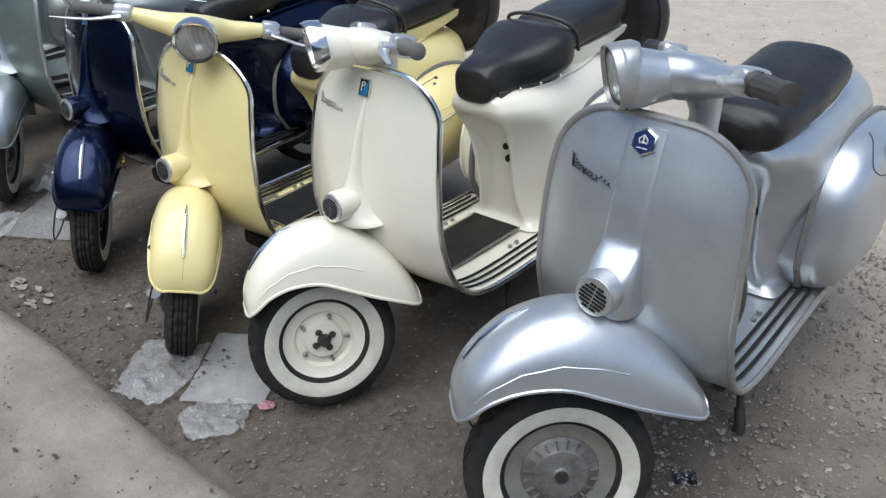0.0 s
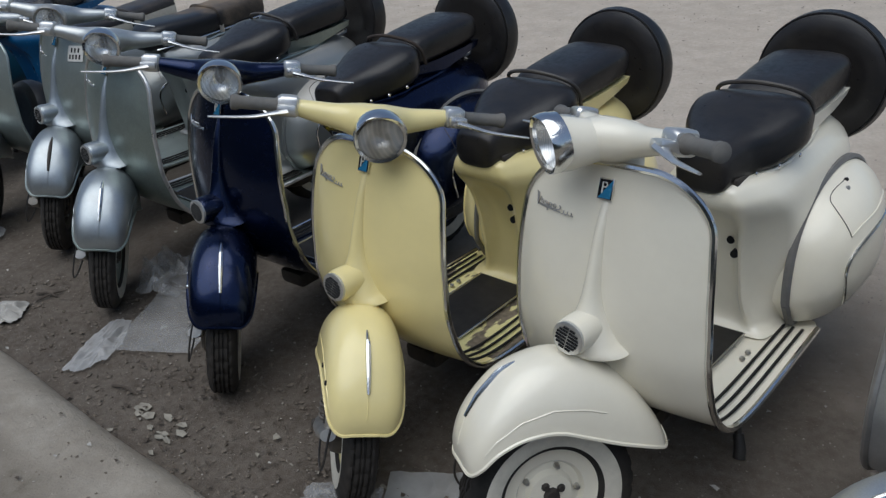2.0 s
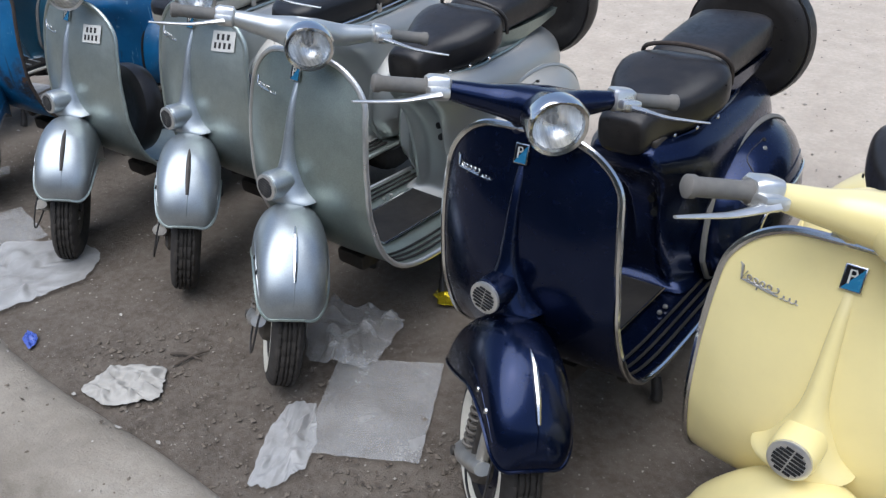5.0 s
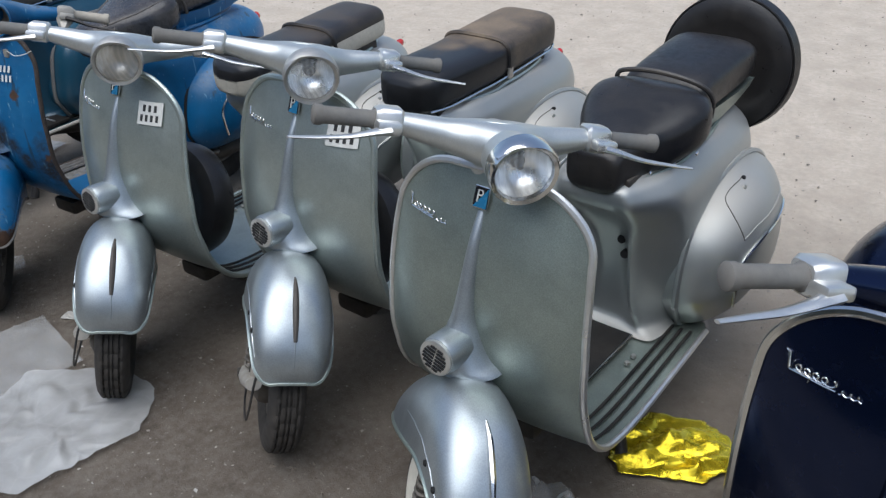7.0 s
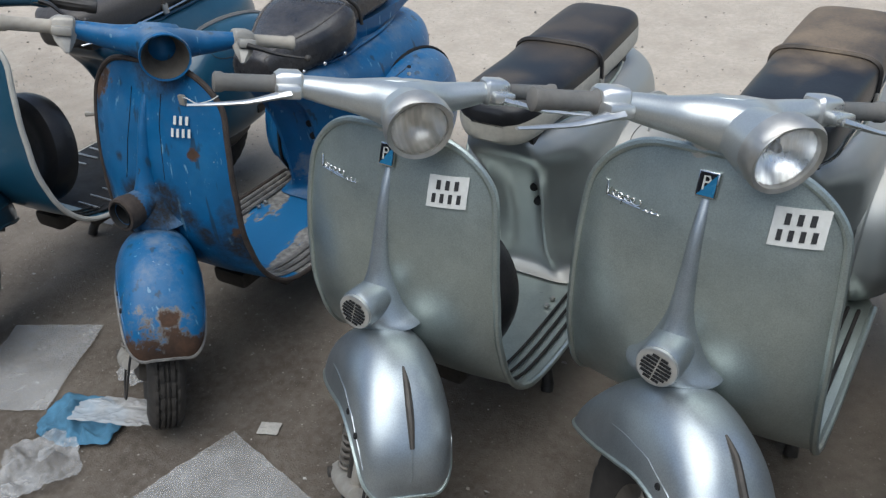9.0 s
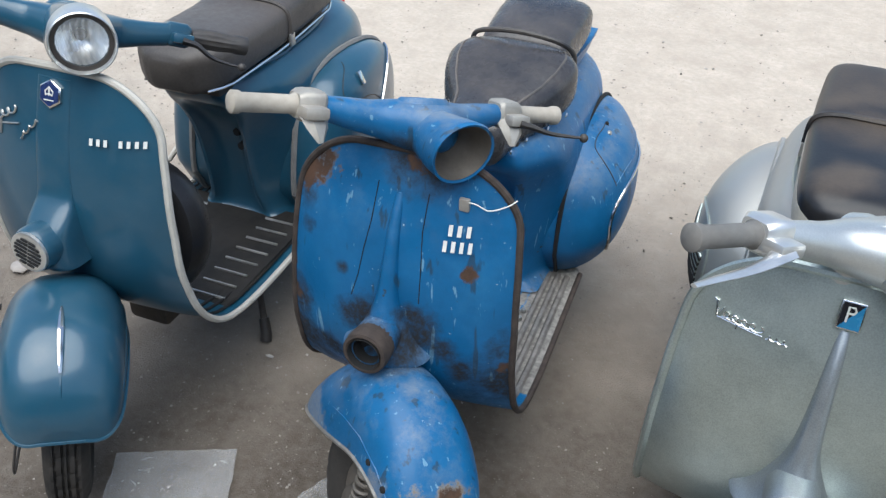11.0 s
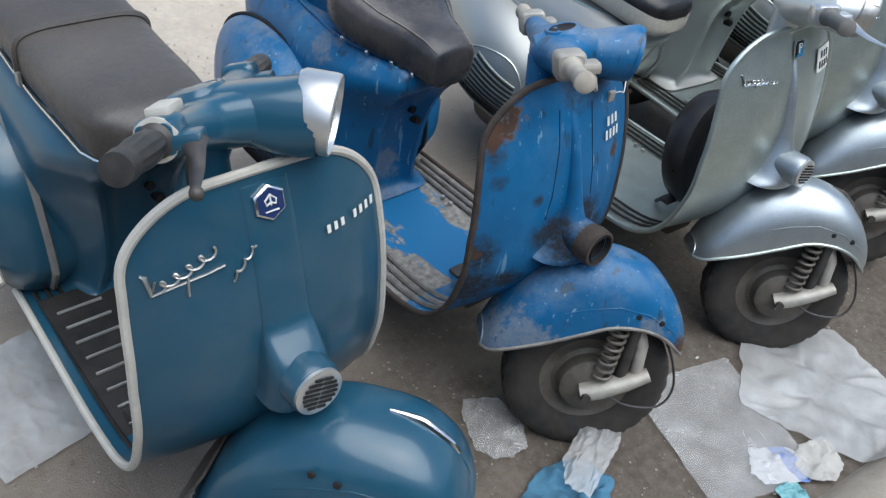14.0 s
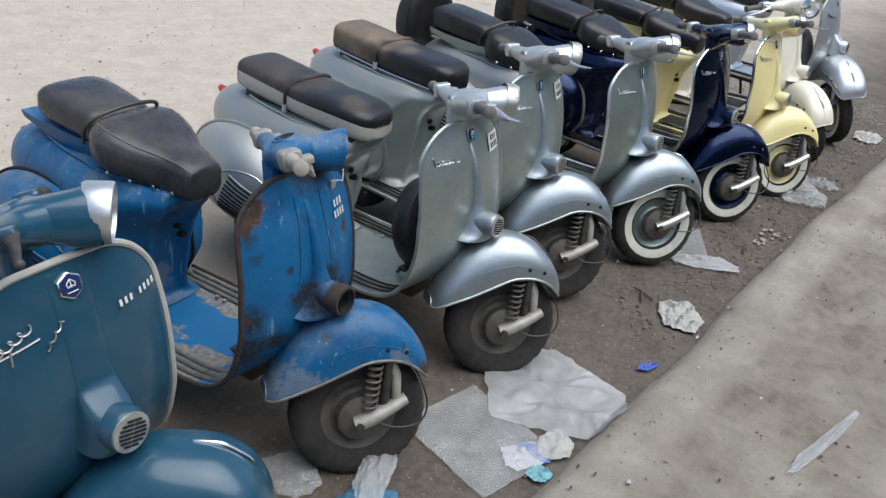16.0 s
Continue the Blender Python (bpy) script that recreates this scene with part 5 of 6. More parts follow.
        if gm is RUBBER_BLACK:
            # moulded ribs along the grip
            for v in grip_bm.verts:
                dy, dz = v.co.y + 0.018, v.co.z - 0.042
                if 0.250 < abs(v.co.x) < 0.346 and math.hypot(dy, dz) > 0.012:
                    k = 1 + 0.045 * math.cos(12 * math.atan2(dz, dy))
                    v.co.y, v.co.z = -0.018 + dy * k, 0.042 + dz * k
        part("grip", grip_bm, gm, head, sc.get("grip_label", "ribbed rubber handlebar grip"), m)
        if sgn in sc.get("levers", (-1, 1)):
            ll, drop = sc.get("lever_len", 1.0), sc.get("lever_drop", 1.0)
            pts = spline([(sgn * 0.222, 0.024, 0.032), (sgn * 0.25, 0.034, 0.026), (sgn * (0.25 + 0.05 * ll), 0.040, 0.026 - 0.010 * drop), (sgn * (0.25 + 0.11 * ll), 0.047, 0.026 - 0.014 * drop), (sgn * (0.25 + 0.155 * ll), 0.056, 0.026 - 0.015 * drop)], 16)
            bm = tube(pts, list(np.interp(np.linspace(0, 1, 16), [0, 0.2, 0.5, 1], [0.021, 0.014, 0.0095, 0.0050])), 8, None, 0.5)
            if sc.get("ball_lever"):
                bmesh.ops.create_uvsphere(bm, u_segments=10, v_segments=8, radius=0.0095, matrix=Matrix.Translation(pts[-1]))
            part("lever", bm, sc.get("lever_mat", BRIGHT_ALLOY), clamp, "thin metal hand lever", m)
    if sc.get("cream_switch"):
        part("switch_collar", lathe([(0.024, 0.230), (0.030, 0.231), (0.030, 0.238), (0.024, 0.239)], 24, Matrix.Translation((0, -0.018, 0.042)) @ Matrix.Rotation(radians(-90), 4, "Y")), TRIM_CREAM, head, "cream switch collar", m)
        part("switch_box", box(-0.182, -0.018, 0.072, 0.062, 0.034, 0.016, 0.005), TRIM_CREAM, head, "cream plastic switch box", m)


def build_fender(o, sc, st):
    # y, top, bottom edge, half width, roundness
    fs = sc.get("fender_scale", 1.0)
    fz = sc.get("fender_tall", fs)
    tb = [(y * fs - sc.get("fender_fwd", 0.0), 0.21 + (zt - 0.21) * fz, 0.21 + (zb - 0.21) * fz, w * sc.get("fender_wide", fs)) for y, zt, zb, w in (
        (-0.186, 0.374, 0.356, 0.034), (-0.183, 0.392, 0.352, 0.056), (-0.174, 0.418, 0.358, 0.075), (-0.152, 0.456, 0.376, 0.091), (-0.115, 0.497, 0.402, 0.099), (-0.055, 0.541, 0.418, 0.104), (0.02, 0.560, 0.410, 0.106), (0.09, 0.554, 0.374, 0.106),
        (0.16, 0.515, 0.334, 0.103), (0.225, 0.448, 0.300, 0.096), (0.275, 0.360, 0.272, 0.080), (0.296, 0.302, 0.264, 0.054))]
    up = sc.get("nose_up", 0.0)
    tb = [(y, zt - 0.010 * bool(up) + up * max(0.0, 1 - ((y + 0.17) / 0.13) ** 2), zb, w) for y, zt, zb, w in tb]
    fe = 2.5
    rows = []
    for y, zt, zb, w in spline(tb, 40):
        row = []
        for k in range(31):
            a = math.pi * k / 30
            c, s = sup(a, fe)
            row.append(Vector((w * c, y, zb + (zt - zb) * s)))
        rows.append(row)
    bm = loft(rows, closed=False, caps=False)
    thicken(bm, -0.004)
    fen = part("front_fender", bm, sc.get("fender_paint", sc["paint"]), o, "", st)
    edge = [r[0] for r in rows] + [Vector((x, rows[-1][0].y, rows[-1][0].z)) for x in np.linspace(rows[-1][0].x, rows[-1][-1].x, 5)[1:-1]]
    edge += [r[-1] for r in reversed(rows)]
    edge += [Vector((x, rows[0][0].y, rows[0][0].z)) for x in np.linspace(rows[0][-1].x, rows[0][0].x, 5)[1:]]
    part("fender_edge", tube(edge, 0.0048, 6), sc.get("fender_edge", sc["paint"]), fen, "", st)
    if sc.get("mudflap"):
        flap = [[Vector((x, y * fs, 0.21 + (z - 0.21) * fs)) for x in np.linspace(-w, w - 2.2 * (w - 0.09), 9)] for y, z, w in ((0.262, 0.345, 0.090), (0.282, 0.300, 0.104), (0.305, 0.245, 0.122), (0.322, 0.190, 0.138), (0.330, 0.165, 0.142))]
        part("mudflap", thicken(loft(flap, closed=False, caps=False), 0.005), RUBBER_BLACK, fen, "black rubber mudflap", st)
    # close nose and tail
    for rr in (rows[0], rows[-1]):
        bm = bmesh.new()
        bm.faces.new([bm.verts.new(p) for p in rr])
        thicken(bm, 0.003)
        part("fender_end", bm, sc.get("fender_paint", sc["paint"]), fen, "", st)
    # crest along the nose
    if sc.get("crest", True):
        pts, rd = [], []
        for t in np.linspace(0, 1, 16):
            y = (-0.150 + 0.135 * t) * fs
            zt = lerp_table(tb, y)[0]
            pts.append((0, y - 0.002, zt + 0.002))
            rd.append(0.0025 + 0.0055 * math.sin(math.pi * min(1, t * 0.9 + 0.1)) ** 0.8)
        part("fender_crest", tube(pts, rd, 8), sc.get("crest_mat", CHROME), fen, "slim fender crest", st)
        ridge = [(0, y * fs - 0.0005, lerp_table(tb, y * fs)[0] + 0.0005) for y in np.linspace(-0.181, -0.150, 6)]
        part("fender_ridge", tube(ridge, 0.0018, 5), sc.get("fender_paint", sc["paint"]), fen, "", st)
    # pressed crease and bolts on both sides
    for sgn in (-1, 1):
        pts = []
        for y in np.linspace(-0.145 * fs, 0.14 * fs, 20):
            zt, zb, w = lerp_table(tb, y)
            h = 0.30 + 0.10 * (y + 0.145) / 0.285
            a = math.asin(min(1.0, h) ** (fe / 2))
            c, s = sup(a, fe)
            pts.append((sgn * w * c, y, zb + (zt - zb) * s))
        part("fender_crease", tube(pts, 0.0022, 5), sc.get("fender_paint", sc["paint"]), fen, "", st)
        if sgn < 0:
            for y, bz in sc.get("bolts", ((-0.09, 0), (-0.03, 0))):
                zt, zb, w = lerp_table(tb, y)
                zb = bz - 0.035 if bz else zb
                part("fender_bolt", lathe([(0, 0.003), (0.006, 0.002), (0.008, -0.002)], 10, axis_m((sgn * w * 0.995, y, zb + 0.035), (sgn, 0, 0.1))), sc.get("bolt_mat", HOLE), fen, "", st)


def wheel_parts(o, sc, hub, st, front):
    R = sc.get("wheel_r", 0.21)
    m = st @ Matrix.Translation(hub) @ Matrix.Rotation(radians(90), 4, "Y")
    hw = 0.044
    prof = [(R - 0.092, 0.032), (R - 0.075, 0.042), (R - 0.045, 0.048), (R - 0.02, 0.044), (R - 0.007, 0.036)]
    prof += [(R - 0.002, 0.030), (R - 0.001, 0.024), (R - 0.007, 0.0235), (R - 0.007, 0.0185), (R, 0.018), (R, 0.0085), (R - 0.007, 0.008), (R - 0.007, 0.003), (R, 0.0025)]
    prof = prof + [(r, -h) for r, h in reversed(prof)]
    tyre_bm = lathe(prof, 112, None, closed_profile=True)
    for v in tyre_bm.verts:
        r = math.hypot(v.co.x, v.co.y)
        k = int(round(math.atan2(v.co.y, v.co.x) / (2 * math.pi) * 112))
        if r > R - 0.021 and (k + (2 if abs(v.co.z) < 0.02 else 0)) % 4 == 0:
            v.co.x *= (r - 0.0045) / r
            v.co.y *= (r - 0.0045) / r
    bmesh.ops.transform(tyre_bm, matrix=m, verts=tyre_bm.verts)
    tyre = part("tyre", tyre_bm, sc.get("tyre_mat", TYRE), o, "", sharp=25)
    tyre.name = "front_tyre" if front else "rear_tyre"
    wmat = sc.get("wheel_paint", sc["paint"])
    rr = R - 0.088
    rim = [(0, 0.028), (0.034, 0.028), (0.052, 0.026), (0.060, 0.012), (0.078, 0.010), (0.086, 0.022), (rr - 0.008, 0.026), (rr + 0.004, 0.036), (rr + 0.008, 0.038), (rr + 0.008, 0.030),
           (rr - 0.004, 0.0), (rr + 0.008, -0.030), (rr + 0.008, -0.038), (rr - 0.008, -0.028), (0.088, -0.024), (0.082, -0.03), (0.070, -0.040), (0.040, -0.046), (0, -0.046)]
    rimp = part("wheel_rim", lathe(rim, 40, m), wmat, tyre, sc.get("rim_label", "painted pressed-steel wheel rim"))
    if sc.get("whitewall"):
        for sgn in (-1, 1):
            part("whitewall", lathe([(R - 0.080, sgn * 0.0405), (R - 0.062, sgn * 0.0465), (R - 0.047, sgn * 0.0492), (R - 0.040, sgn * 0.0485)], 60, m), WHITEWALL, tyre, "cream whitewall band")
    if sc.get("hubcap") and front:
        part("hub_cover", lathe([(0, 0.046), (0.018, 0.046), (0.022, 0.042), (0.062, 0.040), (0.066, 0.036), (0.085, 0.030), (0.092, 0.024)], 40, m), TORN_METAL, rimp, "finned metal hub cover")
        for k in range(20):
            a = k * math.pi / 10
            part("fin", box(0.078, 0, 0.036, 0.020, 0.004, 0.010, 0.001, None, m @ Matrix.Rotation(a, 4, "Z")), TORN_METAL, rimp)
        part("hub_plug", lathe([(0, 0.052), (0.014, 0.051), (0.016, 0.046)], 16, m), RUBBER_BLACK, rimp)
    else:
        part("hub_nut", lathe([(0, 0.042), (0.016, 0.042), (0.020, 0.030), (0.020, 0.02)], 16, m), DARK_METAL, rimp)
        for k in range(4):
            a = k * math.pi / 2 + 0.4
            part("wheel_nut", lathe([(0, 0.036), (0.007, 0.036), (0.011, 0.028), (0.011, 0.02)], 8, m @ Matrix.Translation((0.028 * math.cos(a), 0.028 * math.sin(a), 0))), DARK_METAL, rimp)
        for k in range(5):
            a = k * math.pi * 2 / 5 + 0.2
            part("rim_bolt", lathe([(0, 0.026), (0.005, 0.025), (0.008, 0.012)], 8, m @ Matrix.Translation((0.069 * math.cos(a), 0.069 * math.sin(a), 0))), ALLOY, rimp)


def build_fork(o, sc, st, hub):
    lm = sc.get("link_mat", ALLOY)
    # link arm on the right, from the axle forward to the pivot
    x = -0.078
    pts = [(x, 0.025, 0.200), (x - 0.006, -0.015, 0.222), (x - 0.008, -0.070, 0.258), (x - 0.006, -0.118, 0.290)]
    link = part("fork_link", tube(pts, [0.029, 0.030, 0.027, 0.021], 12, None, 0.8), lm, o, "trailing fork link", st)
    part("axle_nut", lathe([(0, 0.018), (0.012, 0.018), (0.013, 0.0)], 10, axis_m((x - 0.018, 0.018, 0.204), (-1, 0, 0))), DARK_METAL, link, "", st)
    helix = [(x + 0.0 + 0.020 * math.cos(a), -0.010 + 0.020 * math.sin(a), 0.250 + 0.19 * a / (2 * math.pi * 9)) for a in np.linspace(0, 2 * math.pi * 9, 150)]
    part("fork_spring", tube(helix, 0.0042, 5), sc.get("spring_mat", DUSTY_IRON), o, "coiled fork spring", st)
    part("damper", tube([(x, -0.055, 0.25), (x, -0.045, 0.46)], 0.014, 10), DARK_METAL, o, "", st)
    part("fork_tube", tube([(x, -0.088, 0.285), (x + 0.005, -0.078, 0.36), (x + 0.03, -0.04, 0.44), (0, 0.03, 0.49)], [0.015, 0.016, 0.018, 0.022], 12), lm, o, "", st)
    cable = spline([(x - 0.012, -0.02, 0.22), (x - 0.02, -0.09, 0.20), (x - 0.022, -0.165, 0.215), (x - 0.018, -0.185, 0.27), (x - 0.008, -0.16, 0.34), (x + 0.01, -0.12, 0.40)], 24)
    part("brake_cable", tube(cable, 0.0032, 5), RUBBER_BLACK, o, "thin looped brake cable", st)
    part("brake_drum", lathe([(0, -0.074), (0.055, -0.072), (0.072, -0.062), (0.078, -0.045), (0.078, -0.02)], 28, st @ Matrix.Translation(hub) @ Matrix.Rotation(radians(90), 4, "Y")), sc.get("drum_mat", GREASY_RIM), o)


def build_under(o, sc):
    low = sc.get("raise", 0.0) + sc.get("lift", 0.0)
    for sgn in (-1, 1):
        leg = part("stand_leg", tube(spline([(sgn * 0.09, 0.74, 0.25), (sgn * 0.11, 0.70, 0.16), (sgn * 0.165, 0.63, 0.035 - low)], 10), 0.010, 8), DARK_METAL, o, "tubular centre-stand leg")
        part("stand_foot", tube([(sgn * 0.155, 0.643, 0.06 - low), (sgn * 0.170, 0.625, 0.022 - low), (sgn * 0.172, 0.615, -low)], [0.015, 0.017, 0.018], 10), RUBBER_BLACK, leg, "black rubber stand foot")
    # engine casing, silencer and kick-start on the right
    part("engine_case", tube([(-0.10, 0.92, 0.27), (-0.15, 1.05, 0.25), (-0.12, 1.18, 0.22), (-0.05, 1.20, 0.215)], [0.06, 0.085, 0.075, 0.05], 16), DARK_METAL, o, "greasy engine casing")
    part("silencer", tube([(0.0, 0.86, 0.17), (0.03, 1.0, 0.155), (0.05, 1.2, 0.16), (0.06, 1.3, 0.17)], [0.035, 0.055, 0.055, 0.03], 16, None, 0.7), DARK_METAL, o)
    kick = Matrix.Translation(sc.get("kick_at", (0, 0, 0)))
    part("kick_start", tube([(-0.20, 1.00, 0.30), (-0.225, 0.97, 0.26), (-0.23, 0.90, 0.225), (-0.27, 0.885, 0.225)], [0.011, 0.009, 0.009, 0.011], 8), DUSTY_ALLOY if "kick_at" in sc else DARK_METAL, o, "kick-start pedal", kick)
    if sc.get("side_bracket"):
        # folded passenger footrest on the left cowl
        bm = tube(spline([(0.262, 1.17, 0.33), (0.288, 1.19, 0.37), (0.292, 1.22, 0.42), (0.286, 1.23, 0.45)], 10), 0.009, 8)
        tube([(0.285, 1.18, 0.36), (0.304, 1.185, 0.365), (0.306, 1.22, 0.42), (0.290, 1.225, 0.435)], 0.0055, 8, bm)
        box(0.276, 1.175, 0.335, 0.03, 0.04, 0.035, 0.006, bm)
        part("folding_footrest", bm, DARK_METAL, o, "folded black passenger footrest")


def spare_inside(o, sc):
    """Spare wheel behind the leg shield."""
    m = axis_m((0.025, 0.385, 0.480), (0.0, -1, 0.30))
    prof = [(0, 0.04), (0.09, 0.04), (0.115, 0.048), (0.15, 0.05), (0.172, 0.038), (0.180, 0.012), (0.180, -0.012), (0.172, -0.038), (0.15, -0.05), (0.11, -0.05), (0, -0.035)]
    part("inner_spare_wheel", lathe(prof, 44, m), sc.get("spare_mat", VINYL), o, "covered spare wheel behind the leg shield")


def scooter(sc):
    o = new(sc.get("name", "scooter"))
    o.empty_display_size = 0.2
    st = steer_matrix(sc["steer"])
    sh = build_shield(o, sc)
    build_floor(o, sc)
    build_horn(o, sc)
    build_badges(o, sc, sh)
    build_rear_body(o, sc)
    build_cowl(o, sc, 1)
    build_cowl(o, sc, -1)
    build_seats(o, sc)
    build_headset(o, sc)
    build_fender(o, sc, st)
    hub = Vector((0, 0.005, sc.get("wheel_r", 0.21) - sc.get("raise", 0.0)))
    wheel_parts(o, sc, hub, st, True)
    wheel_parts(o, sc, Vector((0, 1.15, sc.get("wheel_r", 0.21) - sc.get("raise", 0.0))), Matrix.Identity(4), False)
    build_fork(o, sc, st, hub)
    build_under(o, sc)
    if sc.get("inner_spare"):
        spare_inside(o, sc)
    x, y, yaw = sc["at"]
    o.matrix_world = pose(x, y, sc.get("lift", 0.0) + sc.get("raise", 0.0), sc.get("pitch", 0.0), sc.get("lean", 0.0), yaw)
    tagged(o, sc["label"], "scooter", "parked scooters in a row")
    return o


# ---------------------------------------------------------------- ground
def value_noise(x, y, s, seed):
    out = np.zeros_like(x)
    for k in range(4):
        f = s * 2 ** k
        px, py = seed * 7.3 + k * 3.1, seed * 3.7 + k * 5.9
        out += (np.sin(f * x * 1.3 + px + 1.7 * np.sin(f * y * 0.9 + py)) * np.cos(f * y * 1.1 + py + 1.3 * np.sin(f * x * 0.8 - px))) / 2 ** k
    return out


def ground_height(gx, gy):
    return 0.006 * value_noise(gx, gy, 3.0, 1) + 0.0025 * value_noise(gx, gy, 17.0, 2) - 0.004


def build_ground():
    xs = np.concatenate([[-400, -150, -60, -25, -14, -10], np.arange(-8, 7.01, 0.05), [9, 13, 25, 60, 150, 400]])
    ys = np.concatenate([[-400, -100, -30, -12, -5, -2, -1.2, -0.8], np.arange(-0.62, 4.5, 0.05), np.arange(4.6, 9, 0.2), [10, 12, 15, 20, 30, 60, 120, 400]])
    gx, gy = np.meshgrid(xs, ys)
    gz = ground_height(gx, gy) + 0.004
    gz[(np.abs(gx) > 9) | (gy > 9) | (gy < -1)] = 0
    me = bpy.data.meshes.new("ground")
    nx, ny = len(xs), len(ys)
    verts = np.stack([gx, gy, gz - 0.004], -1).reshape(-1, 3)
    faces = [(j * nx + i, j * nx + i + 1, (j + 1) * nx + i + 1, (j + 1) * nx + i) for j in range(ny - 1) for i in range(nx - 1)]
    me.from_pydata(verts.tolist(), [], faces)
    me.polygons.foreach_set("use_smooth", [True] * len(me.polygons))
    me.materials.append(SOIL)
    tagged(new("ground", me), "trodden brown earth running out into a pale dusty road", "ground", kind="structure")


KERB_Y, KERB_H = -0.45, 0.08


def kerb_height(gx, gy):
    d = KERB_Y + 0.016 * np.sin(gx * 1.7) + 0.010 * np.sin(gx * 5.1 + 1) - gy
    h = KERB_H * (1 - np.exp(-np.clip(d + 0.0, 0, None) / 0.045))
    h = h + 0.012 * np.clip(d, 0, 0.6)
    return h + (0.0045 * value_noise(gx, gy, 5, 3) + 0.0020 * value_noise(gx, gy, 21, 4)) * np.clip(d / 0.1, 0, 1) - 0.02 * (d <= 0)


def build_kerb():
    xs = np.concatenate([[-40, -25, -15, -10], np.arange(-8, 7.01, 0.05), [9, 15, 25, 40]])
    ys = np.concatenate([[-9.1, KERB_Y - 6.0, KERB_Y - 3.5, KERB_Y - 2.4], np.arange(KERB_Y - 2.0, KERB_Y - 0.3, 0.05), np.arange(KERB_Y - 0.3, KERB_Y + 0.041, 0.015)])
    gx, gy = np.meshgrid(xs, ys)
    gz = kerb_height(gx, gy)
    nx, ny = len(xs), len(ys)
    me = bpy.data.meshes.new("pavement")
    verts = np.stack([gx, gy, gz], -1).reshape(-1, 3)
    faces = [(j * nx + i, j * nx + i + 1, (j + 1) * nx + i + 1, (j + 1) * nx + i) for j in range(ny - 1) for i in range(nx - 1)]
    me.from_pydata(verts.tolist(), [], faces)
    me.polygons.foreach_set("use_smooth", [True] * len(me.polygons))
    me.materials.append(KERB)
    tagged(new("pavement", me), "dusty worn concrete pavement with a rounded edge", "pavement", kind="structure")


def scatter(name, count, area, size, material, label, seed, avoid=None):
    rng = np.random.default_rng(seed)
    verts, faces = [], []
    base = np.array([(1, 0, 0), (-1, 0, 0), (0, 1, 0), (0, -1, 0), (0, 0, 1), (0, 0, -1)], float)
    tri = [(0, 2, 4), (2, 1, 4), (1, 3, 4), (3, 0, 4), (2, 0, 5), (1, 2, 5), (3, 1, 5), (0, 3, 5)]
    for _ in range(count):
        x, y = rng.uniform(area[0], area[1]), rng.uniform(area[2], area[3])
        z = 0.0
        if y < KERB_Y:
            z = float(kerb_height(np.array([x]), np.array([y]))[0])
        s = size[0] * (size[1] / size[0]) ** (rng.random() ** 2.2)
        v = base * s * rng.uniform(0.6, 1.3, (6, 1)) * np.array([1, rng.uniform(0.5, 1), rng.uniform(0.35, 0.75)])
        a = rng.uniform(0, 6.28)
        rot = np.array([[math.cos(a), -math.sin(a), 0], [math.sin(a), math.cos(a), 0], [0, 0, 1]])
        v = v @ rot.T + (x, y, z + s * 0.15)
        n = len(verts)
        verts += v.tolist()
        faces += [(p + n, q + n, r + n) for p, q, r in tri]
    me = bpy.data.meshes.new(name)
    me.from_pydata(verts, [], faces)
    me.materials.append(material)
    tagged(new(name, me), label, "gravel", kind="stuff")


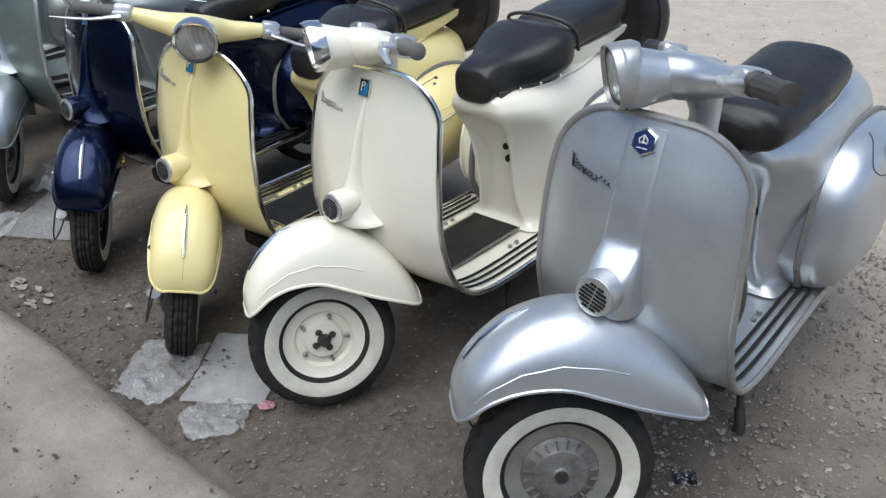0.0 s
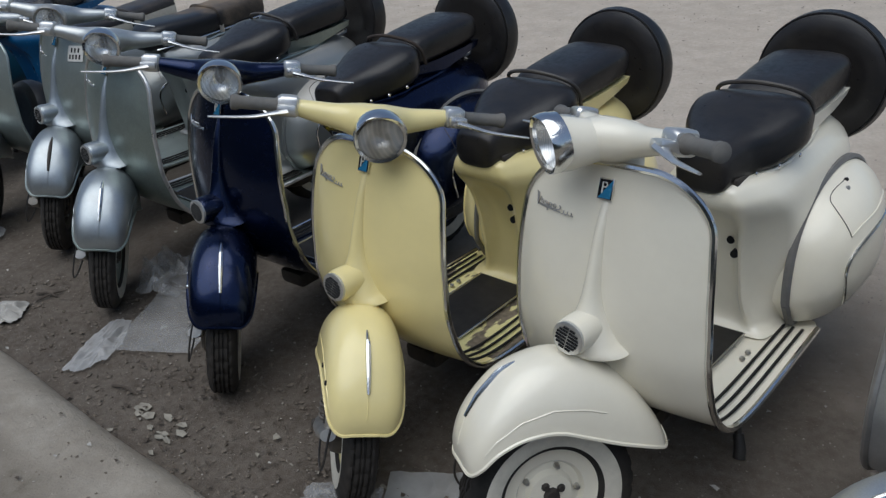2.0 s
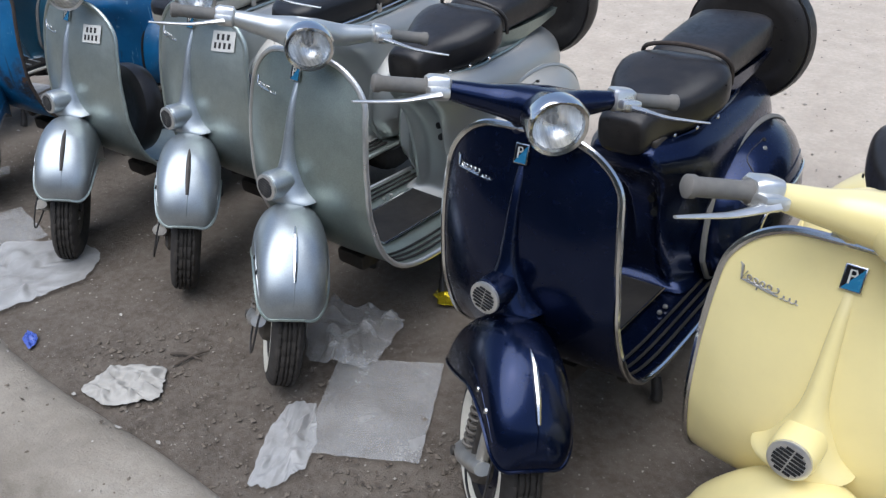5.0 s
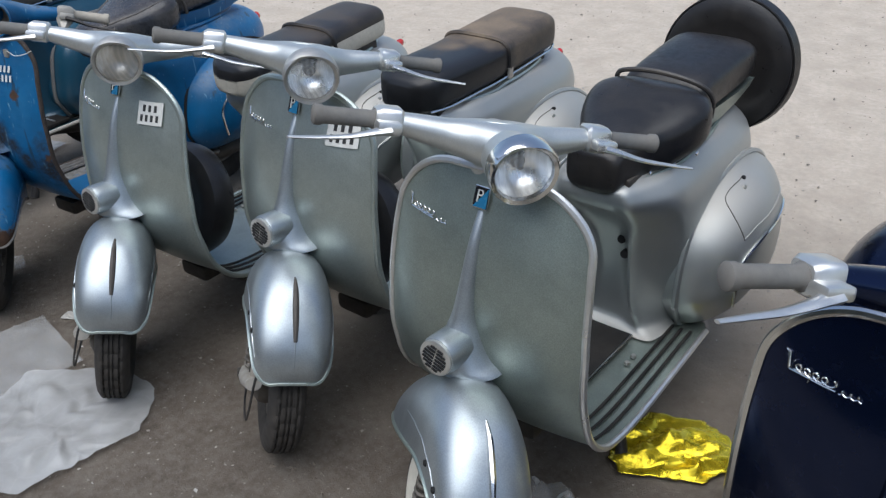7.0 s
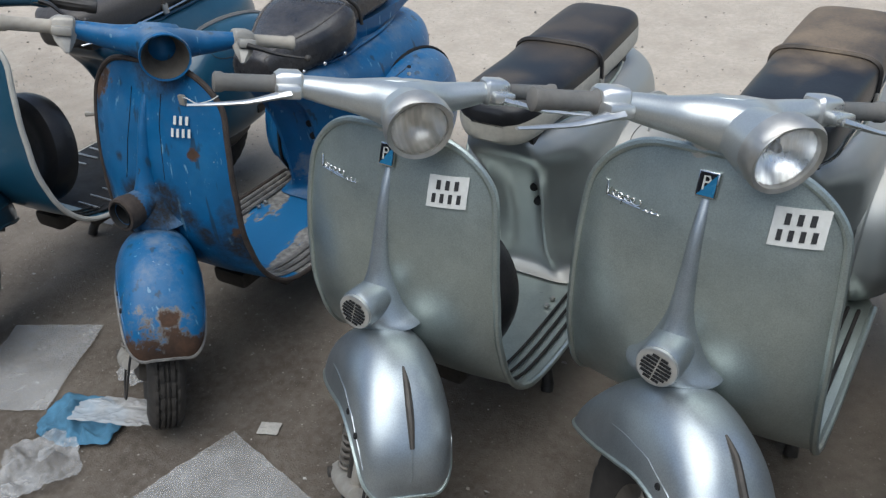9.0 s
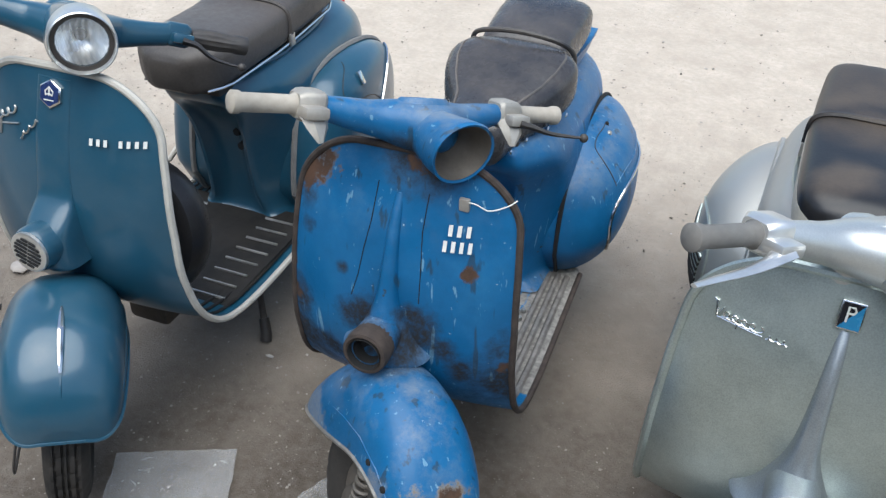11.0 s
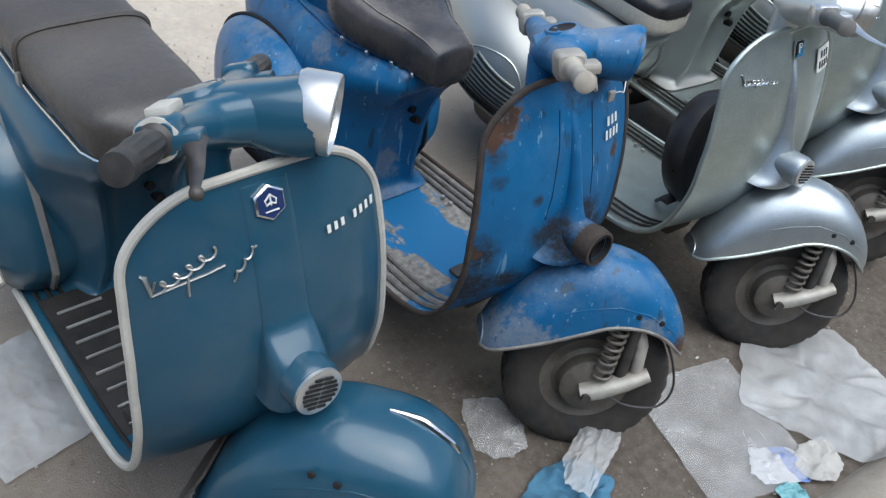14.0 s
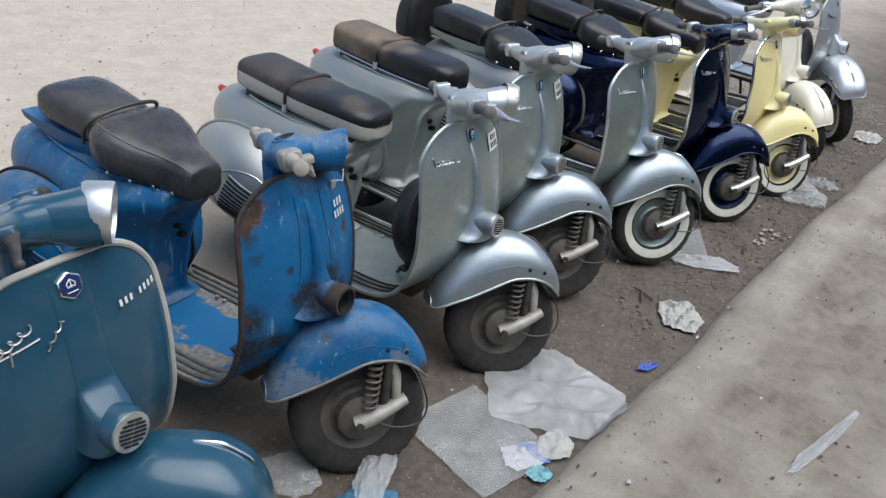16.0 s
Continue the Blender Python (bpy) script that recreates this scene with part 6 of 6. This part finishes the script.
def crumpled(name, x, y, sx, sy, rot, height, material, label, seed, category="litter", fold=1.0, base=0.011, ragged=0.18):
    """A crumpled thin sheet that lies on the ground."""
    rng = np.random.default_rng(seed)
    if material is PAPER:
        fold, height = fold * 1.7, height * 1.5
    n = 64 if material in (FILM, FILM_CLEAR) else 44
    g = np.linspace(-1, 1, n)
    u, v = np.meshgrid(g, g)
    ph = rng.uniform(0, 6.28, 6)
    # outline: a rectangle with cut-off corners and a torn edge
    limit = np.full_like(u, 10.0)
    rim = np.maximum(np.abs(u), np.abs(v)) + 1e-6
    for k in range(7):
        d = k * 6.283 / 7 + rng.uniform(-0.35, 0.35)
        along = (u * math.cos(d) + v * math.sin(d)) / rim
        limit = np.minimum(limit, np.where(along > 0.05, rng.uniform(0.78, 1.15) / np.maximum(along, 0.05), 10))
    turn = np.arctan2(v, u)
    torn = 1 + ragged * 0.12 * (np.sin(11 * turn + ph[0]) + 0.7 * np.sin(23 * turn + ph[1]))
    shape = np.minimum(limit, 1.0) * torn if ragged > 0.07 else torn
    px, py = u * shape * sx / 2, v * shape * sy / 2
    h = np.zeros_like(u)
    for k in range(9):
        d, f = rng.uniform(0, 6.283), fold * rng.uniform(0.5, 2.4)
        w = (u * math.cos(d) + v * math.sin(d)) * f + rng.uniform(0, 3) + 0.25 * np.sin(2.1 * (v * math.cos(d) - u * math.sin(d)) + ph[k % 6])
        h += np.abs((w % 1.0) - 0.5) * 2 * rng.uniform(0.4, 1.0) / (0.6 + f)
    h = np.clip(h - h.mean() * 0.75, 0, None)
    for q in range(n):
        for b in range(n):
            h[q, b] *= 0.35 + 1.1 * abs(noise.noise(Vector((u[q, b] * 1.7 + ph[3] * 5, v[q, b] * 1.7 + ph[4] * 5, seed * 1.7))))
    edge = np.clip(1.15 - np.maximum(np.abs(u), np.abs(v)) ** 3, 0.25, 1)
    z = base + height * 1.3 * h * edge
    if material in (FILM, FILM_CLEAR):
        for q in range(n):
            for b in range(n):
                w = noise.noise(Vector((u[q, b] * 3.1 + ph[1] * 9, v[q, b] * 3.1, seed * 2.3)))
                z[q, b] += (0.10 * height + 0.002) * max(0.0, 1 - 5 * abs(w))
        for _ in range(2):
            pad = np.pad(z, 1, mode="edge")
            z = (pad[:-2, 1:-1] + pad[2:, 1:-1] + pad[1:-1, :-2] + pad[1:-1, 2:] + 2 * z) / 6
    a = radians(rot)
    wx, wy = x + px * math.cos(a) - py * math.sin(a), y + px * math.sin(a) + py * math.cos(a)
    wz = z + np.maximum(np.where(wy < KERB_Y + 0.02, kerb_height(wx, wy), -1), 0.006 * value_noise(wx, wy, 3.0, 1) - 0.002)
    me = bpy.data.meshes.new(name)
    faces = [(j * n + i, j * n + i + 1, (j + 1) * n + i + 1, (j + 1) * n + i) for j in range(n - 1) for i in range(n - 1)]
    me.from_pydata(np.stack([wx - x, wy - y, wz], -1).reshape(-1, 3).tolist(), [], faces)
    me.polygons.foreach_set("use_smooth", [True] * len(me.polygons))
    me.materials.append(material)
    ob = new(name, me)
    ob.location = (x, y, 0)
    if material not in (FILM, FILM_CLEAR):
        mod = ob.modifiers.new("thickness", "SOLIDIFY")
        mod.thickness = 0.0008
    tagged(ob, label, category)
    return ob


build_ground()
build_kerb()

# ---------------------------------------------------------------- the row of scooters
CHANNEL = [(0.918, 0.043, 0.0080), (0.85, 0.044, 0.0088), (0.76, 0.045, 0.0092), (0.70, 0.046, 0.0105), (0.675, 0.048, 0.018), (0.655, 0.052, 0.038), (0.63, 0.056, 0.062), (0.60, 0.059, 0.072),
           (0.57, 0.061, 0.076), (0.550, 0.064, 0.076), (0.540, 0.066, 0.072)]
SCOOTERS = [
    dict(at=(3.03, -0.045, 0), wide=0.965, steer=-46, **{"raise": 0.075}, fender_scale=1.16, fender_tall=1.01, head_up=0.03, head_shift=(0.039, 0.06, -0.016), paint=SILVER_BLUE, trim=TRIM_GREY, badge="hex", seat="bench", bench=(0.67, 1.18), bench_wide=0.135, bench_e=2.6, seat_low=0.060, strap=False, seat_mat=VINYL, rim_mat=ALLOY,
         lamp="trapezoid", lens_mat=GLASS_PALE, boxy=True, bulge=0.125, peak=False, big_lamp=True, arm=(0.056, 0.036, 0.026), fat=1.08, fat_grip=True, horn_scale=1.12, grip_mat=RUBBER_BLACK, whitewall=True, hubcap=True, wheel_paint=ALLOY, inner_spare=True, script=(-0.17, 0.80, 0.12, 0.012, -0.1), script_mat=BADGE_BLACK, wheel_r=0.222, spine=CHANNEL, spine_e=3.2,
         levers=(-1,), label="silver grey scooter with trapezoid headlamp and black bench seat"),
    dict(at=(2.228, -0.046, -0.5), pitch=-1.2, lean=-2.0, steer=-32, bracket=CREAM, bead_r=0.0125, lift=0.02, paint=CREAM, trim=CHROME, badge="rect", seat="saddle", mat=True, whitewall=True, script=(-0.19, 0.82, 0.12, 0.012, 0.0), script_mat=TRIM_GREY,
         grip_mat=RUBBER_GREY, label="cream scooter with black saddle and covered spare wheel behind"),
    dict(at=(1.541, -0.129, 0.5), pitch=-0.4, steer=52.5, lift=-0.02, floor_paint=WORN_FLOOR, lens_mat=GLASS_DUSTY, paint=YELLOW, trim=CHROME, badge="rect", seat="saddle", mat=True, whitewall=True, script=(-0.19, 0.82, 0.12, 0.012, 0.0), script_mat=TRIM_GREY,
         label="pale yellow scooter with worn floor, black saddle and rear spare wheel"),
    dict(at=(0.851, -0.052, 0), lean=-2.5, pitch=0.6, grab=RUSTY_IRON, steer=53, lift=-0.005, paint=NAVY, trim=CHROME, badge="rect", seat="saddle", mat=True, whitewall=True, script=(-0.19, 0.82, 0.12, 0.012, 0.0), bolt_mat=CHROME,
         label="dark navy blue scooter with chrome trim and rear spare wheel"),
    dict(at=(0.0, 0.0, 0), steer=53, rear_paint=SILVER_DUSTY, bead=SILVER_DUSTY, fender_paint=SILVER_SKY_TINT, spine_paint=SILVER_SKY_TINT, head_paint=SILVER_LIGHT, tyre_mat=TYRE_DUSTY, lift=0.01, paint=SILVER_GREEN, trim=BRIGHT_ALLOY, badge="rect", seat="saddle", mat=True, whitewall=True, script=(-0.19, 0.82, 0.12, 0.012, 0.0),
         label="greenish silver scooter with black saddle and covered rear spare wheel"),
    dict(at=(-0.671, 0.133, 0), steer=53, link_mat=DUSTY_ALLOY, rear_paint=SILVER_DUSTY, bead=SILVER_DUSTY, fender_paint=SILVER_SKY_TINT, spine_paint=SILVER_SKY_TINT, head_paint=SILVER_LIGHT, tyre_mat=TYRE_DUSTY, lift=0.02, paint=SILVER, trim=SILVER, badge="rect", seat="bench", two_tone=False, rim_mat=ALLOY, wheel_paint=GREASY_RIM, seat_mat=BENCH_BROWN, seat_bead=True, inner_spare=True, plate=("plate", 0.158, 0.845, 0.085, 0.062),
         script=(-0.19, 0.82, 0.12, 0.012, 0.0), crest_mat=DARK_METAL, label="dusty silver scooter with white sticker and dust-covered black bench seat"),
    dict(at=(-1.280, 0.019, 2), steer=51, link_mat=DUSTY_ALLOY, rear_paint=SILVER_DUSTY, bead=SILVER_DUSTY, fender_paint=SILVER_SKY_TINT, spine_paint=SILVER_SKY_TINT, head_paint=SILVER_LIGHT, tyre_mat=TYRE_DUSTY, lift=-0.018, paint=SILVER, trim=SILVER, badge="rect", seat="bench", two_tone=True, rim_mat=ALLOY, wheel_paint=GREASY_RIM, lens_mat=GLASS_DUSTY, seat_mat=BENCH_BLACK, inner_spare=True, plate=("plate", 0.143, 0.838, 0.08, 0.06),
         script=(-0.19, 0.82, 0.12, 0.012, 0.0), crest_mat=DARK_METAL, label="silver scooter with white sticker and black and cream bench seat"),
    dict(at=(-2.048, 0.022, 5.5), wide=0.975, steer=51.5, head_turn=2.2, head_rake=3.0, head_shift=(-0.002, 0.030, -0.022), seat_at=(0, -0.055, 0.0), pillion_end=1.31, bead=HOLE, bead_r=0.006, tail_mat=RUSTY, lift=-0.008, paint=RUSTY, trim=RUSTY_IRON, badge="none", seat="saddle", seat_mat=VINYL_FADED, rear_spare=False, lamp="empty", fat=1.0, angular_clamp=True, strip_r=0.0085, loose_wire=True, open_socket=True, piping=True, floor_paint=WORN_BLUE, strip_mat=TORN_METAL, fender_edge=TORN_METAL, cap=HOLE, clamp_mat=DUSTY_ALLOY, cracks=(((-0.045, 0.875), (-0.050, 0.80), (-0.06, 0.745), (-0.068, 0.69), (-0.082, 0.64)), ((0.060, 0.87), (0.058, 0.80), (0.064, 0.73), (0.066, 0.66))), grip_mat=GRIP_BEIGE, tyre_mat=TYRE_DUSTY,
         trim_r=0.0075, wheel_paint=GREASY_RIM, crest=False, plate=("painted", 0.13, 0.80, 0.075, 0.07), levers=(1,), ball_lever=True, lever_len=0.8, lever_mat=DARK_METAL, link_mat=DUSTY_ALLOY, label="battered bright blue scooter with rust patches and no headlamp"),
    dict(spine=CHANNEL, spine_e=3.2, trim_r=0.0085, boxy=True, wedge_head=True, bulge=0.125, at=(-2.803, -0.09, 6), steer=40.5, lift=0.03, head_turn=8.3, head_rake=9.0, head_up=0.065, head_shift=(-0.015, 0.034, -0.058), bolts=((0.030, 0.461), (0.077, 0.467)), nose_up=0.030, mudflap=True, paint=TEAL, trim=TRIM_CREAM, badge="hex", seat="bench", bench=(0.60, 1.25), bench_wide=0.135, seat_mat=BENCH_LONG, seat_bead=True, grip_mat=RUBBER_BLACK, fat_grip=True, ball_lever=True, lever_len=0.62, lever_drop=2.0, big_lamp=True, peak=False, rim_mat=BRIGHT_ALLOY, fat=1.07, horn_scale=1.18, fender_scale=1.04, fender_fwd=0.020, fender_wide=1.20, fender_tall=0.98, kick_at=(-0.05, -0.03, 0.12), side_bracket=True, clamp_mat=TEAL, arm=(0.060, 0.034, 0.0275),
         lever_mat=RUBBER_BLACK, inner_spare=True, ribmat=True, cream_switch=True, plate=("painted", 0.155, 0.81, 0.125, 0.0135), plate_lines=1, script=(-0.205, 0.79, 0.175, 0.015, 0.25), script_mat=ALLOY, script_bold=1.6, label="grey blue scooter with cream-edged leg shield and long dark seat"),
]
for spec in SCOOTERS:
    scooter(spec)

# ---------------------------------------------------------------- litter and stones
scatter("gravel", 13000, (-2.4, 4.6, KERB_Y + 0.03, 2.2), (0.0014, 0.0065), STONE, "loose grey-brown gravel on the earth", 5)
scatter("sparse_gravel", 9000, (-5.2, -2.2, KERB_Y + 0.03, 2.4), (0.0014, 0.0062), STONE, "sparse small gravel on the earth", 8)
scatter("coarse_gravel", 16000, (2.7, 4.6, KERB_Y + 0.05, 1.8), (0.0025, 0.012), STONE, "coarse loose gravel at the end of the row", 9)
scatter("grit", 7000, (-6, 4.6, -1.9, KERB_Y - 0.03), (0.0015, 0.006), STONE, "grit lying on the pavement", 6)
scatter("road_gravel", 6500, (-7, 5.5, 1.5, 6.0), (0.002, 0.011), STONE, "scattered stones on the dusty road", 7)


def scraps(name, count, seed, area=(-4, 4, -1.0, 0.9), size=(0.004, 0.015), material=PAPER, label="tiny pale scraps of paper and plastic"):
    """Small flat scraps of paper and plastic, too many to tell apart."""
    rng = np.random.default_rng(seed)
    verts, faces = [], []
    for _ in range(count):
        x, y = rng.uniform(area[0], area[1]), rng.uniform(area[2], area[3])
        z = float(kerb_height(np.array([x]), np.array([y]))[0]) if y < KERB_Y else 0.0
        r = rng.uniform(*size)
        n = len(verts)
        k = 5
        a0 = rng.uniform(0, 6.28)
        for i in range(k):
            a = a0 + i * 6.283 / k
            q = r * rng.uniform(0.5, 1.2)
            verts.append((x + q * math.cos(a), y + 0.6 * q * math.sin(a), max(0, z) + 0.005 + rng.uniform(0, 0.008)))
        verts.append((x, y, max(0, z) + 0.008))
        faces += [(n + i, n + (i + 1) % k, n + k) for i in range(k)]
    me = bpy.data.meshes.new(name)
    me.from_pydata(verts, [], faces)
    me.materials.append(material)
    tagged(new(name, me), label, "litter", kind="stuff")


scatter("soil_clods", 1500, (-0.6, 2.7, KERB_Y + 0.01, 0.12), (0.004, 0.015), CLOD, "crumbled clods of brown earth along the kerb", 10)
scatter("pavement_clods", 900, (-4.2, 3.6, -1.35, KERB_Y - 0.02), (0.003, 0.010), CLOD, "small clods of earth on the pavement", 11)
scraps("paper_scraps", 80, 12)
scraps("torn_paper", 16, 13, (0.74, 1.0, -0.44, -0.26), (0.010, 0.034), DIRTY_PAPER, "heap of small torn paper pieces by the kerb")
scraps("leaf_debris", 260, 14, (0.4, 2.1, -0.46, -0.08), (0.004, 0.014), TWIG, "crumbled dry leaves and dirt along the kerb")
scraps("dry_leaves", 160, 15, (-3.0, 3.6, -1.6, -0.5), (0.004, 0.013), TWIG, "crumbled dry leaves on the pavement")
scraps("torn_paper_bits", 12, 16, (1.25, 1.7, -0.40, -0.1), (0.006, 0.020), DIRTY_PAPER, "torn pale paper bits on the earth")
LITTER = "litter on the ground"
for args in (
    ("plastic_bag", 1.675, -0.29, 0.28, 0.32, 38, 0.045, FILM_CLEAR, "crumpled clear plastic bag against the kerb", 21),
    ("plastic_sheet", 1.86, -0.12, 0.26, 0.34, 34, 0.006, FILM, "flat milky plastic sheet on the earth", 22, "litter", 0.5, 0.011, 0.06),
    ("plastic_bag", 2.00, -0.31, 0.22, 0.17, 50, 0.05, FILM_CLEAR, "crumpled torn clear plastic bag on the earth", 23),
    ("crumpled_paper", -0.31, -0.34, 0.30, 0.20, 25, 0.035, PAPER, "crumpled dirty white paper beside the kerb", 24),
    ("plastic_scrap", 0.29, -0.20, 0.15, 0.34, 30, 0.018, FILM, "leaf-shaped milky plastic scrap on the earth", 25),
    ("plastic_sheet", 0.38, 0.06, 0.34, 0.42, 30, 0.006, FILM_CLEAR, "flat milky plastic sheet partly under a wheel", 26, "litter", 0.5, 0.011, 0.06),
    ("plastic_bag", 0.09, 0.25, 0.32, 0.34, 33, 0.12, FILM_CLEAR, "puffed clear plastic bag behind a wheel", 27),
    ("plastic_bag", -1.22, -0.24, 0.56, 0.52, 40, 0.024, FILM, "large crumpled milky plastic bag by the kerb", 28, "litter", 1.3, 0.014, 0.12),
    ("plastic_sheet", -1.63, -0.18, 0.36, 0.42, -10, 0.012, FILM_CLEAR, "flat clear plastic sheet on the earth", 29, "litter", 0.6, 0.011, 0.06),
    ("printed_paper", -1.57, -0.345, 0.20, 0.11, -25, 0.014, PRINTED, "torn white paper with blue print on the earth", 30),
    ("torn_sheet", -1.46, -0.385, 0.17, 0.12, 20, 0.007, PAPER, "torn dirty white paper on the earth", 47, "litter", 0.4, 0.016),
    ("turquoise_wrapper", -1.62, -0.42, 0.09, 0.08, 10, 0.016, TEAL_CAP, "small turquoise wrapper at the kerb", 31),
    ("cloth_rag", -2.165, -0.15, 0.25, 0.21, 20, 0.045, CLOTH, "crumpled blue cloth rag on the earth", 32),
    ("plastic_scrap", -2.05, -0.085, 0.27, 0.13, 25, 0.016, FILM, "twisted white plastic scrap on a blue rag", 33, "litter", 0.6, 0.058),
    ("plastic_bag", -2.13, -0.315, 0.22, 0.22, 60, 0.05, FILM_CLEAR, "crumpled clear plastic bag on the earth", 34),
    ("plastic_sheet", -2.53, -0.08, 0.30, 0.40, 31, 0.008, FILM_CLEAR, "flat clear plastic sheet on the earth", 35, "litter", 0.6, 0.011, 0.06),
    ("plastic_scrap", -2.20, 0.12, 0.16, 0.20, -30, 0.012, FILM_CLEAR, "clear plastic scrap under a front wheel", 36),
    ("blue_wrapper", -0.79, -0.405, 0.11, 0.045, -20, 0.012, BLUE_PLASTIC, "small blue plastic wrapper beside the kerb", 37),
    ("crumpled_paper", 3.43, -0.25, 0.30, 0.22, 10, 0.03, PAPER, "crumpled white paper by the kerb", 38),
    ("white_plastic_bag", -3.20, 0.73, 0.27, 0.38, 15, 0.012, FILM, "flat white plastic bag on the road", 39, "litter", 1.2, 0.011, 0.05),
    ("plastic_strip", -0.83, -1.09, 0.62, 0.045, -10, 0.012, FILM, "long twisted plastic strip on the pavement", 40, "litter", 1.0, 0.012, 0.1),
    ("foil_wrapper", 0.28, 0.72, 0.33, 0.27, 20, 0.04, FOIL, "crumpled shiny yellow foil wrapper on the earth", 41),
    ("sticker", -1.705, 0.123, 0.06, 0.045, 25, 0.004, PAPER, "small white sticker on the earth", 42, "litter", 0.4, 0.004, 0.03),
    ("dark_wrapper", 3.165, 0.325, 0.06, 0.05, 35, 0.006, BADGE_BLACK, "small dark wrapper on the gravel", 43, "litter", 0.4, 0.004, 0.05),
    ("pink_wrapper", 2.069, -0.182, 0.055, 0.040, 20, 0.008, PINK, "small torn pink wrapper on the earth", 45, "litter", 0.6, 0.010),
    ("pink_wrapper", 1.930, -0.036, 0.050, 0.080, 60, 0.008, PINK, "faded pink wrapper beside a plastic sheet", 46, "litter", 0.6, 0.012),
    ("paper_scrap", -5.371, 2.113, 0.22, 0.10, 15, 0.012, PAPER, "torn white paper scrap on the road", 48, "litter", 0.5, 0.010),
    ("paper_scrap", -3.679, 0.648, 0.050, 0.035, 70, 0.006, PAPER, "small white paper scrap on the road", 49, "litter", 0.5, 0.008),
    ("dry_leaf", -2.53, 1.09, 0.10, 0.06, 20, 0.02, TWIG, "curled dry brown leaf on the road", 44),
):
    tagged(crumpled(*args), group=LITTER)


def stone(x, y, r, seed, label):
    bm = bmesh.new()
    bmesh.ops.create_icosphere(bm, subdivisions=2, radius=r)
    rng = np.random.default_rng(seed)
    for v in bm.verts:
        v.co *= 1 + rng.uniform(-0.1, 0.12)
        v.co.z *= 0.55
        v.co.x *= 1.3
    ob = part("stone", bm, PALE_STONE, None)
    ob.location = (x, y, r * 0.35)
    tagged(ob, label, "stone", "loose stones")


stone(-3.606, 0.437, 0.026, 1, "pale oval stone on the road")
stone(-3.499, 0.533, 0.008, 2, "small white stone on the road")
stone(-0.05, -0.62, 0.016, 3, "small white stone on the pavement")
for k, (x, y, a) in enumerate(((-0.28, -0.14, 20), (-0.26, -0.13, 75), (0.62, -0.30, 10))):
    c, sn = math.cos(radians(a)), math.sin(radians(a))
    bm = tube(spline([(x - 0.06 * c, y - 0.06 * sn, 0.006), (x, y + 0.008, 0.012), (x + 0.06 * c, y + 0.06 * sn, 0.006)], 8), [0.004, 0.005, 0.005, 0.005, 0.005, 0.004, 0.003, 0.002], 6)
    tagged(part("twig", bm, TWIG, None), "short dark dry twig on the earth", "twig", "dry twigs")
for (xa, ya), (xb, yb) in (((-2.51, 1.263), (-2.215, 1.243)), ((-2.49, 1.30), (-2.23, 1.262)), ((-2.38, 1.29), (-2.30, 1.19))):
    bm = tube(spline([(xa, ya, 0.010), ((xa + xb) / 2, (ya + yb) / 2 + 0.012, 0.018), (xb, yb, 0.010)], 10), 0.0022, 5)
    tagged(part("dry_stalk", bm, TWIG, None), "long thin dark dry stalk on the earth", "stalk", "dry twigs")

# unseen dark wall added behind the camera; it darkens what the paint reflects
bm = box(-0.5, -9.2, 2.4, 80, 0.3, 4.8)
tagged(part("unseen_wall", bm, WALL, None), "plain dark unseen wall added behind the camera", "wall", kind="structure")
